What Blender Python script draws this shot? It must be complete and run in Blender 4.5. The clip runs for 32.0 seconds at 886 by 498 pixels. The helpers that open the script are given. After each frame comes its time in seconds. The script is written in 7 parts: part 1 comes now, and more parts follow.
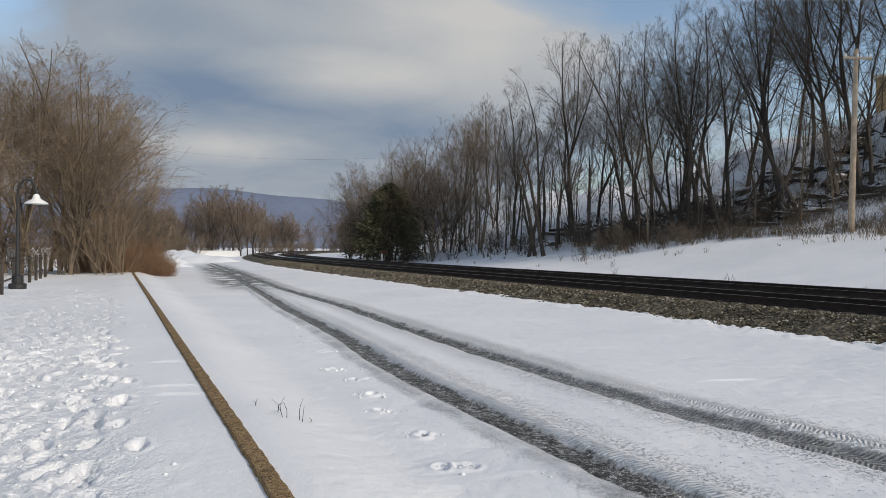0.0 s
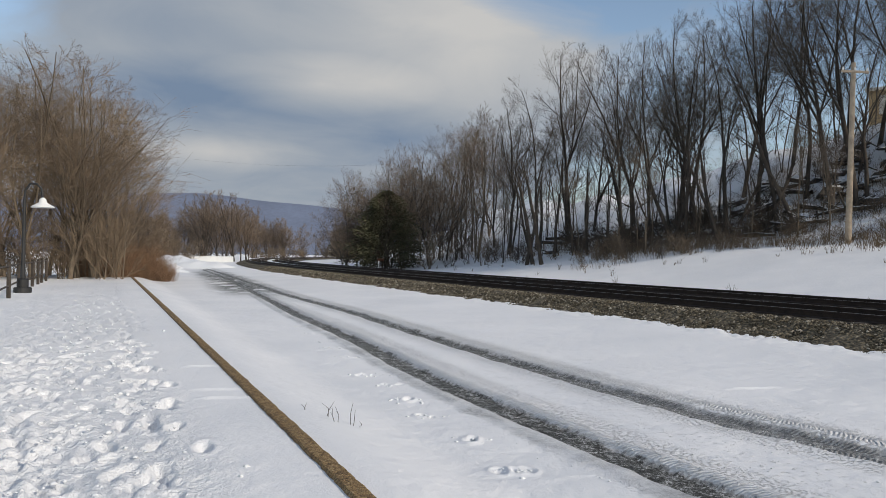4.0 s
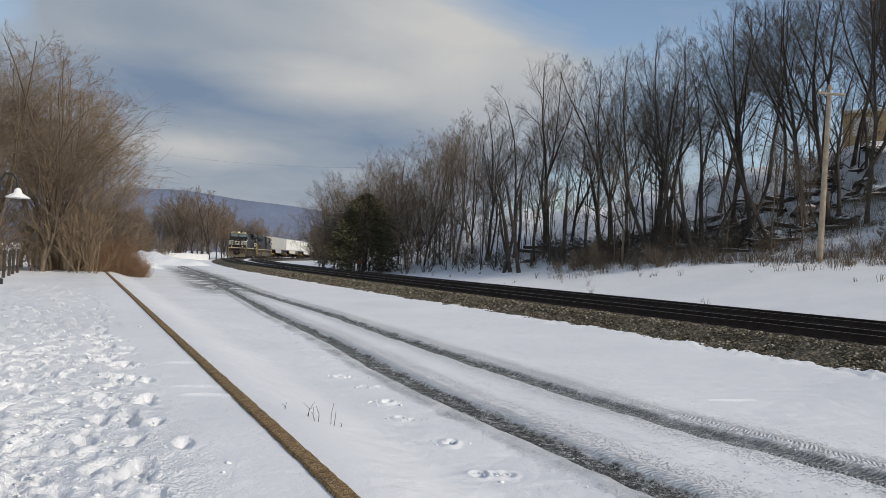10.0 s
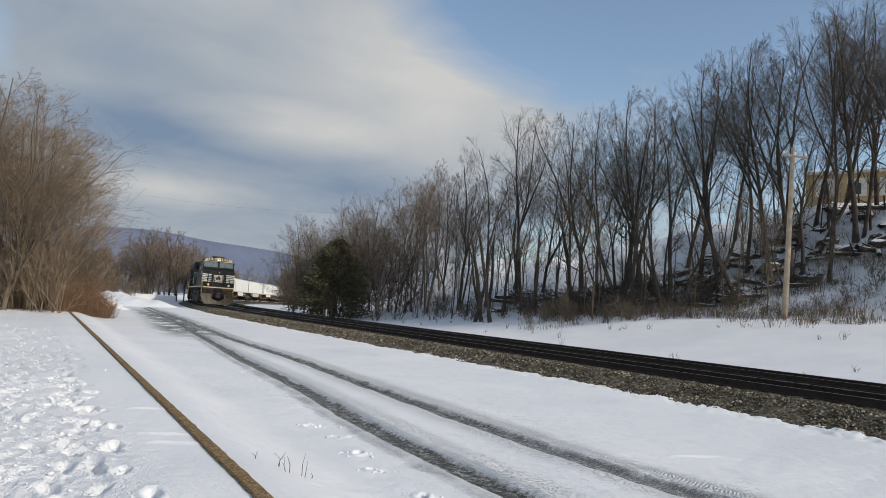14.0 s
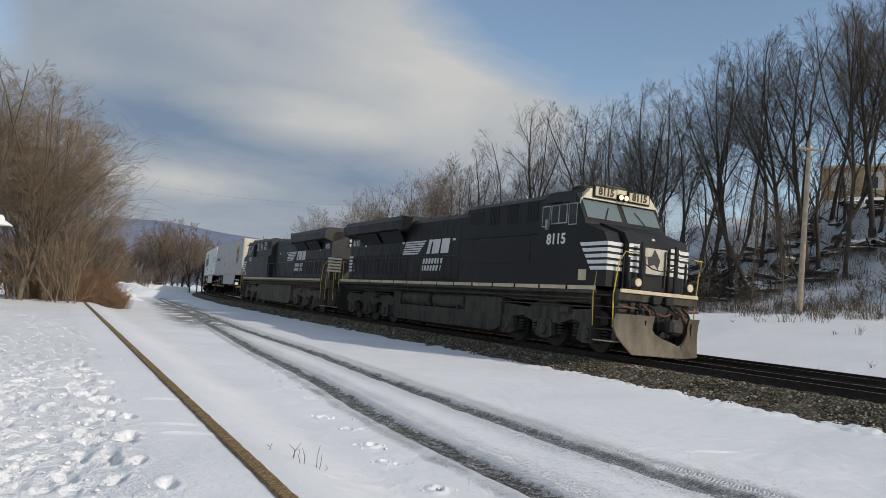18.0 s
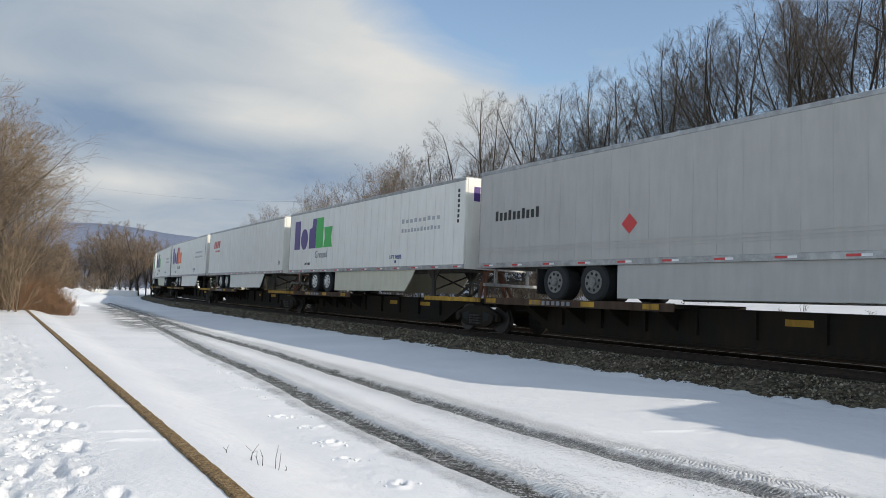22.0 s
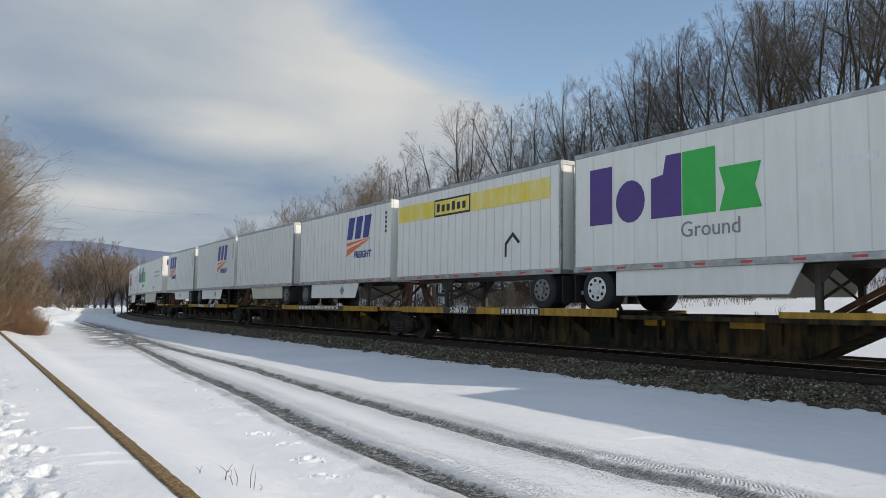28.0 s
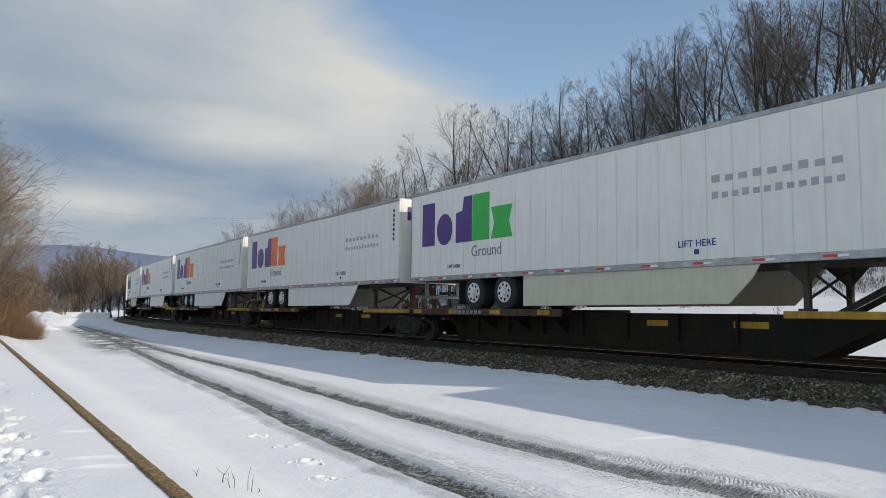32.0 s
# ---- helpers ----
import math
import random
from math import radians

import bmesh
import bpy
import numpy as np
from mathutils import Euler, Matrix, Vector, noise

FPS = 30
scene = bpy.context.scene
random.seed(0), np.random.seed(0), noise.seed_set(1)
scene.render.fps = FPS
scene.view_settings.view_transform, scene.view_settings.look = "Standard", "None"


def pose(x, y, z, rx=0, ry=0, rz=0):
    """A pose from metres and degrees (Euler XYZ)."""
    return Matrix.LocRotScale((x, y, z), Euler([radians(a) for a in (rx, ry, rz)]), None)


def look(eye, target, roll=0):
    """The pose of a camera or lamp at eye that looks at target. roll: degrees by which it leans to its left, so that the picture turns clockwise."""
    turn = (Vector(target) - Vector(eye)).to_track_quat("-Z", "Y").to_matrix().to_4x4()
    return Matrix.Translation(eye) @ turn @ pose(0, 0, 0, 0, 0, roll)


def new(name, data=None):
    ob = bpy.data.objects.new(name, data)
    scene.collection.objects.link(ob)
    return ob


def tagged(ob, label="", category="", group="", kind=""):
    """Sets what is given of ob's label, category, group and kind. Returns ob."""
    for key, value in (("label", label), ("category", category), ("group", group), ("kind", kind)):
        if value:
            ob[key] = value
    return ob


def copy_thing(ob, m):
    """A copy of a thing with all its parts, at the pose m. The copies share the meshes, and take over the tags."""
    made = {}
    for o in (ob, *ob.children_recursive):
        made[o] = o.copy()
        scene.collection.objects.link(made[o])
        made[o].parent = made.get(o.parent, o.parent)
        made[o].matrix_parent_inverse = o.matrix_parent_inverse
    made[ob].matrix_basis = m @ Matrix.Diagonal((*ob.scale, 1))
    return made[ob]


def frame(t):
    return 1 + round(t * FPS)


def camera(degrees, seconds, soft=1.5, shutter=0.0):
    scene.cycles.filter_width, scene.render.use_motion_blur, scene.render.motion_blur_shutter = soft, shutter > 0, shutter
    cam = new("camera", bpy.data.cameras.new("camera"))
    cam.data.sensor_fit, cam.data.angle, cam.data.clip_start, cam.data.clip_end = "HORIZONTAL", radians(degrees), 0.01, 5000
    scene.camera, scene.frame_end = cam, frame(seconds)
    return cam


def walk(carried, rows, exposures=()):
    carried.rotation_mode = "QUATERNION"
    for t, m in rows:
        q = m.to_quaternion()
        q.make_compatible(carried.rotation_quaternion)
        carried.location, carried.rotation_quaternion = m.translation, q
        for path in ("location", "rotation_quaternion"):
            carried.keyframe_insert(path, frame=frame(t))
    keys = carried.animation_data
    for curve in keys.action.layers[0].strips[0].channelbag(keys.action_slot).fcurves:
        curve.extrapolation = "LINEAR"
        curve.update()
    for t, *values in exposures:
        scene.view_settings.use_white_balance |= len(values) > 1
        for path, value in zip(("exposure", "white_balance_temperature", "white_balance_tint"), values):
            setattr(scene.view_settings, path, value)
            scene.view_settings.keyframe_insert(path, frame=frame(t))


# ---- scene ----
cam = camera(63.5, 32.0, soft=0.85, shutter=0.0)
PATH = [
    (0, (0.668, 0.178, 1.649), (0.914, 20.176, 1.621), 0.41),
    (0.5, (0.489, 0.100, 1.651), (0.757, 20.098, 1.792), -0.20),
    (1, (0.369, 0.041, 1.638), (0.649, 20.036, 1.987), 1.19),
    (1.5, (0.417, 0.085, 1.640), (1.176, 20.069, 1.863), 1.59),
    (2, (0.428, 0.137, 1.638), (0.973, 20.130, 1.694), 0.46),
    (2.5, (0.236, 0.117, 1.637), (0.690, 20.111, 1.840), 0.50),
    (4.5, (0.123, 0.082, 1.638), (0.727, 20.072, 1.806), 1.37),
    (5, (0.099, 0.034, 1.640), (0.884, 20.018, 1.747), 2.09),
    (5.5, (0.108, 0.047, 1.637), (1.139, 20.020, 1.689), 2.05),
    (6, (0.107, 0.066, 1.635), (1.218, 20.035, 1.565), 1.47),
    (6.5, (0.102, 0.098, 1.640), (1.247, 20.065, 1.704), 1.14),
    (7, (0.088, 0.091, 1.642), (1.241, 20.057, 1.864), 1.47),
    (7.5, (0.075, 0.063, 1.640), (1.249, 20.026, 1.960), 1.59),
    (8, (0.050, 0.067, 1.640), (1.338, 20.023, 1.976), 1.39),
    (8.5, (0.038, 0.079, 1.639), (1.392, 20.030, 2.012), 1.70),
    (9, (0.031, 0.064, 1.634), (1.337, 20.015, 2.112), 2.12),
    (9.5, (0.033, 0.051, 1.635), (1.326, 20.004, 2.081), 1.76),
    (10, (0.062, 0.052, 1.620), (1.188, 20.017, 1.983), 2.84),
    (10.5, (0.013, 0.070, 1.620), (1.932, 19.976, 1.836), 5.09),
    (10.6, (0.018, 0.066, 1.619), (1.873, 19.961, 2.482), 5.52),
    (10.8, (0.004, 0.029, 1.636), (1.851, 19.841, 3.660), 4.76),
    (11, (0.000, 0.052, 1.636), (1.854, 19.867, 3.614), 4.42),
    (11.5, (0.017, 0.030, 1.645), (1.945, 19.850, 3.502), 4.08),
    (12, (0.026, 0.013, 1.644), (1.919, 19.842, 3.439), 3.54),
    (12.5, (0.012, 0.009, 1.644), (1.912, 19.843, 3.380), 3.69),
    (13, (0.004, 0.010, 1.644), (1.901, 19.845, 3.368), 3.93),
    (13.5, (-0.005, 0.005, 1.648), (1.888, 19.839, 3.393), 4.19),
    (14, (-0.001, -0.017, 1.648), (1.828, 19.823, 3.384), 4.24),
    (14.5, (-0.003, -0.019, 1.640), (1.701, 19.845, 3.230), 3.60),
    (16.5, (-0.014, 0.011, 1.646), (1.466, 19.900, 3.131), 4.11),
    (17, (-0.030, 0.025, 1.642), (1.468, 19.911, 3.163), 4.40),
    (17.5, (-0.028, 0.003, 1.645), (1.473, 19.890, 3.150), 4.48),
    (18, (-0.035, 0.030, 1.643), (1.494, 19.914, 3.153), 4.59),
    (18.5, (-0.047, 0.041, 1.643), (1.572, 19.913, 3.222), 4.58),
    (19, (-0.046, 0.064, 1.644), (1.719, 19.918, 3.286), 4.00),
    (19.5, (-0.038, 0.064, 1.637), (1.949, 19.898, 3.261), 3.43),
    (20, (-0.031, 0.072, 1.642), (2.089, 19.896, 3.215), 3.43),
    (20.5, (-0.028, 0.081, 1.636), (2.203, 19.896, 3.179), 3.03),
    (21, (-0.031, 0.086, 1.633), (2.358, 19.886, 3.131), 2.75),
    (21.5, (-0.029, 0.095, 1.635), (2.523, 19.879, 3.075), 2.18),
    (22, (-0.032, 0.137, 1.624), (2.777, 19.890, 3.016), 2.34),
    (22.5, (-0.030, 0.168, 1.625), (2.924, 19.904, 2.963), 2.20),
    (23, (-0.018, 0.188, 1.626), (3.145, 19.893, 2.932), 2.10),
    (23.5, (-0.016, 0.188, 1.626), (3.292, 19.871, 2.907), 1.89),
    (24, (-0.012, 0.160, 1.630), (3.398, 19.827, 2.897), 1.59),
    (24.5, (-0.002, 0.145, 1.629), (3.502, 19.794, 2.900), 1.36),
    (26.5, (0.023, 0.216, 1.622), (3.547, 19.845, 3.143), 1.09),
    (27, (0.027, 0.167, 1.636), (3.424, 19.817, 3.164), 0.99),
    (27.5, (0.018, 0.212, 1.625), (3.393, 19.857, 3.265), 1.08),
    (28, (0.024, 0.151, 1.642), (3.388, 19.793, 3.333), 1.02),
    (28.5, (0.024, 0.164, 1.629), (3.398, 19.802, 3.352), 0.95),
    (29, (0.014, 0.160, 1.630), (3.411, 19.792, 3.367), 1.04),
    (29.5, (0.028, 0.104, 1.642), (3.390, 19.743, 3.379), 1.08),
    (30, (0.029, 0.148, 1.628), (3.383, 19.788, 3.371), 1.12),
    (30.5, (0.022, 0.150, 1.633), (3.368, 19.790, 3.387), 1.04),
    (31, (0.021, 0.190, 1.627), (3.360, 19.831, 3.391), 0.87),
    (31.5, (0.012, 0.241, 1.610), (3.410, 19.869, 3.405), 0.88),
    (32, (0.023, 0.235, 1.612), (3.459, 19.858, 3.374), 0.70),
]
walk(cam, [(t, look(eye, aim, lean)) for t, eye, aim, lean in PATH],
     [(0, -0.19, 6860, 10), (9, -0.20, 6830, 10), (13, -0.08, 6820, 9), (17, -0.14, 6820, 9), (18, -0.16, 6820, 9), (18.6, 0.08, 6850, 9), (19.0, 0.22, 6850, 9), (19.3, 0.27, 6850, 9), (20, 0.28, 6880, 9), (21, 0.28, 6880, 8.5), (22, 0.20, 6860, 8), (23, 0.13, 6860, 8), (24.5, 0.10, 6860, 8), (27, 0.06, 6860, 8), (32, 0.06, 6860, 8)])

# ---- world, sun, exposure ----
SUN_TO = Vector((0.79 * math.cos(radians(27.7)), -0.613 * math.cos(radians(27.7)), math.sin(radians(27.7)))).normalized()
sun = new("sun", bpy.data.lights.new("sun", "SUN"))
sun.data.energy, sun.data.angle, sun.data.color = 2.9, radians(0.6), (1.0, 0.93, 0.83)
sun.matrix_world = look(SUN_TO * 60, (0, 0, 0))
scene.view_settings.exposure = 0.0


class Nodes:
    """Short hand for building node trees."""

    def __init__(self, tree):
        self.tree = tree
        tree.nodes.clear()

    def add(self, kind, props=None, **inputs):
        n = self.tree.nodes.new(kind)
        for k, v in (props or {}).items():
            setattr(n, k, v)
        for k, v in inputs.items():
            self.put(n, k.replace("_", " "), v)
        return n

    def put(self, n, key, v):
        sock = n.inputs[int(key)] if key.isdigit() else n.inputs[key]
        if hasattr(v, "is_output"):
            self.tree.links.new(v, sock)
        else:
            sock.default_value = v

    def math(self, op, a, b=0.0, clamp=False):
        n = self.add("ShaderNodeMath", {"operation": op, "use_clamp": clamp})
        self.put(n, "0", a), self.put(n, "1", b)
        return n.outputs[0]

    def vmath(self, op, a, b=(0, 0, 0)):
        n = self.add("ShaderNodeVectorMath", {"operation": op})
        self.put(n, "0", a), self.put(n, "1", b)
        return n.outputs["Value"] if op in ("DOT_PRODUCT", "LENGTH") else n.outputs[0]

    def mix(self, f, a, b):
        n = self.add("ShaderNodeMix", {"data_type": "RGBA"})
        self.put(n, "0", f), self.put(n, "6", a), self.put(n, "7", b)
        return n.outputs[2]

    def ramp(self, f, *stops):
        n = self.add("ShaderNodeValToRGB")
        self.put(n, "0", f)
        e = n.color_ramp.elements
        while len(e) < len(stops):
            e.new(0.5)
        for el, (pos, col) in zip(e, stops):
            el.position = pos
            el.color = (col, col, col, 1) if isinstance(col, float) else (*col, 1)
        return n.outputs[0]

    def noise(self, vec, scale, detail=4.0, rough=0.55, warp=0.0):
        n = self.add("ShaderNodeTexNoise", None, Scale=scale, Detail=detail, Roughness=rough, Distortion=warp)
        if vec is not None:
            self.put(n, "Vector", vec)
        return n.outputs["Fac"]


def bearing(deg_left, elev):
    a, e = radians(deg_left), radians(elev)
    return (-math.sin(a) * math.cos(e), math.cos(a) * math.cos(e), math.sin(e))


def make_world():
    w = bpy.data.worlds.new("winter_sky")
    scene.world = w
    w.use_nodes = True
    k = Nodes(w.node_tree)
    sky = k.add("ShaderNodeTexSky", {"sky_type": "NISHITA", "sun_disc": False, "sun_elevation": radians(27.7),
                                     "sun_rotation": math.atan2(SUN_TO.x, SUN_TO.y), "air_density": 1.0, "dust_density": 1.0, "altitude": 200.0})
    d = k.add("ShaderNodeTexCoord").outputs["Generated"]
    sep = k.add("ShaderNodeSeparateXYZ", None, Vector=d)
    # clouds lie in a flat layer, so they shrink towards the horizon
    lift = k.math("MAXIMUM", k.math("ADD", sep.outputs["Z"], 0.16), 0.05)
    flat = k.add("ShaderNodeCombineXYZ")
    k.put(flat, "X", k.math("DIVIDE", sep.outputs["X"], lift))
    k.put(flat, "Y", k.math("DIVIDE", sep.outputs["Y"], lift))
    broad = k.noise(flat.outputs[0], 0.55, 5.0, 0.52, 0.3)
    fine = k.noise(flat.outputs[0], 1.9, 7.0, 0.58, 0.6)
    cover = k.math("ADD", k.math("MULTIPLY", broad, 0.50), k.math("MULTIPLY", fine, 0.50))

    def blob(deg_left, elev, wide, tall):
        c = Vector(bearing(deg_left, elev))
        side = Vector((-c.y, c.x, 0)).normalized()
        up = c.cross(side) * -1
        off = k.vmath("SUBTRACT", d, tuple(c))
        a = k.math("DIVIDE", k.vmath("DOT_PRODUCT", off, tuple(side)), wide)
        b = k.math("DIVIDE", k.vmath("DOT_PRODUCT", off, tuple(up)), tall)
        r = k.math("SQRT", k.math("ADD", k.math("MULTIPLY", a, a), k.math("MULTIPLY", b, b)))
        return k.math("SUBTRACT", 1.0, r, True)

    # the broad bank of cloud ahead, the blue gap above the hill, and the paler streaks
    def total(*terms):
        out = None
        for node, amount in terms:
            q = k.math("MULTIPLY", node, amount)
            out = q if out is None else k.math("ADD", out, q)
        return out

    bank = total((blob(14, 21, 0.75, 0.5), 0.36), (blob(2, 11, 0.34, 0.16), 0.22), (blob(20, 5, 0.5, 0.10), 0.2))
    gap = total((blob(-12, 29, 0.36, 0.22), 0.62), (blob(-34, 22, 0.5, 0.25), 0.35), (blob(32, 17, 0.16, 0.12), 0.34), (blob(15, 10.2, 0.16, 0.05), 0.07))
    cover = k.math("SUBTRACT", k.math("ADD", cover, bank), gap)
    mask = k.ramp(cover, (0.41, 0.0), (0.64, 1.0))
    lit = total((blob(8.5, 13.2, 0.17, 0.045), 0.55), (blob(16.5, 7.6, 0.15, 0.028), 0.45), (blob(-4, 17.5, 0.26, 0.15), 0.55), (blob(12, 24, 0.45, 0.14), 0.22))
    dim = total((blob(16, 12.0, 0.26, 0.05), 0.40), (blob(4, 9.0, 0.22, 0.06), 0.22), (blob(26, 19, 0.2, 0.08), 0.2))
    shade = k.math("SUBTRACT", k.math("ADD", k.math("ADD", k.math("MULTIPLY", fine, 0.5), k.math("MULTIPLY", broad, 0.35)), lit), dim)
    body = k.ramp(shade, (0.10, (0.20, 0.285, 0.425)), (0.45, (0.37, 0.43, 0.515)), (0.95, (0.62, 0.635, 0.655)))
    strength = k.add("ShaderNodeVectorMath", {"operation": "SCALE"})
    k.put(strength, "0", sky.outputs[0])
    k.put(strength, "Scale", 0.17)
    col = k.mix(mask, strength.outputs[0], body)
    bg = k.add("ShaderNodeBackground", None, Color=col, Strength=1.0)
    out = k.add("ShaderNodeOutputWorld")
    w.node_tree.links.new(bg.outputs[0], out.inputs[0])


make_world()


# ---- materials ----
def material(name, build):
    m = bpy.data.materials.new(name)
    m.use_nodes = True
    k = Nodes(m.node_tree)
    b = k.add("ShaderNodeBsdfPrincipled")
    out = k.add("ShaderNodeOutputMaterial")
    m.node_tree.links.new(b.outputs[0], out.inputs[0])
    build(k, b)
    return m


def bump(k, b, height, strength, dist):
    n = k.add("ShaderNodeBump", None, Strength=strength, Distance=dist, Height=height)
    k.put(b, "Normal", n.outputs[0])


def plain(name, col, rough=0.6, metal=0.0, spot=0.15, scale=3.0, grain=0.0, fine=60.0, coords="Object", emit=0.0):
    """A painted or raw surface: colour that varies at two scales, with a fine relief."""
    def build(k, b):
        v = k.add("ShaderNodeTexCoord").outputs[coords]
        f = k.noise(v, scale, 5.0, 0.6)
        g = k.noise(v, fine, 2.0, 0.5)
        f = k.math("ADD", k.math("MULTIPLY", f, 0.7), k.math("MULTIPLY", g, 0.3))
        lo = tuple(c * (1 - spot) for c in col)
        hi = tuple(min(1.0, c * (1 + spot)) for c in col)
        k.put(b, "Base Color", k.ramp(f, (0.35, lo), (0.65, hi)))
        k.put(b, "Roughness", rough)
        k.put(b, "Metallic", metal)
        if grain:
            bump(k, b, g, grain, 0.01)
        # emit adds a glow: for lamps, and for the painted haze of the ridge
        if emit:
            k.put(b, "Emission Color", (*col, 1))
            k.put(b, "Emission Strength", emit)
    return material(name, build)


def snow_build(k, b):
    v = k.add("ShaderNodeTexCoord").outputs["Object"]
    big = k.noise(v, 0.35, 4.0, 0.5)
    mid = k.noise(v, 5.0, 5.0, 0.6)
    fine = k.noise(v, 60.0, 3.0, 0.6)
    k.put(b, "Base Color", k.ramp(big, (0.3, (0.74, 0.76, 0.79)), (0.7, (0.86, 0.87, 0.88))))
    k.put(b, "Roughness", 0.75)
    k.put(b, "Specular IOR Level", 0.25)
    h = k.math("ADD", k.math("MULTIPLY", mid, 0.6), k.math("MULTIPLY", fine, 0.25))
    bump(k, b, h, 0.35, 0.05)


SNOW = material("snow", snow_build)


def ballast_build(k, b):
    v = k.add("ShaderNodeTexCoord").outputs["Object"]
    vor = k.add("ShaderNodeTexVoronoi", None, Scale=15.0, Vector=v)
    f = k.noise(v, 1.3, 4.0, 0.6)
    g = k.noise(v, 70.0, 2.0, 0.6)
    rnd = k.add("ShaderNodeSeparateColor", None, Color=vor.outputs["Color"]).outputs[0]
    t = k.math("ADD", k.math("MULTIPLY", rnd, 0.7), k.math("MULTIPLY", f, 0.3))
    k.put(b, "Base Color", k.ramp(t, (0.15, (0.034, 0.028, 0.018)), (0.55, (0.105, 0.086, 0.055)), (0.85, (0.20, 0.165, 0.112)), (0.97, (0.42, 0.38, 0.31))))
    k.put(b, "Roughness", 0.9)
    h = k.math("SUBTRACT", k.math("MULTIPLY", g, 0.2), vor.outputs["Distance"])
    bump(k, b, h, 1.0, 0.05)


BALLAST = material("ballast_stone", ballast_build)
RUST = plain("rusty_rail_side", (0.035, 0.022, 0.016), 0.85, spot=0.4, scale=6.0)
RAILTOP = plain("polished_rail_head", (0.45, 0.44, 0.43), 0.3, 0.9, spot=0.1)
TIE = plain("creosoted_tie", (0.035, 0.027, 0.021), 0.9, spot=0.5, scale=6.0, grain=0.4)


def kerb_build(k, b):
    v = k.add("ShaderNodeTexCoord").outputs["Object"]
    stone = k.add("ShaderNodeTexVoronoi", None, Scale=70.0, Vector=v)
    rnd = k.add("ShaderNodeSeparateColor", None, Color=stone.outputs["Color"]).outputs[0]
    t = k.math("ADD", k.math("MULTIPLY", rnd, 0.6), k.math("MULTIPLY", k.noise(v, 5.0, 5.0, 0.65), 0.4))
    k.put(b, "Base Color", k.ramp(t, (0.15, (0.09, 0.055, 0.028)), (0.5, (0.27, 0.165, 0.072)), (0.8, (0.42, 0.29, 0.14)), (0.93, (0.60, 0.50, 0.36))))
    k.put(b, "Roughness", 0.95)
    bump(k, b, k.math("SUBTRACT", rnd, stone.outputs["Distance"]), 0.8, 0.02)


KERB = material("tan_pebbled_kerb", kerb_build)
BARK = plain("dark_bark", (0.062, 0.050, 0.040), 0.95, spot=0.45, scale=2.0, grain=0.5, fine=30.0)
TWIG = plain("dark_twig", (0.098, 0.079, 0.062), 0.95, spot=0.3, scale=1.0)
TWIG_BROWN = plain("dense_brown_twig", (0.175, 0.130, 0.094), 0.95, spot=0.3, scale=1.0)
BARK_PALE = plain("pale_bark", (0.15, 0.118, 0.085), 0.95, spot=0.4, scale=2.0, grain=0.5, fine=30.0)
TWIG_PALE = plain("brown_twig", (0.20, 0.148, 0.100), 0.95, spot=0.35, scale=1.0)
REED = plain("russet_dry_brush", (0.21, 0.125, 0.072), 0.95, spot=0.4, scale=2.0)
DRY = plain("dry_straw_weeds", (0.19, 0.135, 0.085), 0.95, spot=0.4, scale=2.0)
NEEDLE = plain("cedar_foliage", (0.074, 0.072, 0.038), 0.9, spot=0.5, scale=1.5)
WOODPOLE = plain("weathered_pole_wood", (0.42, 0.33, 0.24), 0.9, spot=0.3, scale=3.0, grain=0.4)
IRON = plain("black_iron", (0.02, 0.02, 0.02), 0.6, spot=0.3)
WHITEPAINT = plain("white_enamel", (0.8, 0.8, 0.78), 0.4, spot=0.06)
# distance haze is put into this bluish colour and its own glow
HAZY_WOOD = plain("hazy_far_woods", (0.085, 0.105, 0.155), 1.0, spot=0.25, scale=0.012, fine=0.15, emit=0.75)


# ---- the track's line ----
def _line():
    x, y, th, ds = 7.8435, 17.4918, 24.5012, 0.5
    curv = lambda s: float(np.interp(s, [16.6, 32, 49, 70, 95, 120, 150, 200], [0.0237, 0.0955, 0.1718, 0.1767, 0.1769, 0.2063, 0.1822, 0.167]))
    fwd, back = [(0.0, x, y, th)], []
    a, b, c = x, y, th
    for i in range(900):
        c -= curv(i * ds) * ds
        a, b = a - math.sin(radians(c)) * ds, b + math.cos(radians(c)) * ds
        fwd.append(((i + 1) * ds, a, b, c))
    a, b, c = x, y, th
    for i in range(900):
        a, b = a + math.sin(radians(c)) * ds, b - math.cos(radians(c)) * ds
        c += 0.0237 * ds
        back.append((-(i + 1) * ds, a, b, c))
    return np.array(back[::-1] + fwd)


LINE = _line()
RAIL_Z = 0.634


def on_track(s, off=0.0):
    """A place on the track's line: x, y and the heading in degrees left of north; off is positive on the far side."""
    i = [np.interp(s, LINE[:, 0], LINE[:, n]) for n in (1, 2, 3)]
    t = radians(i[2])
    return i[0] + off * math.cos(t), i[1] + off * math.sin(t), i[2]


def track_offset(xs, ys):
    """Distance from the line, positive on its far side, for arrays of places."""
    L = LINE[::4]
    out = np.empty(len(xs))
    for a in range(0, len(xs), 4000):
        dx, dy = xs[a:a + 4000, None] - L[None, :, 1], ys[a:a + 4000, None] - L[None, :, 2]
        i = np.argmin(dx * dx + dy * dy, 1)
        r = np.arange(len(i))
        t = np.radians(L[i, 3])
        out[a:a + 4000] = dx[r, i] * np.cos(t) + dy[r, i] * np.sin(t)
    return out


def smooth(a, b, v):
    t = np.clip((v - a) / (b - a), 0, 1)
    return t * t * (3 - 2 * t)


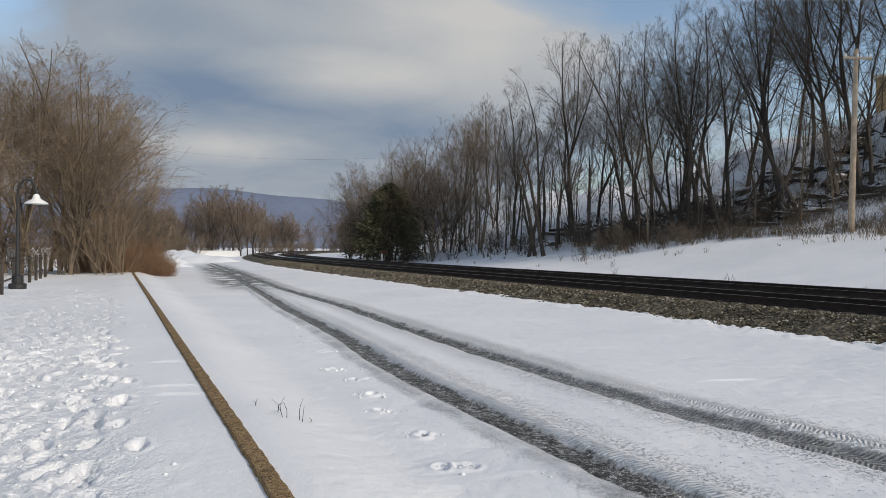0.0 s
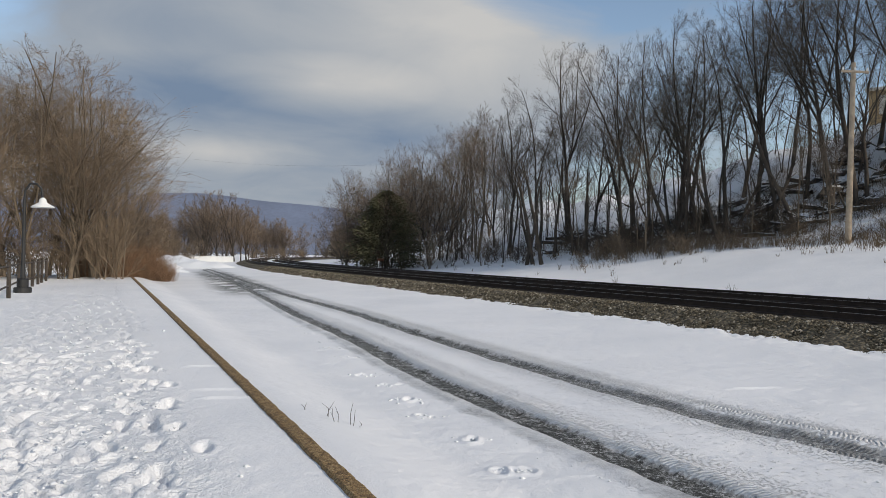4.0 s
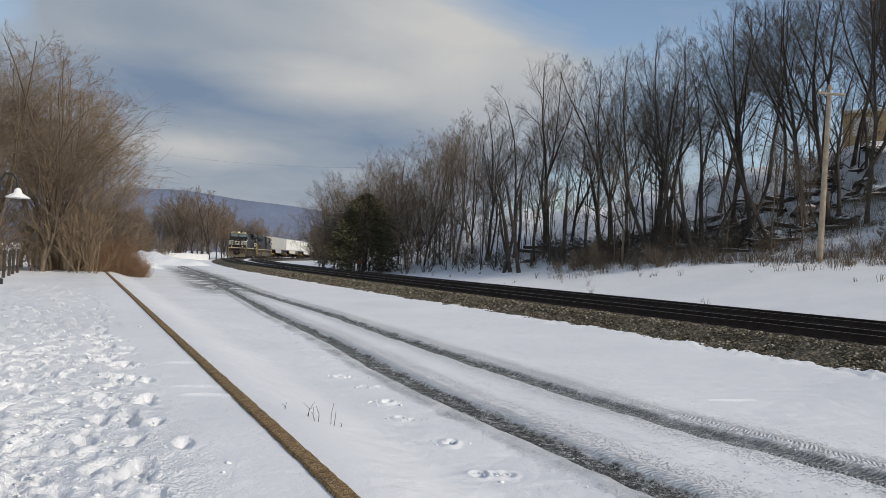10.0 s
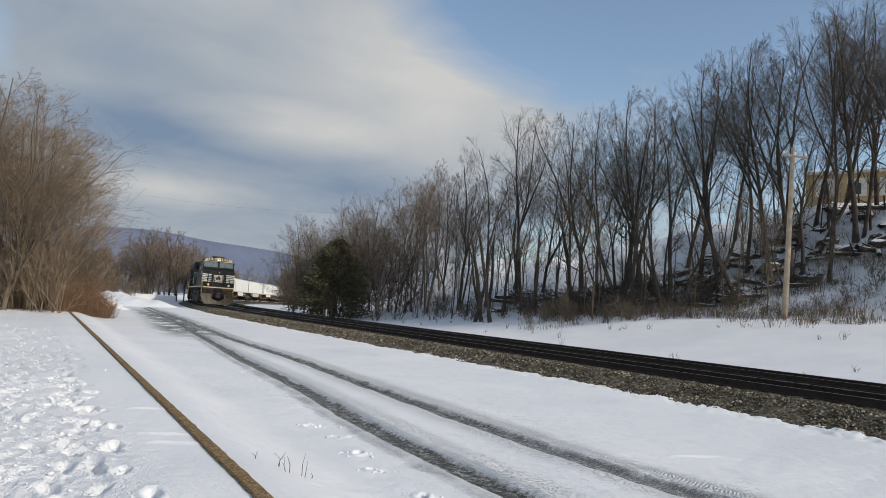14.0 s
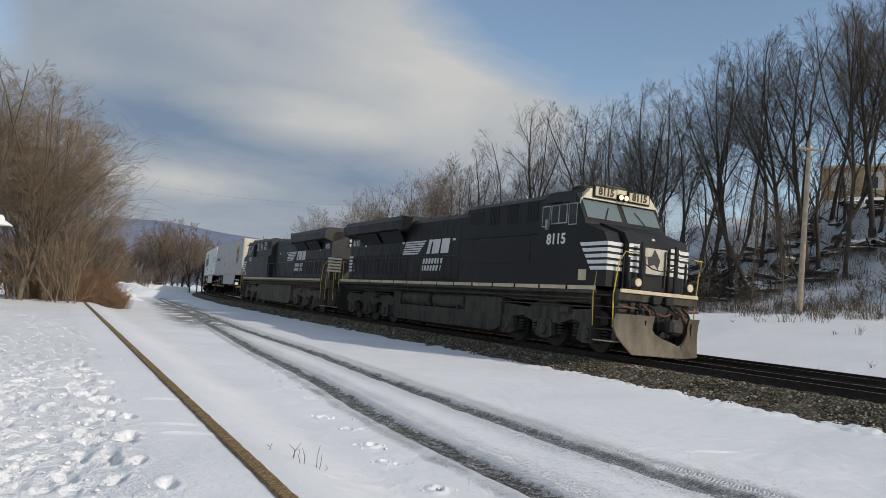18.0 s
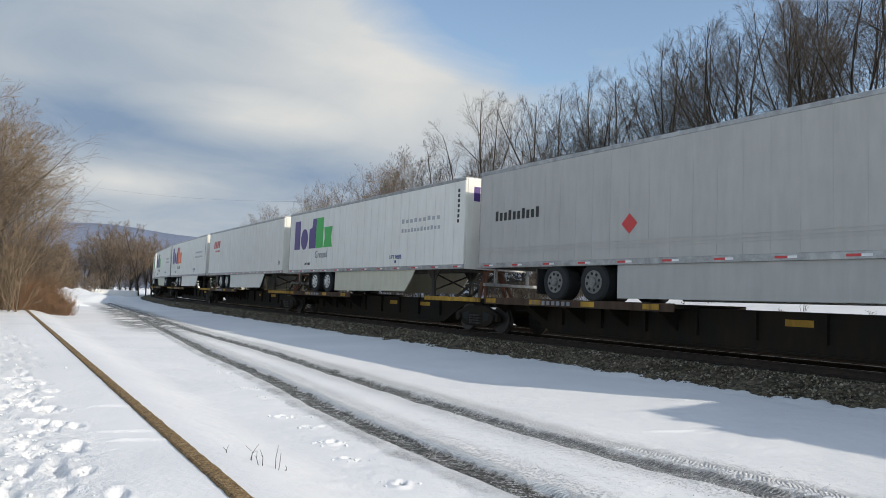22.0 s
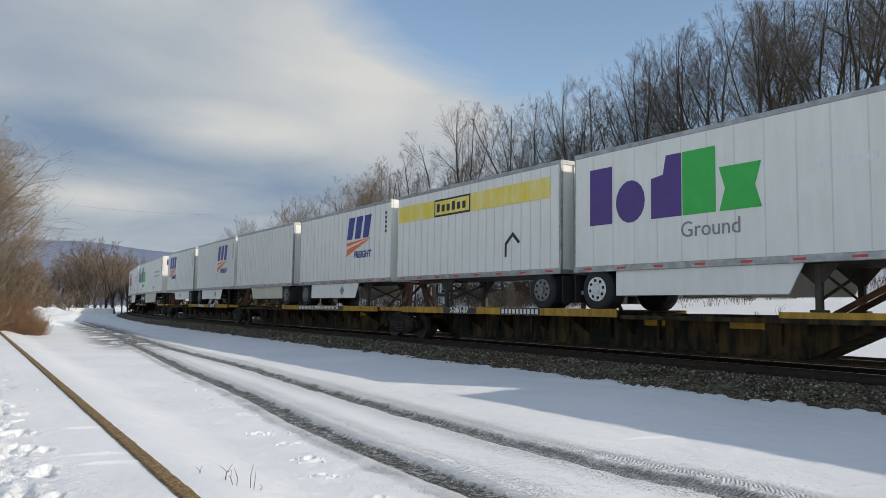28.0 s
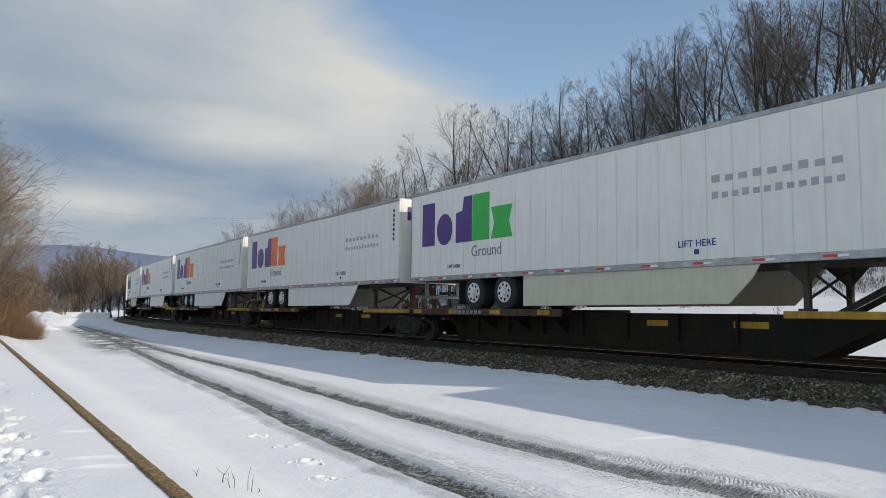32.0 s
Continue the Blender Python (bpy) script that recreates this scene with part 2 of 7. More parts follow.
def terrain(xs, ys):
    """Height of the ground for arrays of places."""
    xs, ys = np.asarray(xs, float), np.asarray(ys, float)
    d = track_offset(xs, ys)
    z = 0.16 * smooth(-7, -2.5, d)
    far = smooth(6.0, 22.0, d)
    right = smooth(-12, 18, xs)
    z = z + far * (1.1 + 1.25 * right)
    # the wooded hill, highest on its right, level on top
    top = np.interp(xs, [-16, -6, 4, 10, 16, 22, 26, 31, 38, 50, 90], [0.0, 2.0, 4.8, 6.0, 6.0, 6.2, 7.2, 8.6, 9.8, 11.5, 13.0])
    start = 16.5 + 4.0 * smooth(6, 26, xs)
    hill = smooth(0.0, 1.0, (d - start) / (16.0 + 2.0 * smooth(6, 26, xs))) * top
    hill *= 1 - 0.6 * smooth(95, 190, ys)
    z = z + hill + 0.5 * smooth(20, 30, d) * np.sin(xs * 0.7 + ys * 0.31) * np.sin(ys * 0.53 - xs * 0.2)
    # the platform stands a step above the road, with drifted snow against its edge
    edge = (xs - (1.69 - 0.443 * ys)) * 0.914
    z = z + 0.23 * (1 - smooth(0.12, 1.3, edge)) * (1 - smooth(40, 46, ys))
    # the bank on the path's far side falls to a stream
    z = z - 0.9 * smooth(-24, -34, d) * smooth(28, 50, ys)
    return z


def height(x, y):
    return float(terrain([x], [y])[0])


def link(name, verts, faces, mat, parent=None, kind="", label="", category="", shade=True, mats=None, mat_ids=None):
    me = bpy.data.meshes.new(name)
    me.from_pydata([tuple(v) for v in verts], [], [tuple(f) for f in faces])
    for m in (mats or [mat]):
        me.materials.append(m)
    if mat_ids is not None:
        me.polygons.foreach_set("material_index", mat_ids)
    if shade:
        me.polygons.foreach_set("use_smooth", [True] * len(me.polygons))
    me.update()
    ob = new(name, me)
    ob.parent = parent
    return tagged(ob, label, category, "", kind)


# ---- ruts, path and their relief ----
RUT_NEAR = [(23.0, -38.0), (3.6, 2.2), (2.28, 4.9), (1.77, 6.1), (1.38, 6.9), (0.88, 8.2), (0.16, 9.85), (-1.2, 14.1), (-3.3, 19.6), (-5.6, 26.3), (-8.3, 34.0), (-11.4, 43.0), (-15.5, 54.0), (-20, 66)]
RUT_FAR = [(30.5, -38.0), (6.3, 2.2), (4.25, 5.6), (3.85, 6.4), (3.5, 6.95), (3.16, 7.45), (2.77, 8.15), (2.33, 9.2), (1.78, 10.75), (1.0, 12.6), (-0.16, 15.7), (-2.1, 21.0), (-5.2, 28.2), (-9.0, 38.5), (-13.0, 49.0), (-16.8, 59.0), (-21, 70)]
STRIP = [(0.36, 3.0), (-1.23, 6.59), (-3.03, 10.65), (-6.84, 19.26), (-15.6, 39.0)]
PATHWAY = [(17.0, -40.0), (-1.35, 2.2), (-2.85, 5.6), (-4.6, 9.5), (-7.5, 16.1), (-11.3, 24.7), (-15.9, 35.1)]


def spread(line, xs, ys):
    """Distance of places from a broken line, signed by side (positive on its right going out)."""
    best, sign = np.full(len(xs), 1e9), np.ones(len(xs))
    for (ax, ay), (bx, by) in zip(line, line[1:]):
        ux, uy = bx - ax, by - ay
        n2 = ux * ux + uy * uy
        t = np.clip(((xs - ax) * ux + (ys - ay) * uy) / n2, 0, 1)
        dx, dy = xs - (ax + t * ux), ys - (ay + t * uy)
        q = np.hypot(dx, dy)
        side = np.sign(uy * dx - ux * dy)
        hit = q < best
        best[hit], sign[hit] = q[hit], side[hit]
    return best * sign


def eased(line):
    """The same line with its corners rounded off."""
    p = np.array(line)
    q = np.concatenate([[0], np.cumsum(np.hypot(*np.diff(p, axis=0).T))])
    s_ = np.arange(0, q[-1], 0.4)
    pts = np.stack([np.interp(s_, q, p[:, 0]), np.interp(s_, q, p[:, 1])], 1)
    out = [pts[max(0, i - 4):i + 5].mean(0) for i in range(len(pts))]
    return [tuple(a) for a in out if -6 < a[1] < 64][::2]


FOOTPRINTS, SINGLE = [], []
_r = random.Random(5)
for x, y in ((0.85, 5.57), (0.57, 6.47), (0.19, 7.39), (-0.13, 8.2), (-0.26, 9.1), (-0.62, 9.83), (-1.05, 11.53), (-1.45, 12.6), (-1.75, 13.4), (-2.15, 14.8), (-2.6, 16.2), (1.35, 4.6)):
    SINGLE.append((x, y))
    for k in range(3):      # single prints beside the near rut
        FOOTPRINTS.append((x + _r.uniform(-.12, .12), y + _r.uniform(-.05, .05), _r.uniform(0.035, 0.055), 0.03))
SHOES = []                  # x, y, turn of the long axis, half length, half width, depth
for i in range(1500):       # the trodden path
    t = _r.random() ** 1.5
    y = 2.2 + 34 * t
    w = max(-1.5, min(0.8, _r.gauss(-0.15, 0.6)))
    SHOES.append((1.69 - 0.443 * y - 2.05 + w, y + w * 0.44, 0.416 + _r.gauss(0, 0.35), _r.uniform(0.11, 0.16), _r.uniform(0.05, 0.065), _r.uniform(0.014, 0.04)))
for i in range(90):         # strays between the path and the edge
    y = 3.0 + 16 * _r.random()
    SHOES.append((1.69 - 0.443 * y - _r.uniform(0.75, 1.35), y, 0.416 + _r.gauss(0, 0.3), 0.14, 0.06, _r.uniform(0.035, 0.06)))
STREAKS = [(-2.0, 7.5, 0.22), (-1.8, 7.1, 0.25), (-2.6, 9.0, 0.2), (-6.2, 21, 0.9), (-4.6, 19.5, 0.7), (-3.9, 16.2, 0.3), (-5.3, 21.2, 0.5), (-7.8, 22.5, 0.5), (-3.2, 15.2, 0.2), (-8.2, 26, 0.8), (1.4, 8.0, 0.15), (4.4, 9.2, 0.35)]


def ground_mesh():
    # a fine net near the camera that grows coarser outwards, one sheet to the horizon
    a = np.concatenate([np.linspace(0, 2.3, 16)[:-1], np.linspace(2.3, 12, 360)[:-1], np.linspace(12, 26, 130), np.linspace(26.2, 80, 200), 80 * np.exp(np.linspace(0.02, 3.5, 60))])
    ang = np.radians(np.concatenate([np.linspace(-180, -46, 30)[:-1], np.linspace(-46, 46, 460), np.linspace(46, 180, 30)[1:-1]]))
    r = a[None, :] + 0.0
    xs = (np.sin(ang)[:, None] * r).ravel()
    ys = (np.cos(ang)[:, None] * r).ravel() + 0.6
    z = terrain(xs, ys)
    fields = {"near": spread([RUT_NEAR[0]] + eased(RUT_NEAR) + [RUT_NEAR[-1]], xs, ys), "far": spread([RUT_FAR[0]] + eased(RUT_FAR) + [RUT_FAR[-1]], xs, ys), "path": spread(PATHWAY, xs, ys)}
    # slush churned wide where the ruts meet, further down the road
    fields["smear"] = 1.0 - smooth(0.5, 1.9, np.abs(fields["near"] + 0.1))
    fields["smear"] *= smooth(25, 33, ys) * (1 - 0.75 * smooth(52, 64, ys))
    n = len(xs)
    ripple = np.array([noise.noise(Vector((x * 1.1, y * 1.1, 0))) * 0.018 + noise.noise(Vector((x * 4, y * 4, 3))) * 0.008 + noise.noise(Vector((x * 11, y * 11, 8))) * 0.004 if abs(x) < 60 and y < 80 else 0 for x, y in zip(xs, ys)])
    # the snow lies even along the platform's edge, and ragged where it thins out on the ballast
    strip = np.abs(spread(STRIP, xs, ys))
    z = z + ripple * (0.25 + 0.75 * smooth(0.15, 0.6, strip))
    off = track_offset(xs, ys)
    hem = smooth(-3.5, -2.9, off) * (1 - smooth(-2.1, -1.9, off)) * (ys > -20) * (ys < 130)
    z = z + hem * np.array([0.05 * noise.noise(Vector((x * 1.7, y * 1.7, 21))) + 0.045 * noise.noise(Vector((x * 7, y * 7, 23))) if h > 0 else 0 for x, y, h in zip(xs, ys, hem)])
    for key in ("near", "far"):
        q = np.abs(fields[key])
        rag = 0.06 * np.array([noise.noise(Vector((x * 3, y * 3, 7))) if v < 1 else 0 for x, y, v in zip(xs, ys, q)])
        z -= 0.045 * (1 - smooth(0.13, 0.22, q + 0.6 * rag))
        side = fields[key] > 0
        z += np.where(side, 0.022, 0.008) * np.exp(-((q - 0.30) / 0.07) ** 2) * (1 + 14 * rag)
    q = np.abs(fields["path"])
    rough = np.array([abs(noise.noise(Vector((x * 5, y * 5, 11)))) + 0.6 * abs(noise.noise(Vector((x * 12, y * 12, 5)))) if v < 2.2 and y < 50 else 0 for x, y, v in zip(xs, ys, q)])
    z += (0.028 * rough - 0.016) * (1 - smooth(0.7, 1.3, q))
    for fx, fy, w, deep in FOOTPRINTS:
        if fx < -0.95 * fy:
            continue
        deep *= 0.72
        near = np.nonzero((np.abs(xs - fx) < 0.6) & (np.abs(ys - fy) < 0.6))[0]
        if len(near):
            e = np.hypot(xs[near] - fx, (ys[near] - fy) * 0.7) / w
            z[near] += deep * (-np.exp(-e ** 2) * 1.2 + 0.7 * np.exp(-((e - 1.5) / 0.45) ** 2))
    for fx, fy, turn, hl, hw, deep in SHOES:
        if fx < -0.95 * fy:
            continue
        near = np.nonzero((np.abs(xs - fx) < 0.5) & (np.abs(ys - fy) < 0.5))[0]
        if len(near):
            dx, dy = xs[near] - fx, ys[near] - fy
            along, across = -math.sin(turn) * dx + math.cos(turn) * dy, math.cos(turn) * dx + math.sin(turn) * dy
            e = np.sqrt((along / hl) ** 2 + (across / hw) ** 2)
            z[near] += deep * (-(1 - smooth(0.7, 1.15, e)) + 0.16 * np.exp(-((e - 1.45) / 0.35) ** 2))
    for sx, sy, ln in STREAKS:
        near = np.nonzero((np.abs(xs - sx) < ln * 2) & (np.abs(ys - sy) < 0.6))[0]
        if len(near):
            z[near] += 0.02 * np.exp(-((xs[near] - sx) / ln) ** 4 - ((ys[near] - sy - 0.1 * (xs[near] - sx)) / 0.05) ** 2)
    na, nr = len(ang), len(a)
    idx = np.arange(na * nr).reshape(na, nr)
    i0, i1 = idx[:, :-1], idx[:, 1:]
    j0, j1 = np.roll(idx, -1, 0)[:, :-1], np.roll(idx, -1, 0)[:, 1:]
    faces = np.stack([i0, j0, j1, i1], -1).reshape(-1, 4)
    me = bpy.data.meshes.new("ground")
    me.vertices.add(n)
    me.vertices.foreach_set("co", np.stack([xs, ys, z], 1).ravel())
    me.loops.add(len(faces) * 4)
    me.loops.foreach_set("vertex_index", faces.ravel())
    me.polygons.add(len(faces))
    me.polygons.foreach_set("loop_start", np.arange(len(faces)) * 4)
    me.update(calc_edges=True)
    me.validate()
    me.materials.append(SNOW_GROUND)
    me.polygons.foreach_set("use_smooth", [True] * len(me.polygons))
    for key, v in fields.items():
        at = me.attributes.new(key, "FLOAT", "POINT")
        at.data.foreach_set("value", v.astype(np.float32))
    return tagged(new("ground", me), "snow-covered ground with tyre ruts and trodden footprints", "ground", "", "structure")


def ground_build(k, b):
    v = k.add("ShaderNodeTexCoord").outputs["Object"]
    xyz = k.add("ShaderNodeSeparateXYZ", None, Vector=v)
    big = k.noise(v, 0.35, 4.0, 0.5)
    mid = k.noise(v, 5.0, 6.0, 0.62)
    small = k.noise(v, 22.0, 4.0, 0.62)
    fine = k.noise(v, 75.0, 3.0, 0.6)
    snow = k.ramp(big, (0.3, (0.78, 0.79, 0.81)), (0.7, (0.87, 0.87, 0.88)))
    f = k.noise(v, 9.0, 7.0, 0.72)
    g = k.noise(v, 30.0, 5.0, 0.72)
    field = lambda key: k.add("ShaderNodeAttribute", {"attribute_name": key}).outputs["Fac"]
    grit = k.noise(v, 95.0, 3.0, 0.65)
    t = k.math("ADD", k.math("ADD", k.math("MULTIPLY", f, 0.30), k.math("MULTIPLY", g, 0.40)), k.math("MULTIPLY", grit, 0.30))
    slush = k.ramp(t, (0.40, (0.013, 0.013, 0.011)), (0.475, (0.045, 0.045, 0.040)), (0.525, (0.16, 0.165, 0.155)), (0.565, (0.70, 0.71, 0.72)))
    grey = k.ramp(t, (0.38, (0.15, 0.15, 0.15)), (0.46, (0.32, 0.325, 0.33)), (0.54, (0.58, 0.59, 0.60)), (0.62, (0.80, 0.81, 0.82)))
    rag = k.math("ADD", k.math("MULTIPLY", k.math("SUBTRACT", k.noise(v, 1.6, 5.0, 0.7), 0.5), 0.22), k.math("MULTIPLY", k.math("SUBTRACT", k.noise(v, 16.0, 5.0, 0.7), 0.5), 0.20))
    near, far = field("near"), field("far")
    band = lambda q, c, wide, soft, r: k.math("DIVIDE", k.math("SUBTRACT", wide + soft, k.math("ADD", k.math("ABSOLUTE", k.math("SUBTRACT", q, c)), k.math("MULTIPLY", rag, r))), soft, True)
    # lug marks: slanted bars on both halves of a tyre's width, along the rut
    along = k.math("ADD", k.math("ADD", k.math("MULTIPLY", xyz.outputs["Y"], 1.0), k.math("MULTIPLY", xyz.outputs["X"], -0.45)), k.math("MULTIPLY", k.noise(v, 6.0, 3.0, 0.6), 0.10))
    lug = lambda q, c: k.math("ADD", 0.5, k.math("MULTIPLY", 0.5, k.math("SINE", k.math("MULTIPLY", k.math("ADD", along, k.math("MULTIPLY", k.math("ABSOLUTE", k.math("SUBTRACT", q, c)), 0.7)), 120.0))))
    fresh = k.ramp(k.math("DIVIDE", xyz.outputs["Y"], 20.0, True), (0.30, 1.0), (0.58, 0.0))
    lug_far, lug_side = lug(far, 0.02), lug(far, 0.5)
    core = band(near, 0.0, 0.13, 0.05, 1.0)
    glaze = k.math("MULTIPLY", band(near, -0.22, 0.14, 0.12, 1.4), k.ramp(k.noise(v, 1.1, 4.0, 0.6), (0.38, 0.2), (0.62, 0.75)))
    scallop = k.math("MULTIPLY", band(near, 0.23, 0.05, 0.04, 1.0), k.math("MULTIPLY", lug(near, 0.1), 0.3))
    wide = band(far, 0.02, 0.15, 0.07, 0.9)
    farcore = k.math("MULTIPLY", band(far, 0.0, 0.13, 0.07, 1.2), k.math("SUBTRACT", 1.0, k.math("MULTIPLY", fresh, 0.9)))
    second = k.math("MULTIPLY", band(far, 0.46, 0.10, 0.10, 1.5), k.math("MULTIPLY", lug_side, 0.45))
    smear = k.math("MULTIPLY", field("smear"), k.ramp(k.noise(v, 0.8, 6.0, 0.65), (0.42, 0.0), (0.50, 1.0)))
    halo = k.math("MULTIPLY", k.math("MAXIMUM", band(near, 0.1, 0.3, 0.35, 1.0), band(far, 0.1, 0.35, 0.4, 1.0)), k.ramp(g, (0.52, 0.0), (0.64, 0.5)))
    lightdirt = k.math("MAXIMUM", k.math("MAXIMUM", glaze, scallop), k.math("MAXIMUM", k.math("MULTIPLY", wide, 0.95), k.math("MAXIMUM", second, halo)))
    dark = k.math("MAXIMUM", k.math("MAXIMUM", core, farcore), smear)
    tread = k.math("MULTIPLY", k.math("MULTIPLY", wide, fresh), k.ramp(lug_far, (0.25, 1.0), (0.6, 0.0)))
    col = k.mix(lightdirt, snow, grey)
    col = k.mix(k.math("MULTIPLY", tread, 0.6), col, (0.085, 0.088, 0.09, 1))
    col = k.mix(dark, col, slush)
    k.put(b, "Base Color", col)
    dirt = k.math("MAXIMUM", lightdirt, dark)
    k.put(b, "Roughness", k.math("SUBTRACT", 0.8, k.math("MULTIPLY", dirt, 0.3)))
    k.put(b, "Specular IOR Level", 0.25)
    # crumbly footprints on the path
    trod = k.math("MULTIPLY", k.ramp(field("path"), (0.0, 1.0), (1.0, 1.0)), k.math("DIVIDE", k.math("SUBTRACT", 1.5, k.math("ABSOLUTE", field("path"))), 0.5, True))
    vor = k.add("ShaderNodeTexVoronoi", {"feature": "F1"}, Scale=7.0, Vector=k.add("ShaderNodeVectorMath", {"operation": "ADD"}).outputs[0])
    k.put(vor.inputs["Vector"].links[0].from_node, "0", v)
    k.put(vor.inputs["Vector"].links[0].from_node, "1", k.add("ShaderNodeTexNoise", None, Vector=v, Scale=9.0, Detail=3.0).outputs["Color"])
    h = k.math("ADD", k.math("ADD", k.math("MULTIPLY", mid, 0.34), k.math("MULTIPLY", small, 0.12)), k.math("MULTIPLY", fine, 0.05))
    h = k.math("ADD", h, k.math("MULTIPLY", k.math("MULTIPLY", t, dirt), 1.6))
    h = k.math("ADD", h, k.math("MULTIPLY", k.math("MULTIPLY", k.math("MAXIMUM", wide, second), fresh), k.math("MULTIPLY", lug_far, 0.5)))
    h = k.math("ADD", h, k.math("MULTIPLY", trod, k.math("ADD", k.math("MULTIPLY", vor.outputs["Distance"], 0.20), k.math("MULTIPLY", small, 0.30))))
    # lumpy crust between and beside the ruts
    crust = k.math("MAXIMUM", band(near, 0.7, 0.55, 0.3, 1.0), band(far, 0.55, 0.6, 0.5, 1.0))
    h = k.math("ADD", h, k.math("MULTIPLY", crust, k.math("MULTIPLY", k.ramp(k.noise(v, 17.0, 5.0, 0.66), (0.60, 0.0), (0.68, 1.0)), 0.16)))
    bump(k, b, h, 1.0, 0.05)


SNOW_GROUND = material("snow_ground", ground_build)
GROUND = ground_mesh()


# ---- ballast, ties and rails ----
def sweep(section, s0, s1, step, centre=0.0):
    """Vertices and faces of a section (offset, z) drawn along the track's line."""
    ss = np.arange(s0, s1 + step / 2, step)
    verts, faces, n = [], [], len(section)
    for s in ss:
        for off, z in section:
            x, y, _ = on_track(s, off + centre)
            verts.append((x, y, z))
    for i in range(len(ss) - 1):
        for j in range(n - 1):
            a = i * n + j
            faces.append((a, a + 1, a + n + 1, a + n))
    return verts, faces


def ballast_bed():
    sec = [(-2.9, 0.02), (-2.45, 0.16), (-2.1, 0.27), (-1.75, 0.42), (-1.45, 0.455), (-0.72, 0.46), (0, 0.455), (0.72, 0.46), (1.5, 0.45), (2.1, 0.41),
           (2.75, 0.45), (3.5, 0.46), (4.2, 0.455), (4.95, 0.46), (5.7, 0.44), (6.3, 0.25), (6.9, -0.1)]
    v, f = sweep(sec, -200, 260, 0.25)
    v = [(x + 0.05 * noise.noise(Vector((x * 2, y * 2, 1))), y + 0.05 * noise.noise(Vector((x * 2, y * 2, 9))), z + (0.07 * noise.noise(Vector((x * 1.3, y * 1.3, 4))) + 0.07 * noise.noise(Vector((x * 4.3, y * 4.3, 6)))) * (z < 0.44) + 0.012 * noise.noise(Vector((x * 9, y * 9, 2)))) for x, y, z in v]
    return link("ballast", v, f, BALLAST, kind="structure", label="brown crushed-stone ballast bed beneath two tracks", category="ballast")


BED = ballast_bed()


def snow_ribbon():
    """Thin snow left lying between the two tracks, broken into patches."""
    v, f = [], []
    ss = np.arange(-30, 120, 0.25)
    cols = (-0.34, -0.2, 0.0, 0.2, 0.34)
    for s_ in ss:
        for c in cols:
            x, y, _ = on_track(s_, 2.1 + c)
            n = 0.5 * noise.noise(Vector((x * 0.6, y * 0.6, 31))) + 0.8 * noise.noise(Vector((x * 2.5, y * 2.5, 33)))
            v.append((x, y, 0.43 + (0.085 + 0.05 * n) * (1 - (c / 0.34) ** 2)))
    m = len(cols)
    for i in range(len(ss) - 1):
        f += [(i * m + j, i * m + j + 1, (i + 1) * m + j + 1, (i + 1) * m + j) for j in range(m - 1)]
    return link("snow_strip", v, f, SNOW, BED, kind="stuff", label="thin snow lying between the two tracks")


snow_ribbon()


def rail_mesh(name, off):
    sec = [(-0.07, -0.16), (-0.07, -0.145), (-0.012, -0.125), (-0.012, -0.04), (-0.036, -0.03), (-0.036, -0.005), (-0.028, 0), (0.028, 0), (0.036, -0.005), (0.036, -0.03), (0.012, -0.04), (0.012, -0.125), (0.07, -0.145), (0.07, -0.16)]
    sec = [(o, RAIL_Z + z) for o, z in sec]
    v, f = sweep(sec, -200, 260, 1.0, off)
    ids = [1 if i % 13 == 6 else 0 for i in range(len(f))]
    return link(name, v, f, RUST, kind="structure", label="dark steel rail with a polished running head", category="rail", shade=False, mats=[RUST, RAILTOP], mat_ids=ids)


for off in (-0.755, 0.755, 3.445, 4.955):
    rail_mesh("rail", off)


# ---- kerb strip ----
def kerb_strip():
    rnd = random.Random(3)
    pts = []
    for (ax, ay), (bx, by) in zip(STRIP, STRIP[1:]):
        n = max(2, int(math.hypot(bx - ax, by - ay) / 0.05))
        pts += [(ax + (bx - ax) * i / n, ay + (by - ay) * i / n) for i in range(n)]
    ux, uy = STRIP[-1][0] - STRIP[0][0], STRIP[-1][1] - STRIP[0][1]
    q = math.hypot(ux, uy)
    nx, ny = uy / q, -ux / q
    verts, faces = [], []
    for i, (x, y) in enumerate(pts):
        w = 0.064
        jl = 0.010 * noise.noise(Vector((x * 9, y * 9, 1))) + 0.006 * noise.noise(Vector((x * 30, y * 30, 2)))
        jr = 0.010 * noise.noise(Vector((x * 9, y * 9, 8))) + 0.006 * noise.noise(Vector((x * 30, y * 30, 5)))
        z = height(x, y)
        for o, h in ((-w + jl, -0.08), (-w + jl, 0.012), (-w + 0.012 + jl, 0.026), (w - 0.012 + jr, 0.026), (w + jr, 0.012), (w + jr, -0.08)):
            verts.append((x + nx * o, y + ny * o, z + h))
    for i in range(len(pts) - 1):
        for j in range(5):
            a = i * 6 + j
            faces.append((a, a + 6, a + 7, a + 1))
    return link("platform_edge", verts, faces, KERB, kind="structure", label="long tan concrete platform edge swept clear of snow", category="kerb", shade=False)


kerb_strip()


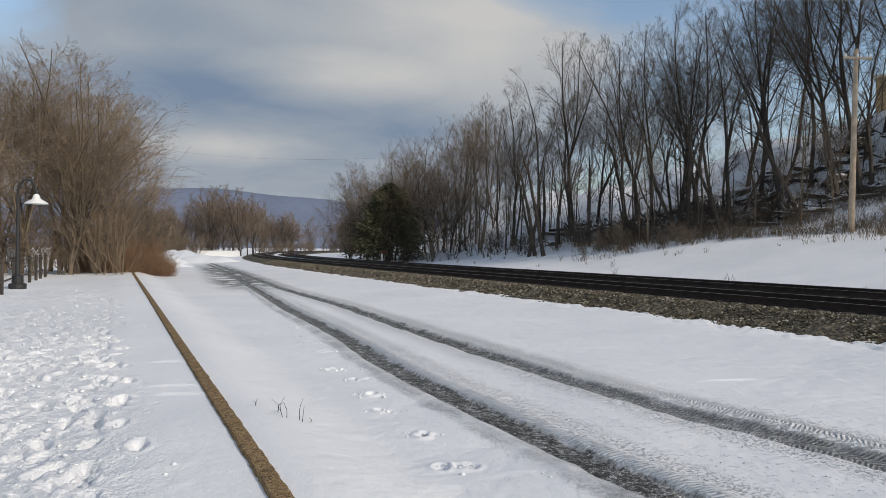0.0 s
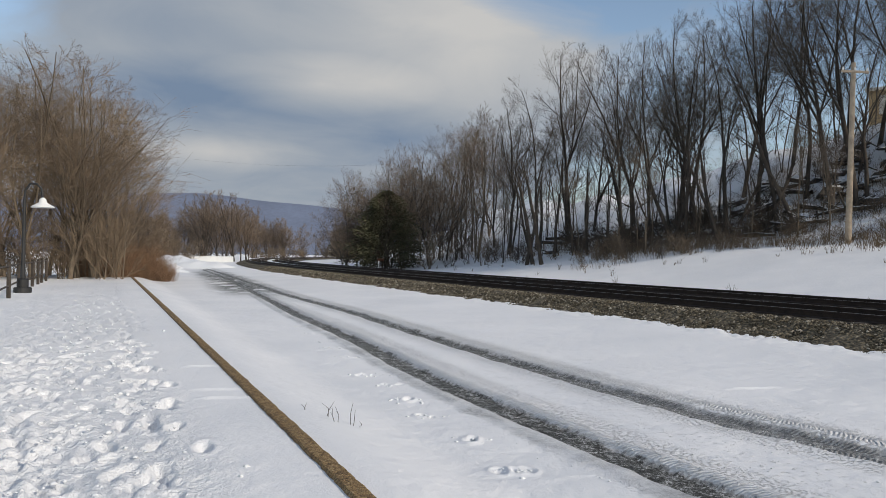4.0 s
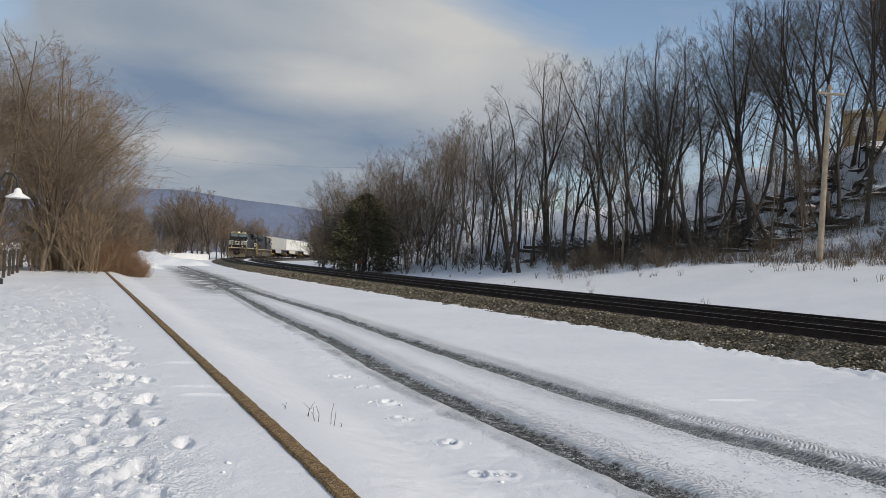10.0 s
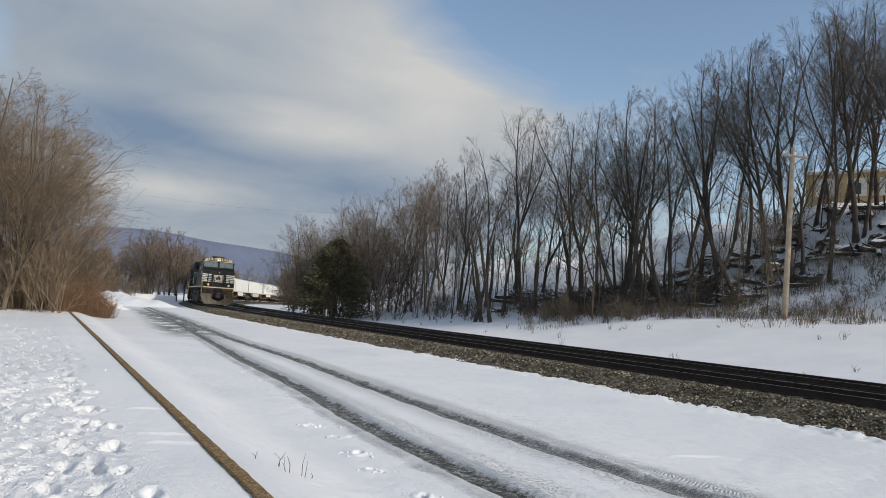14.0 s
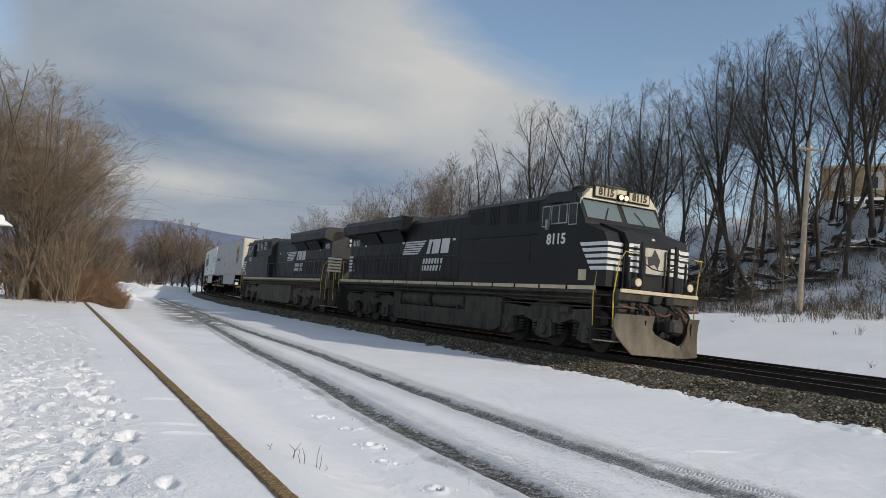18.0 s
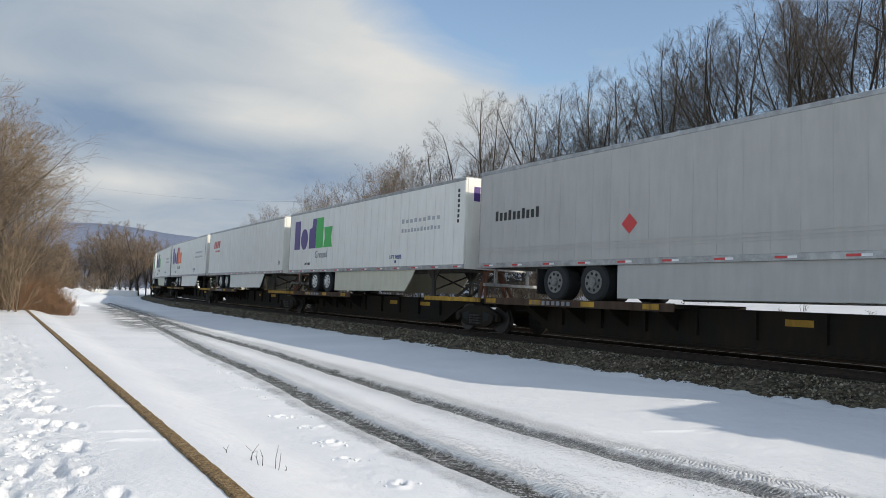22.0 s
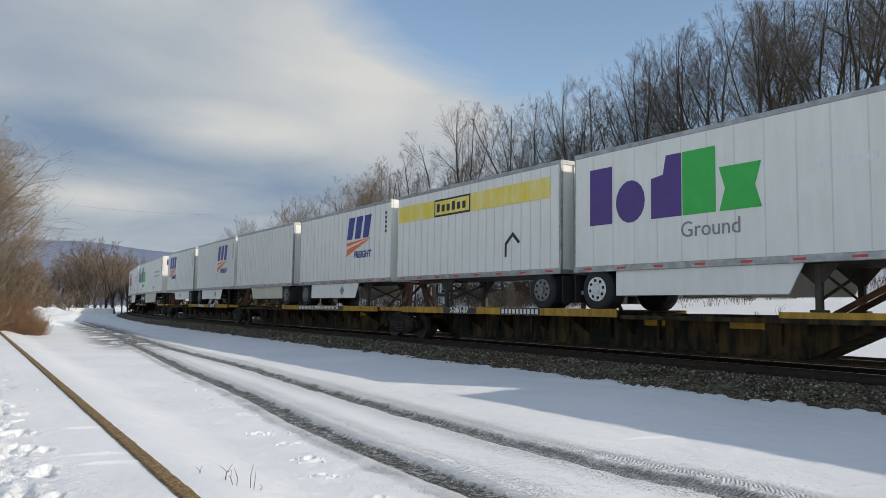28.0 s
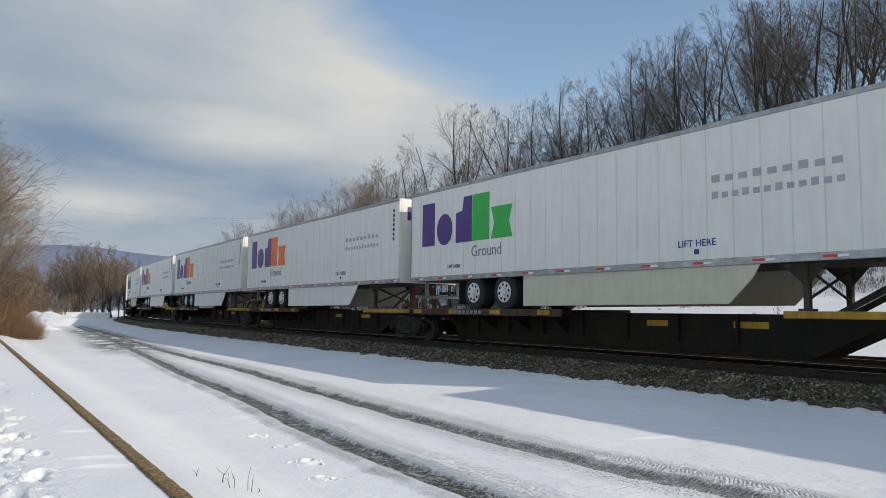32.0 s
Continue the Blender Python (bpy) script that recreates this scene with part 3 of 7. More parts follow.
# ---- trees ----
def tube(verts, faces, pts, radii, sides):
    """Adds a tapered tube along points."""
    base = len(verts)
    for i, p in enumerate(pts):
        d = (pts[min(i + 1, len(pts) - 1)] - pts[max(i - 1, 0)])
        d = d.normalized() if d.length > 1e-6 else Vector((0, 0, 1))
        a = d.cross(Vector((0.31, 0.95, 0.13)))
        a = a.normalized() if a.length > 1e-3 else Vector((1, 0, 0))
        b = d.cross(a)
        for j in range(sides):
            t = 2 * math.pi * j / sides
            verts.append(p + (a * math.cos(t) + b * math.sin(t)) * radii[i])
    for i in range(len(pts) - 1):
        for j in range(sides):
            k = base + i * sides
            faces.append((k + j, k + (j + 1) % sides, k + sides + (j + 1) % sides, k + sides + j))


def grow(rnd, start, way, length, radius, level, out, spec):
    """One limb and what springs from it; out: (verts, faces) for wood and for twigs."""
    steps = 3 if level == 0 else 2 if level == 1 else 1
    pts, radii, p, d = [start.copy()], [radius], start.copy(), way.normalized()
    tip = 0.35 if level == 0 else 0.3
    for i in range(steps):
        wob = spec["wobble"] * (0.5 if level == 0 else 1.0)
        d = (d + Vector((rnd.gauss(0, wob), rnd.gauss(0, wob), rnd.gauss(0, wob) + spec["rise"] * (0.3 if level == 0 else 1)))).normalized()
        p = p + d * (length / steps)
        pts.append(p.copy())
        radii.append(radius * (1 - (1 - tip) * (i + 1) / steps))
    wood, twig = out
    tgt = wood if level < spec["wood"] else twig
    tube(*tgt, pts, [max(r, spec["thin"]) for r in radii], 4 if level == 0 else 3)
    if level >= spec["levels"]:
        return
    n = spec["kids"][level]
    for i in range(n):
        lo = spec["clear"] if level == 0 else 0.25
        t = lo + (1 - lo) * (i + rnd.random() * 0.9) / n
        t = min(t, 0.98)
        j = min(int(t * steps), steps - 1)
        f = t * steps - j
        q = pts[j].lerp(pts[j + 1], f)
        r = radii[j] + (radii[j + 1] - radii[j]) * f
        axis = (pts[j + 1] - pts[j]).normalized()
        side = axis.cross(Vector((rnd.gauss(0, 1), rnd.gauss(0, 1), rnd.gauss(0, 1)))).normalized()
        spreadw = math.radians(rnd.uniform(*spec["angle"]))
        kid = (axis * math.cos(spreadw) + side * math.sin(spreadw)).normalized()
        ln = length * rnd.uniform(*spec["ratio"]) * (1.15 - 0.55 * t if level == 0 else 1.1 - 0.4 * t)
        grow(rnd, q, kid, ln, max(r * rnd.uniform(0.45, 0.65), spec["thin"]), level + 1, out, spec)


def limb(rnd, start, way, length, radius, level, out, spec):
    """An upright stem (0), its leaders (1), side limbs (2), branches (3) and twigs (4); each bends up as it goes."""
    segs = (6, 7, 4, 2, 1)[level]
    wob = spec["wobble"] * (0.55, 0.8, 1.0, 1.0, 0.6)[level]
    lift = (0.02, 0.10, 0.16, 0.14, 0.05)[level] * spec["rise"]
    tip = (0.72, 0.22, 0.25, 0.4, 0.5)[level]
    pts, radii, p, d = [start.copy()], [radius * (1.35 if level == 0 else 1)], start.copy(), way.normalized()
    for i in range(segs):
        d = (d + Vector((rnd.gauss(0, wob), rnd.gauss(0, wob), rnd.gauss(0, wob) * 0.5 + lift))).normalized()
        p = p + d * (length / segs)
        pts.append(p.copy())
        radii.append(max(radius * (1 - (1 - tip) * (i + 1) / segs), spec["thin"]))
    tube(*(out[0] if level < 3 else out[1]), pts, radii, (8, 6, 4, 3, 3)[level])
    if level == 4:
        return

    def kid(t, opening, ln, r, lv):
        j = min(int(t * segs), segs - 1)
        q = pts[j].lerp(pts[j + 1], t * segs - j)
        axis = (pts[j + 1] - pts[j]).normalized()
        side = axis.cross(Vector((rnd.gauss(0, 1), rnd.gauss(0, 1), rnd.gauss(0, 1)))).normalized()
        o = radians(opening)
        limb(rnd, q, axis * math.cos(o) + side * math.sin(o), ln, max(min(r, radii[j] * 0.7), spec["thin"]), lv, out, spec)

    if level == 0:
        full = length / spec["trunk"] * (1 - spec["trunk"])
        n = rnd.randint(*spec["leaders"])
        turn = rnd.uniform(0, 6.283)
        a = d.cross(Vector((0.3, 0.9, 0.2))).normalized()
        b = d.cross(a)
        for i in range(n):
            t, o = turn + 6.283 * i / n + rnd.gauss(0, 0.3), radians(rnd.uniform(*spec["spread"]) * (0.4 if i == 0 else 1))
            way = d * math.cos(o) + (a * math.cos(t) + b * math.sin(t)) * math.sin(o)
            at = pts[-1] if i < 2 else pts[-1].lerp(pts[-2], rnd.random())
            limb(rnd, at, way, full * (1.0 if i == 0 else rnd.uniform(0.72, 0.98)), radii[-1] * (0.86 if i == 0 else rnd.uniform(0.55, 0.8)), 1, out, spec)
        for i in range(spec["low"]):
            kid(rnd.uniform(0.45, 0.98), rnd.uniform(35, 65), full * rnd.uniform(0.2, 0.42), radius * 0.3, 2)
        return
    n = spec["kids"][level - 1]
    lo, share, small = ((0.08, 0.52, 0.16), (0.18, 0.50, 0.20), (0.12, 0.55, 0.30))[level - 1]
    for i in range(n):
        t = min(lo + (1 - lo) * (i + rnd.random()) / n, 0.99)
        r = radius * (1 - (1 - tip) * t)
        kid(t, rnd.uniform(*spec["angle"]), length * (share * (1 - t) + small) * rnd.uniform(0.7, 1.2), r * rnd.uniform(0.38, 0.58), level + 1)


def tree(name, seed, tall, girth, spec, bark, twig, label, stems=1, lean=0.05, category="tree", kind=limb):
    """A bare tree or shrub of a given height: its trunk with limbs, and a crown of twigs."""
    rnd = random.Random(seed)
    wood, twigs = ([], []), ([], [])
    for s in range(stems):
        a = rnd.uniform(0, 6.28)
        sp = lean if stems == 1 else rnd.uniform(0.04, 0.16) if kind is limb else rnd.uniform(0.08, 0.35)
        h = tall * (1 if s == 0 else rnd.uniform(0.6, 0.95))
        off = Vector((math.cos(a), math.sin(a), 0)) * (0 if stems == 1 else rnd.uniform(0.05, 0.3))
        kind(rnd, off + Vector((0, 0, -0.25)), Vector((math.cos(a) * sp, math.sin(a) * sp, 1)), h * spec.get("trunk", 0.78), girth * (1 if s == 0 else rnd.uniform(0.5, 0.9)), 0, (wood, twigs), spec)
    # brought to its height
    top = sorted(v.z for v in (twigs[0] or wood[0]))[-12]
    k = tall / top
    for v in wood[0] + twigs[0]:
        v.x, v.y, v.z = v.x * (0.5 + 0.5 * k), v.y * (0.5 + 0.5 * k), v.z * k
    root = tagged(new(name), label, category)
    link("trunk", *wood, bark, root, shade=True)
    if twigs[0]:
        link("crown", *twigs, twig, root, shade=False)
    root["tall"] = tall
    return root


TALL = dict(trunk=0.40, leaders=(2, 4), spread=(12, 26), low=3, kids=(10, 7, 6), angle=(26, 52), wobble=0.09, rise=0.5, thin=0.0048)
WIDE = dict(trunk=0.26, leaders=(3, 4), spread=(14, 30), low=3, kids=(10, 7, 6), angle=(26, 52), wobble=0.09, rise=0.5, thin=0.0048)
SLIM = dict(trunk=0.50, leaders=(1, 3), spread=(6, 18), low=5, kids=(9, 6, 5), angle=(26, 50), wobble=0.085, rise=0.6, thin=0.0046)
DENSE = dict(trunk=0.16, leaders=(4, 5), spread=(14, 38), low=3, kids=(9, 6, 6), angle=(26, 50), wobble=0.09, rise=0.6, thin=0.005)
FAR = dict(trunk=0.22, leaders=(3, 5), spread=(12, 30), low=4, kids=(9, 6, 5), angle=(26, 50), wobble=0.09, rise=0.6, thin=0.011)
SPREAD = dict(trunk=0.22, leaders=(3, 4), spread=(12, 30), low=3, kids=(10, 7, 6), angle=(28, 58), wobble=0.085, rise=0.5, thin=0.0048)
SNAG = dict(trunk=0.72, leaders=(1, 2), spread=(8, 24), low=3, kids=(2, 1, 0), angle=(30, 60), wobble=0.10, rise=0.4, thin=0.02)
THICKET = dict(levels=3, wood=1, kids=(6, 5, 4), clear=0.06, angle=(16, 50), ratio=(0.35, 0.6), wobble=0.14, rise=0.06, thin=0.006)


def place(src, x, y, tall, turn=0.0, sink=0.0, wide=1.0):
    """A copy of a plant, brought to a height in metres."""
    ob = copy_thing(src, pose(x, y, height(x, y) - sink, 0, 0, turn))
    k = tall / src["tall"]
    ob.scale = (k * wide, k * wide, k)
    return ob


TALLS = [tree("bare_tree", 11 + i, 15.0, 0.155 + 0.025 * (i % 3), WIDE if i % 3 == 2 else TALL, BARK, TWIG, "tall bare dark-barked tree with a forked spreading crown", stems=1 + (i in (1, 4)), lean=0.02 + 0.012 * i) for i in range(6)]
SLIMS = [tree("bare_tree", 31 + i, 13.0, 0.08, SLIM, BARK, TWIG, "slim bare tree among the hillside woods", stems=1 + (i == 3), lean=0.03 + 0.02 * i) for i in range(4)]
# slim trees again in paler bark and twigs; sunlight is put into the colour
SUNNY = [tree("bare_tree", 36 + i, 13.0, 0.085, SLIM, BARK_PALE, TWIG_BROWN, "slim bare tree with sunlit grey-brown bark", stems=1 + i % 2, lean=0.04) for i in range(3)]
ROUND = [tree("bare_tree", 41 + i, 12.0, 0.10, DENSE, BARK, TWIG_BROWN, "rounded bare tree with dense brown twigs", lean=0.05) for i in range(3)]
FARS = [tree("bare_tree", 46 + i, 12.0, 0.15, FAR, BARK, TWIG_BROWN, "bare tree standing far beyond the bend", lean=0.05) for i in range(3)]
PALES = [tree("bare_tree", 51 + i, 12.0, 0.125, SPREAD, BARK_PALE, TWIG_PALE, "wide-branched bare brown tree in the sun", stems=1 + i % 2, lean=0.12) for i in range(4)]
SNAGS = [tree("dead_tree", 61 + i, 7.0, 0.13, SNAG, BARK, TWIG, "broken dead trunk leaning among the trees", lean=0.1 + 0.15 * i) for i in range(3)]
BRUSH = [tree("bare_shrub", 71 + i, 3.2, 0.03, THICKET, BARK_PALE, TWIG_PALE, "tangled leafless brown shrub rising from the snow", stems=5, category="shrub", kind=grow) for i in range(3)]
DARKS = [tree("bare_shrub", 81 + i, 2.6, 0.022, THICKET, BARK, TWIG, "dark tangled brush on the snowy slope", stems=5, category="shrub", kind=grow) for i in range(3)]


def at_bearing(b, r):
    return r * math.sin(radians(b)), r * math.cos(radians(b))


def rising(b, r, elev, floor=2.0):
    """Height of a thing at a bearing and distance whose top stands at an angle above eye level."""
    x, y = at_bearing(b, r)
    return max(floor, 1.65 + r * math.tan(radians(elev)) - height(x, y))


def skyline(b):
    """The woods' upper edge, degrees above eye level by bearing."""
    return float(np.interp(b, [-8, -6.5, -5.5, -3, -1, 2.5, 5, 8, 10, 11.6, 13.5, 15, 18, 21, 25, 29, 35, 40, 60], [3.6, 5.6, 6.8, 9.0, 10.5, 11.9, 12.6, 13.8, 14.8, 17.0, 13.6, 15.3, 17.2, 18.0, 19.2, 21.5, 23.2, 25, 26]))


def plant_all():
    rnd = random.Random(9)
    HILL = "trees on the wooded hill"

    def put(kind, b, r, tall, group, wide=1.0, **tags):
        x, y = at_bearing(b, r)
        return tagged(place(rnd.choice(kind), x, y, tall, rnd.uniform(0, 360), 0.1, wide), group=group, **tags)

    # the tall ones on the hill, by bearing (degrees right of north) and distance
    for b, r in ((11.5, 60), (9.0, 61), (6.9, 63), (15.4, 57), (17.6, 54), (19.4, 53), (21.2, 52), (23.0, 52), (25.2, 55), (26.6, 52), (28.4, 54), (30.0, 52), (31.8, 51), (33.8, 50), (35.6, 53), (37.8, 49), (40, 50), (43, 48), (46, 47), (50, 47), (54, 46), (13.4, 62), (16.4, 60), (20.3, 59), (24.2, 60), (27.5, 61), (32.8, 58), (36.6, 58), (31.0, 62), (34.7, 61), (38.8, 56), (41.5, 55), (44.5, 54)):
        put(TALLS, b, r, rising(b, r, skyline(b) + rnd.uniform(-0.9, 0.5)), HILL, rnd.uniform(0.85, 1.1))
    for i in range(54):
        b = 6 + 44 * i / 53 + rnd.uniform(-0.5, 0.5)
        r = rnd.uniform(50, 68) + max(0, 12 - b) * 0.9
        put(SLIMS, b, r, rising(b, r, skyline(b) * rnd.uniform(0.62, 0.92), 4.0), HILL, rnd.uniform(0.8, 1.1))
    for i in range(34):     # young growth lower on the slope
        b = rnd.uniform(4, 34)
        r = rnd.uniform(46, 56) + max(0, 17 - b) * 0.95
        put(SUNNY, b, r, rnd.uniform(3.5, 8.5), HILL, 0.9)
    for i in range(36):     # the rounded end of the woods
        b = -6.4 + 15.5 * i / 45 + rnd.uniform(-0.4, 0.4)
        r = rnd.uniform(64, 82)
        put(ROUND if b < 1.5 or rnd.random() < 0.3 else SUNNY, b, r, rising(b, r, (skyline(b) - 0.2) * rnd.uniform(0.72, 1.0)), HILL, rnd.uniform(0.9, 1.15))
    for i in range(13):     # the low rounded thicket about the evergreen
        b = rnd.uniform(-6.9, 3.0)
        r = rnd.uniform(66, 76)
        put(ROUND, b, r, rising(b, r, (skyline(b) - 0.2) * rnd.uniform(0.35, 0.75)), HILL, rnd.uniform(1.1, 1.5))
    for i in range(30):
        b = rnd.uniform(8, 40)
        put(SNAGS, b, rnd.uniform(48, 58) + max(0, 12 - b) * 0.9, rnd.uniform(3, 7.5), "dead trunks on the hill")
    # beside the path
    for b, r, e in ((-36, 33, 13), (-33.0, 35, 12.5), (-30.6, 37, 12.8), (-28.2, 38, 13), (-26.0, 39, 13.9), (-24.4, 41, 13.2), (-23.2, 44, 11.4), (-27.2, 44, 12.5), (-30, 42, 12), (-39, 33, 13), (-43, 33, 14), (-34, 41, 12), (-25.2, 40, 12.0), (-24.0, 41, 10.5), (-22.9, 42, 9.0), (-31.8, 39, 12.2), (-22.0, 43, 9.8), (-24.8, 44, 13.4), (-28.8, 41, 13.2)):
        put(PALES, b, r, rising(b, r, e + rnd.uniform(-0.8, 0)), "trees beside the path", 1.15)
    for b, r, e in ((-21.9, 64, 5.6), (-22.8, 68, 5.2), (-20.8, 74, 4.2)):
        put(TALLS, b, r, rising(b, r, e), "trees beside the path")
    for i in range(24):
        b = rnd.uniform(-36, -21.5)
        put(BRUSH, b, rnd.uniform(38, 48), rnd.uniform(2.0, 4.4), "shrubs beside the path")
    for i in range(42):     # scrub at the foot of the hill
        b = rnd.uniform(-6.8, 24)
        put(BRUSH if rnd.random() < 0.4 else DARKS, b, rnd.uniform(44, 51) + max(0, 17 - b) * 0.95, rnd.uniform(1.0, 2.6) + (1.5 if b < 5 else 0), "shrubs on the hill")
    for i in range(42):    # dark brush along the foot of the slope
        b = rnd.uniform(12, 27)
        put(DARKS, b, rnd.uniform(49, 55) + max(0, 15 - b) * 0.9, rnd.uniform(1.0, 2.3), "shrubs on the hill", rnd.uniform(1.2, 1.8))
    for i in range(56):    # straw-brown brush about the foot of the slope
        b = rnd.uniform(9, 40)
        put(BRUSH, b, rnd.uniform(45, 53) + max(0, 15 - b) * 0.9, rnd.uniform(0.6, 1.5), "shrubs on the hill", rnd.uniform(1.2, 2.0))
    for i in range(46):    # dark brush up the slope
        b = rnd.uniform(9, 48)
        put(DARKS, b, rnd.uniform(47, 61) + max(0, 15 - b) * 0.9, rnd.uniform(0.7, 2.2), "shrubs on the hill", rnd.uniform(1.0, 1.8))
    for i in range(11):     # far trees beyond the road's bend, in a clump
        b = rnd.uniform(-17.4, -13.8)
        r = rnd.uniform(120, 140)
        put(FARS, b, r, rising(b, r, rnd.uniform(3.6, 4.9)), "far trees", 1.0)
    for i in range(78):
        b = rnd.uniform(-23, -5)
        r = rnd.uniform(125, 180) if not -13.4 < b < -7.4 else rnd.uniform(255, 285)
        put(FARS, b, r, rising(b, r, rnd.uniform(1.4, 3.3)), "far trees", 1.0)


plant_all()


def far_scrub():
    rnd = random.Random(12)
    for i in range(100):
        b = rnd.uniform(-24, -3)
        x, y = at_bearing(b, rnd.uniform(95, 150) if not -13.6 < b < -6.8 else rnd.uniform(250, 270))
        if track_offset(np.array([x]), np.array([y]))[0] < -9 or x > -20:
            tagged(place(rnd.choice(BRUSH + DARKS[:1]), x, y, rnd.uniform(2.2, 5.5), rnd.uniform(0, 360), 0.1, 1.3), "bare scrub along the far stream bank", group="far scrub")


far_scrub()
for src in TALLS + SLIMS + SUNNY + FARS + ROUND + PALES + SNAGS + BRUSH + DARKS:
    for o in list(src.children_recursive):
        bpy.data.objects.remove(o)
    bpy.data.objects.remove(src)


# ---- far hills ----
# a backdrop whose blue, glowing material stands in for haze
def ridge():
    verts, faces = [], []
    n = 120
    for i in range(n + 1):
        a = radians(-60 + 100 * i / n)      # left to right
        deg = math.degrees(a)
        top = 92 + 24 * math.exp(-((deg + 18) / 9) ** 2) - 40 * smooth(-10, 8, deg) + 5 * noise.noise(Vector((deg * 0.2, 0, 0)))
        for r, z in ((1350, -10), (1420, 0.55 * top), (1500, top), (1600, 0.8 * top)):
            verts.append((r * math.sin(a), r * math.cos(a), z))
    for i in range(n):
        for j in range(3):
            k = i * 4 + j
            faces.append((k, k + 4, k + 5, k + 1))
    return link("backdrop", verts, faces, HAZY_WOOD, kind="structure", label="long wooded ridge far beyond the valley, blue haze painted in", category="hill")


ridge()


# ---- shaping helpers ----
class Geo:
    """Collects the faces of one mesh."""

    def __init__(self):
        self.v, self.f = [], []

    def add(self, verts, faces):
        n = len(self.v)
        self.v += [tuple(p) for p in verts]
        self.f += [tuple(n + i for i in f) for f in faces]
        return self

    def box(self, x0, x1, y0, y1, z0, z1, c=0.0):
        """A box with chamfered edges."""
        x0, x1, y0, y1, z0, z1 = min(x0, x1), max(x0, x1), min(y0, y1), max(y0, y1), min(z0, z1), max(z0, z1)
        if c <= 0:
            v = [(x, y, z) for x in (x0, x1) for y in (y0, y1) for z in (z0, z1)]
            return self.add(v, [(0, 1, 3, 2), (4, 6, 7, 5), (0, 4, 5, 1), (2, 3, 7, 6), (0, 2, 6, 4), (1, 5, 7, 3)])
        c = min(c, (x1 - x0) / 3, (y1 - y0) / 3, (z1 - z0) / 3)
        rings = []
        for z, k in ((z0, c), (z0 + c, 0), (z1 - c, 0), (z1, c)):
            rings.append([(x0 + k + c * (k == 0), y0 + k, z), (x1 - k - c * (k == 0), y0 + k, z), (x1 - k, y0 + k + c * (k == 0), z), (x1 - k, y1 - k - c * (k == 0), z),
                          (x1 - k - c * (k == 0), y1 - k, z), (x0 + k + c * (k == 0), y1 - k, z), (x0 + k, y1 - k - c * (k == 0), z), (x0 + k, y0 + k + c * (k == 0), z)])
        v = [p for r in rings for p in r]
        f = [tuple(range(7, -1, -1)), tuple(range(24, 32))]
        for r in range(3):
            for i in range(8):
                a, b = r * 8 + i, r * 8 + (i + 1) % 8
                f.append((a, b, b + 8, a + 8))
        return self.add(v, f)

    def side(self, pts, y0, y1):
        """A profile of (x, z) points drawn from y0 to y1."""
        n = len(pts)
        v = [(x, y0, z) for x, z in pts] + [(x, y1, z) for x, z in pts]
        f = [tuple(range(n)), tuple(range(2 * n - 1, n - 1, -1))]
        f += [(i, i + n, (i + 1) % n + n, (i + 1) % n) for i in range(n)]
        return self.add(v, f)

    def end(self, pts, x0, x1):
        """A profile of (y, z) points drawn from x0 to x1."""
        n = len(pts)
        v = [(x0, y, z) for y, z in pts] + [(x1, y, z) for y, z in pts]
        f = [tuple(range(n - 1, -1, -1)), tuple(range(n, 2 * n))]
        f += [(i, (i + 1) % n, (i + 1) % n + n, i + n) for i in range(n)]
        return self.add(v, f)

    def drum(self, x, y, z, r, half, axis="y", n=20, c=0.0):
        """A cylinder about an axis through its middle."""
        rings = [(-half, r - c), (-half + c, r), (half - c, r), (half, r - c)] if c else [(-half, r), (half, r)]
        v = []
        for h, q in rings:
            for i in range(n):
                a = 2 * math.pi * i / n
                p, s = q * math.cos(a), q * math.sin(a)
                v.append({"y": (x + p, y + h, z + s), "x": (x + h, y + p, z + s), "z": (x + p, y + s, z + h)}[axis])
        m = len(rings)
        f = [tuple(range(n)), tuple(range((m - 1) * n, m * n))[::-1]]
        for k in range(m - 1):
            f += [(k * n + i, (k + 1) * n + i, (k + 1) * n + (i + 1) % n, k * n + (i + 1) % n) for i in range(n)]
        return self.add(v, f)

    def bar(self, a, b, r, n=6):
        v, f = [], []
        tube(v, f, [Vector(a), Vector(b)], [r, r], n)
        return self.add(v, f)

    def pipe(self, pts, r, n=6):
        v, f = [], []
        tube(v, f, [Vector(p) for p in pts], [r] * len(pts), n)
        return self.add(v, f)

    def flat(self, pts, y, out=-1):
        """A plain outline of (x, z) points that lies against a side wall at y."""
        return self.side(pts, y, y + 0.006 * out)


def fix_normals(me):
    bm = bmesh.new()
    bm.from_mesh(me)
    bmesh.ops.recalc_face_normals(bm, faces=bm.faces)
    bm.to_mesh(me)
    bm.free()


def part(name, geo, mat, parent, label="", shade=False):
    ob = link(name, geo.v, geo.f, mat, parent, label=label, shade=shade)
    fix_normals(ob.data)
    return ob


def again(ob, parent, x=0.0, y=0.0, z=0.0, turn=0.0):
    """Another part on the same mesh."""
    o = new(ob.name.split(".")[0], ob.data)
    o.parent = parent
    o.matrix_basis = pose(x, y, z, 0, 0, turn)
    for key in ("label",):
        if key in ob:
            o[key] = ob[key]
    return o


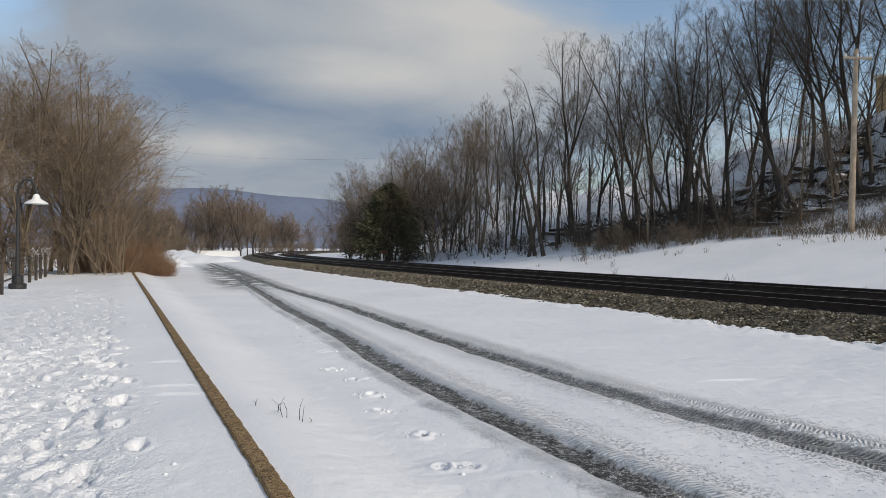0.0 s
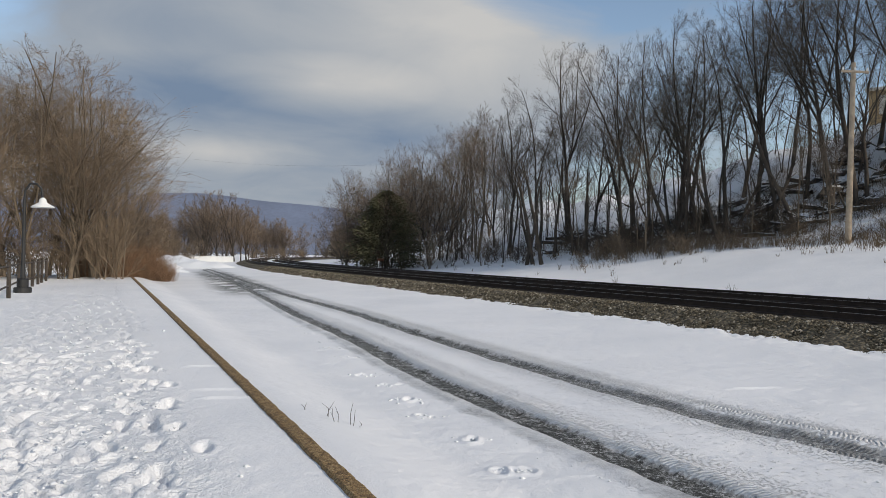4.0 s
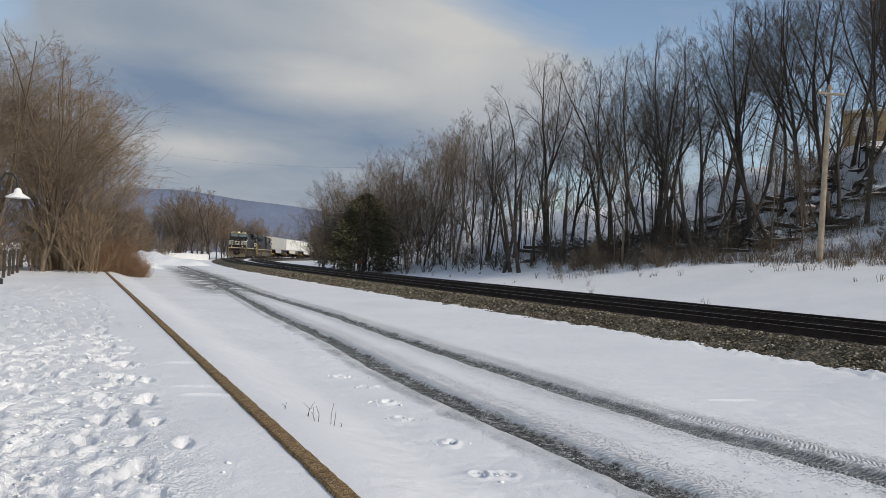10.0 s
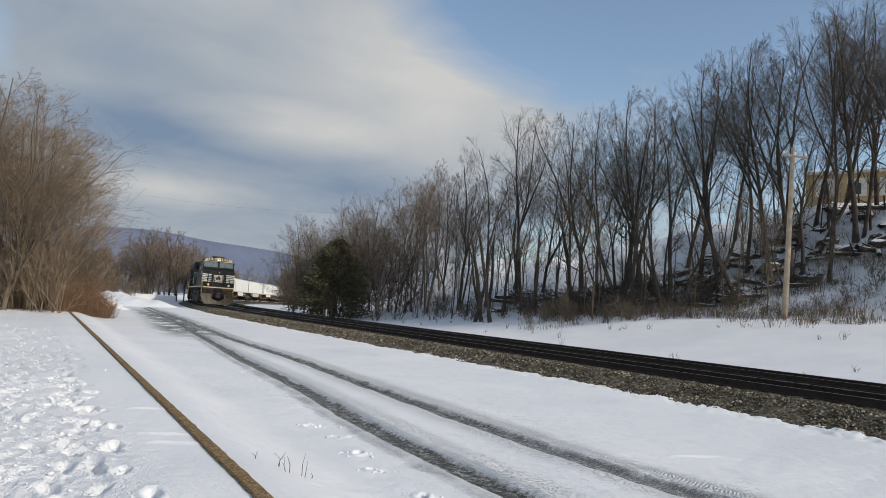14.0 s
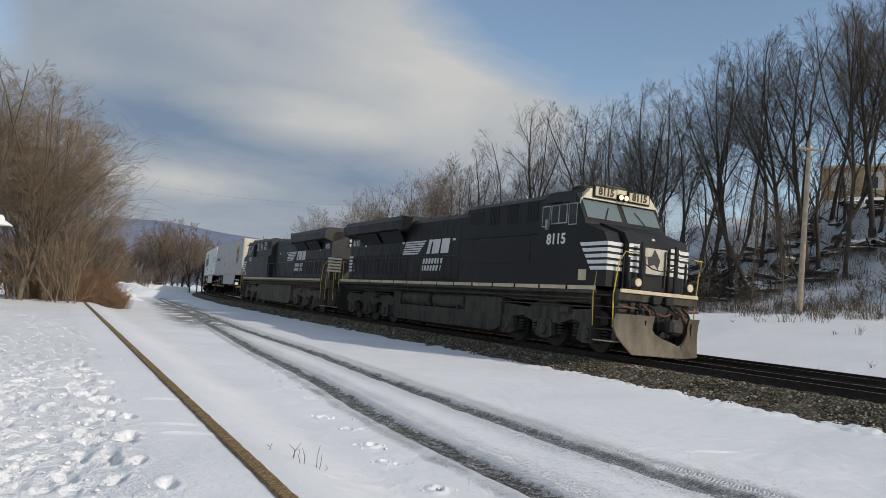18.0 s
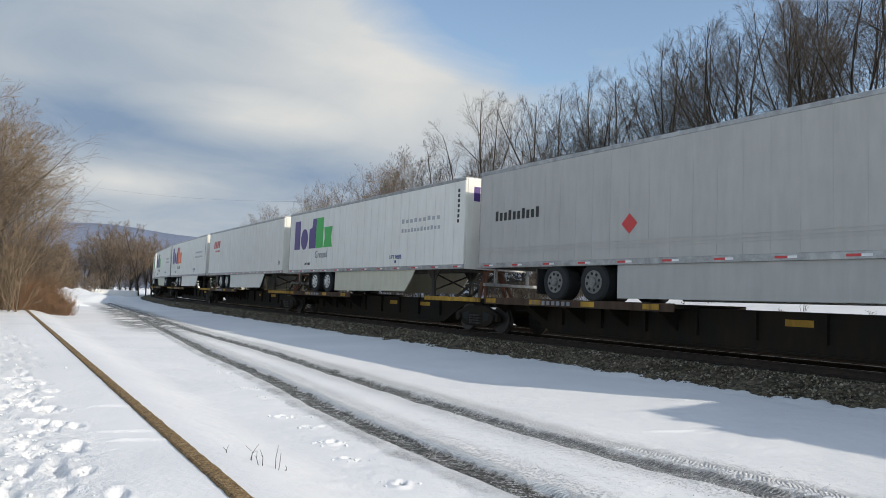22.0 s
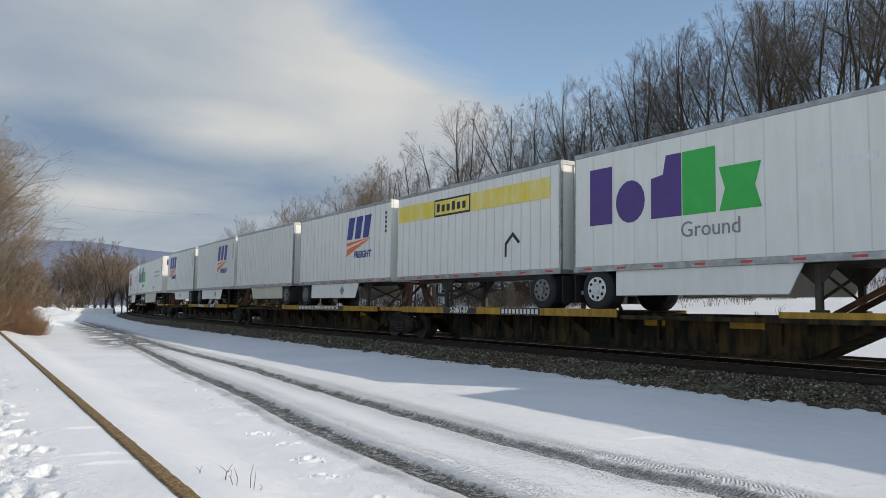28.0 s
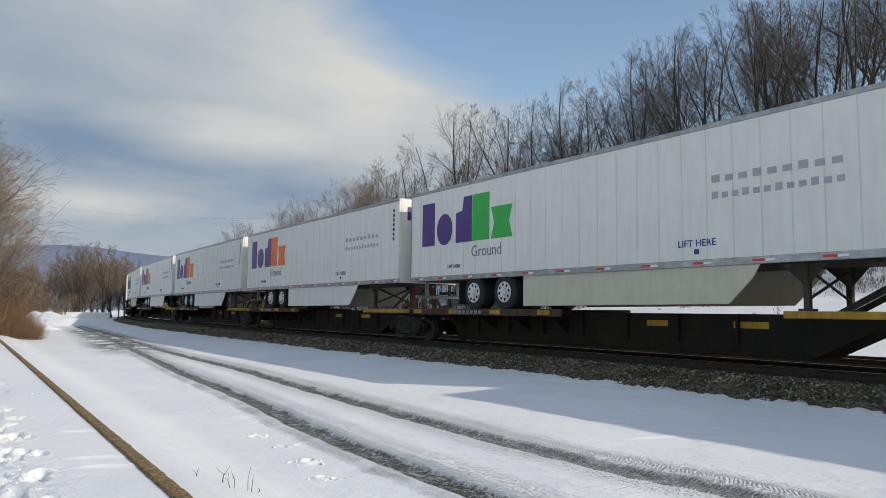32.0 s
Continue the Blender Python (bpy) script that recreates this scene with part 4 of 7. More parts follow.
def letters(name, text, tall, x, y, z, mat, parent, wide=1.0, shear=0.0, facing="side", bold=0.0, depth=0.004):
    """Writing with the built-in font; x, z is the middle of its box. facing: side (near side) or front."""
    cu = bpy.data.curves.new(name, "FONT")
    cu.body, cu.align_x, cu.align_y, cu.size, cu.extrude, cu.shear, cu.offset = text, "CENTER", "CENTER", tall / 0.70, depth, shear, bold
    cu.resolution_u = 3
    tmp = bpy.data.objects.new("writing", cu)
    me = bpy.data.meshes.new_from_object(tmp)
    bpy.data.objects.remove(tmp)
    bpy.data.curves.remove(cu)
    me.materials.clear()
    me.materials.append(mat)
    turn = pose(0, 0, 0, 90, 0, 0) if facing == "side" else pose(0, 0, 0, 90, 0, 90)
    me.transform(Matrix.Translation((x, y, z)) @ turn @ Matrix.Diagonal((wide, 1, 1, 1)))
    ob = new(name, me)
    ob.parent = parent
    return ob


# ---- train materials ----
def body_paint(name, col, grime, rough=0.45, streak=0.5, gloss=0.4):
    """Vehicle paint with dust that gathers in streaks."""
    def build(k, b):
        v = k.add("ShaderNodeTexCoord").outputs["Object"]
        m = k.add("ShaderNodeMapping", None, Vector=v, Scale=(1.6, 1.6, 0.25))
        f = k.noise(m.outputs[0], 3.0, 5.0, 0.6)
        g = k.noise(v, 1.1, 4.0, 0.55)
        t = k.math("ADD", k.math("MULTIPLY", f, 0.6), k.math("MULTIPLY", g, 0.4))
        t = k.ramp(t, (0.40, 0.0), (0.72, 1.0))
        k.put(b, "Base Color", k.mix(k.math("MULTIPLY", t, streak), (*col, 1), (*grime, 1)))
        k.put(b, "Roughness", k.math("ADD", rough, k.math("MULTIPLY", t, 0.25)))
        k.put(b, "Specular IOR Level", gloss)
        bump(k, b, k.noise(v, 1.4, 2.0, 0.5), 0.12, 0.02)
    return material(name, build)


LOCO = body_paint("black_loco_paint", (0.009, 0.010, 0.011), (0.028, 0.027, 0.026), 0.42, 0.6, 0.28)
FRAME = body_paint("dusty_black_underframe", (0.040, 0.037, 0.032), (0.14, 0.125, 0.10), 0.8, 0.8, 0.2)
LOCO_DUSTY = body_paint("dusty_black_loco_paint", (0.022, 0.024, 0.026), (0.055, 0.052, 0.047), 0.5, 0.7, 0.35)
FRAME_DUSTY = body_paint("dusty_brown_running_gear", (0.095, 0.085, 0.069), (0.23, 0.20, 0.155), 0.85, 0.8, 0.2)
# greyer than the panels: the posts' faint shadows are put into this colour
RIB = body_paint("shadow_grey_side_post", (0.64, 0.63, 0.59), (0.48, 0.47, 0.43), 0.45, 0.4)
SEAM = body_paint("trailer_panel_seam", (0.68, 0.67, 0.63), (0.50, 0.49, 0.44), 0.4, 0.45)
# near-black; also on plates that stand for the shade in holes
GRILLE = plain("dark_grille_and_hole_shade", (0.010, 0.010, 0.011), 0.8, spot=0.3)
GLASS_DARK = material("cab_glass", lambda k, b: (k.put(b, "Base Color", (0.03, 0.04, 0.045, 1)), k.put(b, "Roughness", 0.06)))
# paler base than cab_glass: the sky's reflection is put into the colour
GLASS_SKY = material("windscreen_glass", lambda k, b: (k.put(b, "Base Color", (0.14, 0.175, 0.185, 1)), k.put(b, "Roughness", 0.08)))
CREAMWHITE = body_paint("grimy_white_panel", (0.52, 0.49, 0.42), (0.25, 0.22, 0.17), 0.6, 0.7)
WHITE = body_paint("white_marking", (0.72, 0.72, 0.70), (0.45, 0.44, 0.42), 0.5, 0.4)
CREAM = body_paint("cream_sill_stripe", (0.62, 0.52, 0.36), (0.30, 0.25, 0.18), 0.6, 0.6)
YELLOW = body_paint("yellow_handrail", (0.66, 0.45, 0.07), (0.35, 0.25, 0.08), 0.5, 0.3)
SAFETY = body_paint("worn_yellow_steel", (0.52, 0.30, 0.045), (0.13, 0.075, 0.03), 0.75, 1.0, 0.25)
DECK_RUST = body_paint("rust_brown_deck_edge", (0.085, 0.055, 0.038), (0.030, 0.022, 0.018), 0.85, 0.9, 0.2)
SPINE = body_paint("grimy_spine_steel", (0.016, 0.014, 0.012), (0.055, 0.038, 0.022), 0.85, 0.5, 0.2)
SPINE_YELLOW = body_paint("grimy_yellow_spine", (0.075, 0.047, 0.016), (0.014, 0.012, 0.010), 0.8, 2.2, 0.25)
STEEL = plain("worn_wheel_steel", (0.045, 0.040, 0.036), 0.6, 0.3, spot=0.4)
TYRE = plain("trailer_tyre_rubber", (0.018, 0.018, 0.019), 0.85, spot=0.3, scale=6.0)
HUB = plain("white_wheel_hub", (0.62, 0.62, 0.60), 0.5, spot=0.25, scale=9.0)
HUB_DARK = plain("grey_wheel_hub", (0.16, 0.16, 0.15), 0.6, spot=0.4, scale=9.0)
VAN_WHITE = body_paint("white_trailer_panel", (0.79, 0.78, 0.73), (0.60, 0.58, 0.52), 0.38, 0.45)
VAN_GREY = body_paint("silver_grey_trailer_panel", (0.44, 0.43, 0.41), (0.31, 0.30, 0.28), 0.38, 0.5)
VAN_CREAM = body_paint("cream_trailer_front", (0.66, 0.62, 0.50), (0.45, 0.40, 0.30), 0.5, 0.6)
VAN_SKIRT = body_paint("cream_trailer_skirt", (0.60, 0.58, 0.46), (0.42, 0.39, 0.30), 0.5, 0.5)
ALU = plain("dull_aluminium_rail", (0.36, 0.36, 0.36), 0.45, 0.6, spot=0.3, scale=5.0)
REDTAPE = plain("red_reflector", (0.55, 0.04, 0.04), 0.4, spot=0.1)
WHITETAPE = plain("white_reflector", (0.75, 0.75, 0.75), 0.4, spot=0.1)
PURPLE = plain("purple_marking", (0.075, 0.035, 0.20), 0.45, spot=0.08)
GREEN = plain("green_marking", (0.03, 0.42, 0.07), 0.45, spot=0.08)
ORANGE = plain("orange_marking", (0.80, 0.16, 0.02), 0.45, spot=0.1)
NAVY = plain("navy_marking", (0.02, 0.035, 0.22), 0.45, spot=0.1)
RED = plain("faded_red_marking", (0.50, 0.07, 0.06), 0.5, spot=0.2)
BLACKINK = plain("black_marking", (0.02, 0.02, 0.02), 0.5, spot=0.1)
GREYINK = plain("grey_marking", (0.22, 0.22, 0.24), 0.5, spot=0.1)
GOLD = plain("gold_marking", (0.60, 0.30, 0.03), 0.45, spot=0.1)
BROWN = plain("brown_marking", (0.035, 0.018, 0.010), 0.45, spot=0.1)
BAND = body_paint("faded_yellow_band", (0.78, 0.60, 0.06), (0.80, 0.74, 0.45), 0.45, 0.9)
HEADLAMP = plain("lit_headlamp", (1.0, 0.80, 0.50), 0.3, emit=0.8)
DITCH = plain("dim_ditch_lamp", (0.50, 0.42, 0.30), 0.25, emit=0.35)
BROW = body_paint("cream_cab_brow", (0.66, 0.60, 0.45), (0.42, 0.35, 0.24), 0.5, 0.5)
RUSTPAINT = plain("rusty_hitch_steel", (0.13, 0.055, 0.03), 0.85, spot=0.5, scale=6.0)

UNITS = []      # (thing, distance of its middle behind the train's nose, half spacing of its supports, local shift, turned)


def nose(t):
    """Where the train's nose stands on the line; it slows a little as it nears."""
    return 1.15 - 14.1 * (t - 18.0) + 0.075 * min(t - 18.0, 0.0) ** 2


# ---- running gear ----
def rail_wheel(parent, x, y, r=0.46):
    g = Geo().drum(x, y, r, r, 0.055, "y", 26, 0.01).drum(x, y + (0.05 if y < 0 else -0.05), r, r + 0.025, 0.018, "y", 26)
    w = part("wheel", g, STEEL, parent, shade=False)
    part("hub", Geo().drum(x, y - math.copysign(-0.06, y), r, 0.13, 0.05, "y", 14, 0.01), FRAME, w)
    return w


def loco_truck(parent, mid):
    """A three-axle locomotive truck: side frames, axle boxes, springs and wheels."""
    fr = part("truck_frame", Geo().box(mid - 2.7, mid + 2.7, -0.95, 0.95, 0.75, 0.95, 0.03).box(mid - 0.5, mid + 0.5, -1.2, 1.2, 0.9, 1.35, 0.03), FRAME, parent)
    # near-black motor blocks fill see-through gaps; shade behind the wheels is their colour
    for dx in (-1.45, 0.5, 1.45):
        part("dark_motor_fill", Geo().box(mid + dx - 0.42, mid + dx + 0.42, -0.66, 0.66, 0.18, 0.98, 0.08), GRILLE, fr)
    for y in (-1, 1):
        pts = [(-2.75, 1.05), (-2.3, 1.20), (-0.9, 1.12), (-0.6, 1.28), (0.6, 1.28), (0.9, 1.12), (2.3, 1.20), (2.75, 1.05), (2.7, 0.78), (2.2, 0.72), (1.2, 0.86), (0.6, 0.70), (-0.6, 0.70), (-1.2, 0.86), (-2.2, 0.72), (-2.7, 0.78)]
        part("side_frame", Geo().side([(mid + a, b) for a, b in pts], y * 1.05, y * 1.22), FRAME, fr)
        for dx in (-1.95, 0, 1.95):
            part("axle_box", Geo().side([(mid + dx - 0.42, 0.34), (mid + dx - 0.30, 0.80), (mid + dx + 0.30, 0.80), (mid + dx + 0.42, 0.34), (mid + dx + 0.2, 0.24), (mid + dx - 0.2, 0.24)], y * 1.10, y * 1.28).drum(mid + dx, y * 1.29, 0.50, 0.16, 0.05, "y", 14, 0.015), FRAME, fr)
            for sx in (-0.62, 0.62):
                g = Geo()
                for n in range(4):
                    g.drum(mid + dx + sx, y * 1.12, 0.42 + 0.09 * n, 0.11, 0.028, "z", 12, 0.008)
                part("coil_spring", g, STEEL, fr)
        part("brake_cylinder", Geo().drum(mid + 1.0, y * 1.28, 1.12, 0.12, 0.22, "x", 12, 0.02).bar((mid - 2.4, y * 1.28, 1.24), (mid + 2.4, y * 1.28, 1.24), 0.02), FRAME, fr)
    for dx in (-1.95, 0, 1.95):
        for y in (-0.76, 0.76):
            rail_wheel(parent, mid + dx, y, 0.52)


def handrail(parent, x0, x1, y, z0, z1, posts, mat):
    g = Geo().bar((x0, y, z1), (x1, y, z1), 0.022)
    part("handrail", g, mat, parent)
    for i in range(posts):
        x = x0 + (x1 - x0) * i / (posts - 1)
        part("handrail_post", Geo().box(x - 0.03, x + 0.03, y - 0.02, y + 0.02, z0, z1, 0.006), mat, parent)


def steps(parent, x, out, ymat):
    """The corner steps with their two curved grab rails."""
    for y in (-1, 1):
        part("step_well", Geo().box(x - 0.42, x + 0.42, y * 0.75, y * 0.95, 0.35, 1.7, 0.02).box(x - out * 0.42, x - out * 0.48, y * 0.8, y * 1.5, 0.30, 1.72, 0.01), FRAME, parent)
        for n in range(5):
            part("step", Geo().box(x - 0.4, x + 0.4, y * 0.95, y * 1.45, 0.36 + 0.30 * n, 0.39 + 0.30 * n, 0.006), CREAM if n == 0 else FRAME, parent)
        for dx in (-0.42, 0.36):
            part("grab_rail", Geo().pipe([(x + dx * out, y * 1.47, 0.75), (x + dx * out, y * 1.50, 1.6), (x + (dx + 0.12) * out, y * 1.48, 2.45), (x + (dx + 0.26) * out, y * 1.40, 2.72), (x + (dx + 0.30) * out, y * 1.05, 2.72)], 0.017), ymat, parent)


def loco_brand(parent, x0, y):
    """The white emblem drawn as plain stripes and blocks, with two rows of bars under it. x0: its rear end."""
    z0, z1 = 2.95, 3.52
    for n in range(6):
        a, h = z0 + n * 0.097, 0.062
        k = n * 0.05
        part("emblem_stripe", Geo().flat([(x0 + k, a), (x0 + 1.45 + n * 0.13, a), (x0 + 1.52 + n * 0.13, a + h), (x0 + k + 0.03, a + h)], y), WHITE, parent)
    for a, w, s in ((2.22, 0.26, 0.20), (2.66, 0.58, 0.14), (3.40, 0.62, 0.10)):
        g = Geo().flat([(x0 + a, z0), (x0 + a + w, z0), (x0 + a + w + s, z1), (x0 + a + s, z1)], y)
        part("emblem_block", g, WHITE, parent)
    for row, (a, b) in enumerate(((1.95, 3.75), (1.85, 3.7))):
        x = x0 + a
        while x < x0 + b - 0.15:
            part("emblem_bar", Geo().flat([(x, 2.55 - row * 0.28), (x + 0.16, 2.55 - row * 0.28), (x + 0.21, 2.76 - row * 0.28), (x + 0.05, 2.76 - row * 0.28)], y), WHITE, parent)
            x += 0.245


def locomotive(number, forward, label, tank_drums):
    """A six-axle wide-cab diesel. Its nose lies at x = +10.6, its radiator end at -10.4; z is up from the rail."""
    L = tagged(new("locomotive"), label, "locomotive")
    near = -1 if forward else 1
    U = lambda u: 10.75 - u
    # frame and underframe
    part("underframe", Geo().box(U(0.35), U(21.2), -1.05, 1.05, 1.32, 1.72, 0.03).box(U(0.95), U(20.4), -1.5, 1.5, 1.60, 1.70, 0.015), FRAME, L)
    for y in (-1, 1):
        n = 15
        for i in range(n):
            a, b = U(0.98 + 19.3 * i / n), U(0.98 + 19.3 * (i + 0.93) / n)
            part("sill_stripe", Geo().box(a, b, y * 1.498, y * 1.512, 1.70, 1.81, 0.003), CREAM, L)
    g = Geo().side([(U(5.7), 1.36), (U(14.0), 1.36), (U(14.0), 0.42), (U(13.6), 0.26), (U(6.1), 0.26), (U(5.7), 0.42)], -1.12, 1.12)
    if tank_drums:
        g = Geo().side([(U(5.7), 1.36), (U(8.0), 1.36), (U(8.0), 0.86), (U(13.3), 0.86), (U(13.3), 1.36), (U(14.0), 1.36), (U(14.0), 0.42), (U(13.6), 0.26), (U(6.1), 0.26), (U(5.7), 0.42)], -1.35, 1.35)
    else:
        g = Geo().side([(U(5.7), 1.36), (U(14.0), 1.36), (U(14.0), 0.42), (U(13.6), 0.26), (U(6.1), 0.26), (U(5.7), 0.42)], -1.35, 1.35)
    part("fuel_tank", g, FRAME, L, "dusty black fuel tank")
    if tank_drums:
        for y in (-1, 1):
            for u in (9.35, 12.0):
                part("air_reservoir", Geo().drum(U(u), y * 1.12, 1.13, 0.27, 1.15, "x", 22, 0.07), FRAME, L)
                part("reservoir_bracket", Geo().box(U(u) - 0.9, U(u) - 0.82, y * 1.15, y * 1.40, 0.84, 1.0, 0.01).box(U(u) + 0.82, U(u) + 0.9, y * 1.15, y * 1.40, 0.84, 1.0, 0.01), FRAME, L)
    for y in (-1, 1):
        part("air_pipe", Geo().bar((U(0.9), y * 1.40, 1.48), (U(20.0), y * 1.40, 1.48), 0.03), FRAME, L)
        part("brake_pipe", Geo().pipe([(U(1.5), y * 1.30, 1.40), (U(3.2), y * 1.32, 1.34), (U(6.0), y * 1.30, 1.42)], 0.025), FRAME, L)
        part("brake_pipe", Geo().pipe([(U(14.0), y * 1.30, 1.40), (U(16.5), y * 1.32, 1.34), (U(19.8), y * 1.30, 1.40)], 0.025), FRAME, L)
    loco_truck(L, U(3.45))
    loco_truck(L, U(16.95))
    steps(L, U(0.65), 1, YELLOW)
    steps(L, U(20.75), -1, YELLOW)
    # nose and cab: a full-width shell with a sloping windscreen
    cab = part("cab", Geo().end([(-1.5, 1.8), (1.5, 1.8), (1.5, 4.12), (1.15, 4.62), (0.5, 4.74), (-0.5, 4.74), (-1.15, 4.62), (-1.5, 4.12)], U(3.75), U(2.05)), LOCO, L)
    part("windscreen_wall", Geo().side([(U(2.06), 1.8), (U(1.6), 1.8), (U(1.6), 3.62), (U(2.06), 4.45)], -1.5, 1.5), LOCO, cab)
    part("brow", Geo().end([(-1.5, 4.10), (-1.44, 4.30), (1.44, 4.30), (1.5, 4.10), (1.5, 4.16), (1.15, 4.60), (0.5, 4.70), (-0.5, 4.70), (-1.15, 4.60), (-1.5, 4.16)], U(2.07), U(1.86)), BROW, cab, "cream-painted cab brow")
    slope = lambda z, out: U(1.6 + (z - 3.62) * 0.554) + out
    panel = lambda y0, y1, z0, z1, out: Geo().add([(slope(z, q), y, z) for q in (out, -0.02) for y, z in ((y0, z0), (y1, z0), (y1, z1), (y0, z1))], [(0, 1, 2, 3), (7, 6, 5, 4), (0, 4, 5, 1), (1, 5, 6, 2), (2, 6, 7, 3), (3, 7, 4, 0)])
    part("windscreen_surround", panel(-1.49, 1.49, 3.66, 4.33, 0.008), LOCO, cab)
    for y in (-1, 1):
        part("windscreen", panel(y * 0.10, y * 1.38, 3.73, 4.27, 0.022), GLASS_SKY, cab)
        part("windscreen_seal", panel(y * 0.07, y * 1.41, 3.70, 4.30, 0.015), GRILLE, cab)
        part("wiper", Geo().bar((slope(3.72, 0.05), y * 0.75, 3.72), (slope(4.1, 0.05), y * 0.5, 4.1), 0.013), GRILLE, cab)
        part("board_frame", Geo().box(U(1.87), U(1.80), y * 0.20, y * 1.08, 4.36, 4.70, 0.02), GRILLE, cab)
        nb = part("number_board", Geo().box(U(1.81), U(1.785), y * 0.25, y * 1.03, 4.40, 4.66, 0.008), CREAM, cab)
        letters("digits", number, 0.20, U(1.78), y * 0.64, 4.53, BLACKINK, nb, 1.0, facing="front", bold=0.014)
        for yy in (-0.1, 0.1):
            if y == 1:
                part("headlight_rim", Geo().drum(U(1.80), yy, 4.46, 0.105, 0.05, "x", 16, 0.01), GRILLE, cab)
                part("headlight", Geo().drum(U(1.76), yy, 4.46, 0.08, 0.03, "x", 14, 0.01), HEADLAMP if forward else WHITE, cab, "round headlight in the brow")
        win = part("side_window", Geo().box(U(3.10), U(2.42), y * 1.495, y * 1.507, 3.62, 4.12, 0.003), GLASS_DARK, cab)
        part("window_frame", Geo().box(U(3.14), U(2.38), y * 1.505, y * 1.52, 3.58, 3.62).box(U(3.14), U(2.38), y * 1.505, y * 1.52, 4.12, 4.16).box(U(3.14), U(3.10), y * 1.505, y * 1.52, 3.62, 4.12)
             .box(U(2.42), U(2.38), y * 1.505, y * 1.52, 3.62, 4.12).box(U(2.78), U(2.74), y * 1.505, y * 1.52, 3.62, 4.12), ALU, win)
        for a, b in ((2.30, 1.98), (3.55, 3.22)):
            w2 = part("quarter_window", Geo().box(U(a), U(b), y * 1.495, y * 1.507, 3.55, 4.12, 0.003), GLASS_DARK, cab)
            part("window_frame", Geo().box(U(a + .03), U(b - .03), y * 1.505, y * 1.515, 3.52, 3.55).box(U(a + .03), U(b - .03), y * 1.505, y * 1.515, 4.12, 4.15).box(U(a + .03), U(a), y * 1.505, y * 1.515, 3.55, 4.12).box(U(b), U(b - .03), y * 1.505, y * 1.515, 3.55, 4.12), ALU, w2)
        part("window_awning", Geo().side([(U(3.2), 4.17), (U(2.35), 4.17), (U(2.35), 4.20), (U(3.2), 4.20)], y * 1.50, y * 1.72), LOCO, cab)
        part("mirror", Geo().box(U(3.22), U(3.14), y * 1.55, y * 1.66, 3.42, 3.72, 0.01), ALU, cab)
        d = letters("digits", number, 0.30, U(2.85), y * 1.506, 3.13, WHITE, cab, 1.05, bold=0.012)
        if y == 1:
            d.data.transform(Matrix.Translation((2 * U(2.85), 0, 0)) @ Matrix.Diagonal((-1, 1, 1, 1)))
        part("cab_plate", Geo().box(U(1.75), U(1.42), y * 1.500, y * 1.508, 1.95, 2.25, 0.002), CREAM, cab)
    part("roof_unit", Geo().box(U(3.5), U(2.9), -0.55, 0.1, 4.73, 4.90, 0.03).box(U(2.7), U(2.2), -0.3, 0.5, 4.73, 4.86, 0.03), FRAME, cab)
    part("roof_antenna", Geo().bar((U(2.5), 0.6, 4.7), (U(2.5), 0.6, 5.02), 0.02), FRAME, cab)
    nose_ob = part("nose", Geo().side([(U(1.62), 1.8), (U(0.42), 1.8), (U(0.42), 3.0), (U(0.62), 3.30), (U(1.62), 3.62)], -0.95, 0.95)
                   .side([(U(1.62), 1.8), (U(0.62), 1.8), (U(0.62), 2.98), (U(0.80), 3.28), (U(1.62), 3.56)], -1.5, -0.95).side([(U(1.62), 1.8), (U(0.62), 1.8), (U(0.62), 2.98), (U(0.80), 3.28), (U(1.62), 3.56)], 0.95, 1.5), LOCO, L)
    for n in range(5):
        z = 2.24 + n * 0.165
        for y in (-1, 1):
            part("nose_stripe", Geo().flat([(U(1.25 + 0.11 * n), z), (U(0.61), z), (U(0.61), z + 0.10), (U(1.32 + 0.11 * n), z + 0.10)], y * 1.5, y), WHITE, nose_ob)
            part("nose_stripe", Geo().box(U(0.62), U(0.605), y * 0.97, y * 1.5, z, z + 0.10).box(U(0.42), U(0.405), y * 0.50, y * 0.94, z, z + 0.10), WHITE, nose_ob)
    part("nose_panel", Geo().box(U(0.42), U(0.406), -0.46, 0.46, 2.24, 2.94), CREAMWHITE, nose_ob, "white nose panel with a dark emblem")
    part("nose_emblem", Geo().end([(-0.22, 2.45), (0.0, 2.5), (0.12, 2.38), (0.2, 2.62), (0.1, 2.78), (-0.02, 2.92), (-0.12, 2.72), (-0.28, 2.70)], U(0.405), U(0.398)), BLACKINK, nose_ob)
    part("nose_door", Geo().box(U(0.42), U(0.37), 0.50, 0.56, 1.85, 3.0, 0.01).box(U(0.42), U(0.37), -0.56, -0.50, 1.85, 3.0, 0.01), FRAME, nose_ob)
    for y in (-1, 1):
        part("nose_post", Geo().box(U(0.26), U(0.18), y * 0.56, y * 0.68, 1.75, 3.05, 0.02), GRILLE, nose_ob)
        part("nose_post", Geo().box(U(0.30), U(0.24), y * 1.02, y * 1.08, 1.75, 2.62, 0.01), GRILLE, nose_ob)
    part("nose_chain", Geo().pipe([(U(0.2), -0.6, 2.5), (U(0.17), -0.3, 2.36), (U(0.16), 0.0, 2.32), (U(0.17), 0.3, 2.36), (U(0.2), 0.6, 2.5)], 0.018), GRILLE, nose_ob)
    part("nose_handle", Geo().box(U(0.40), U(0.36), -0.40, -0.34, 2.2, 2.7, 0.01).box(U(0.40), U(0.36), 0.36, 0.40, 1.9, 2.9, 0.01), FRAME, nose_ob)
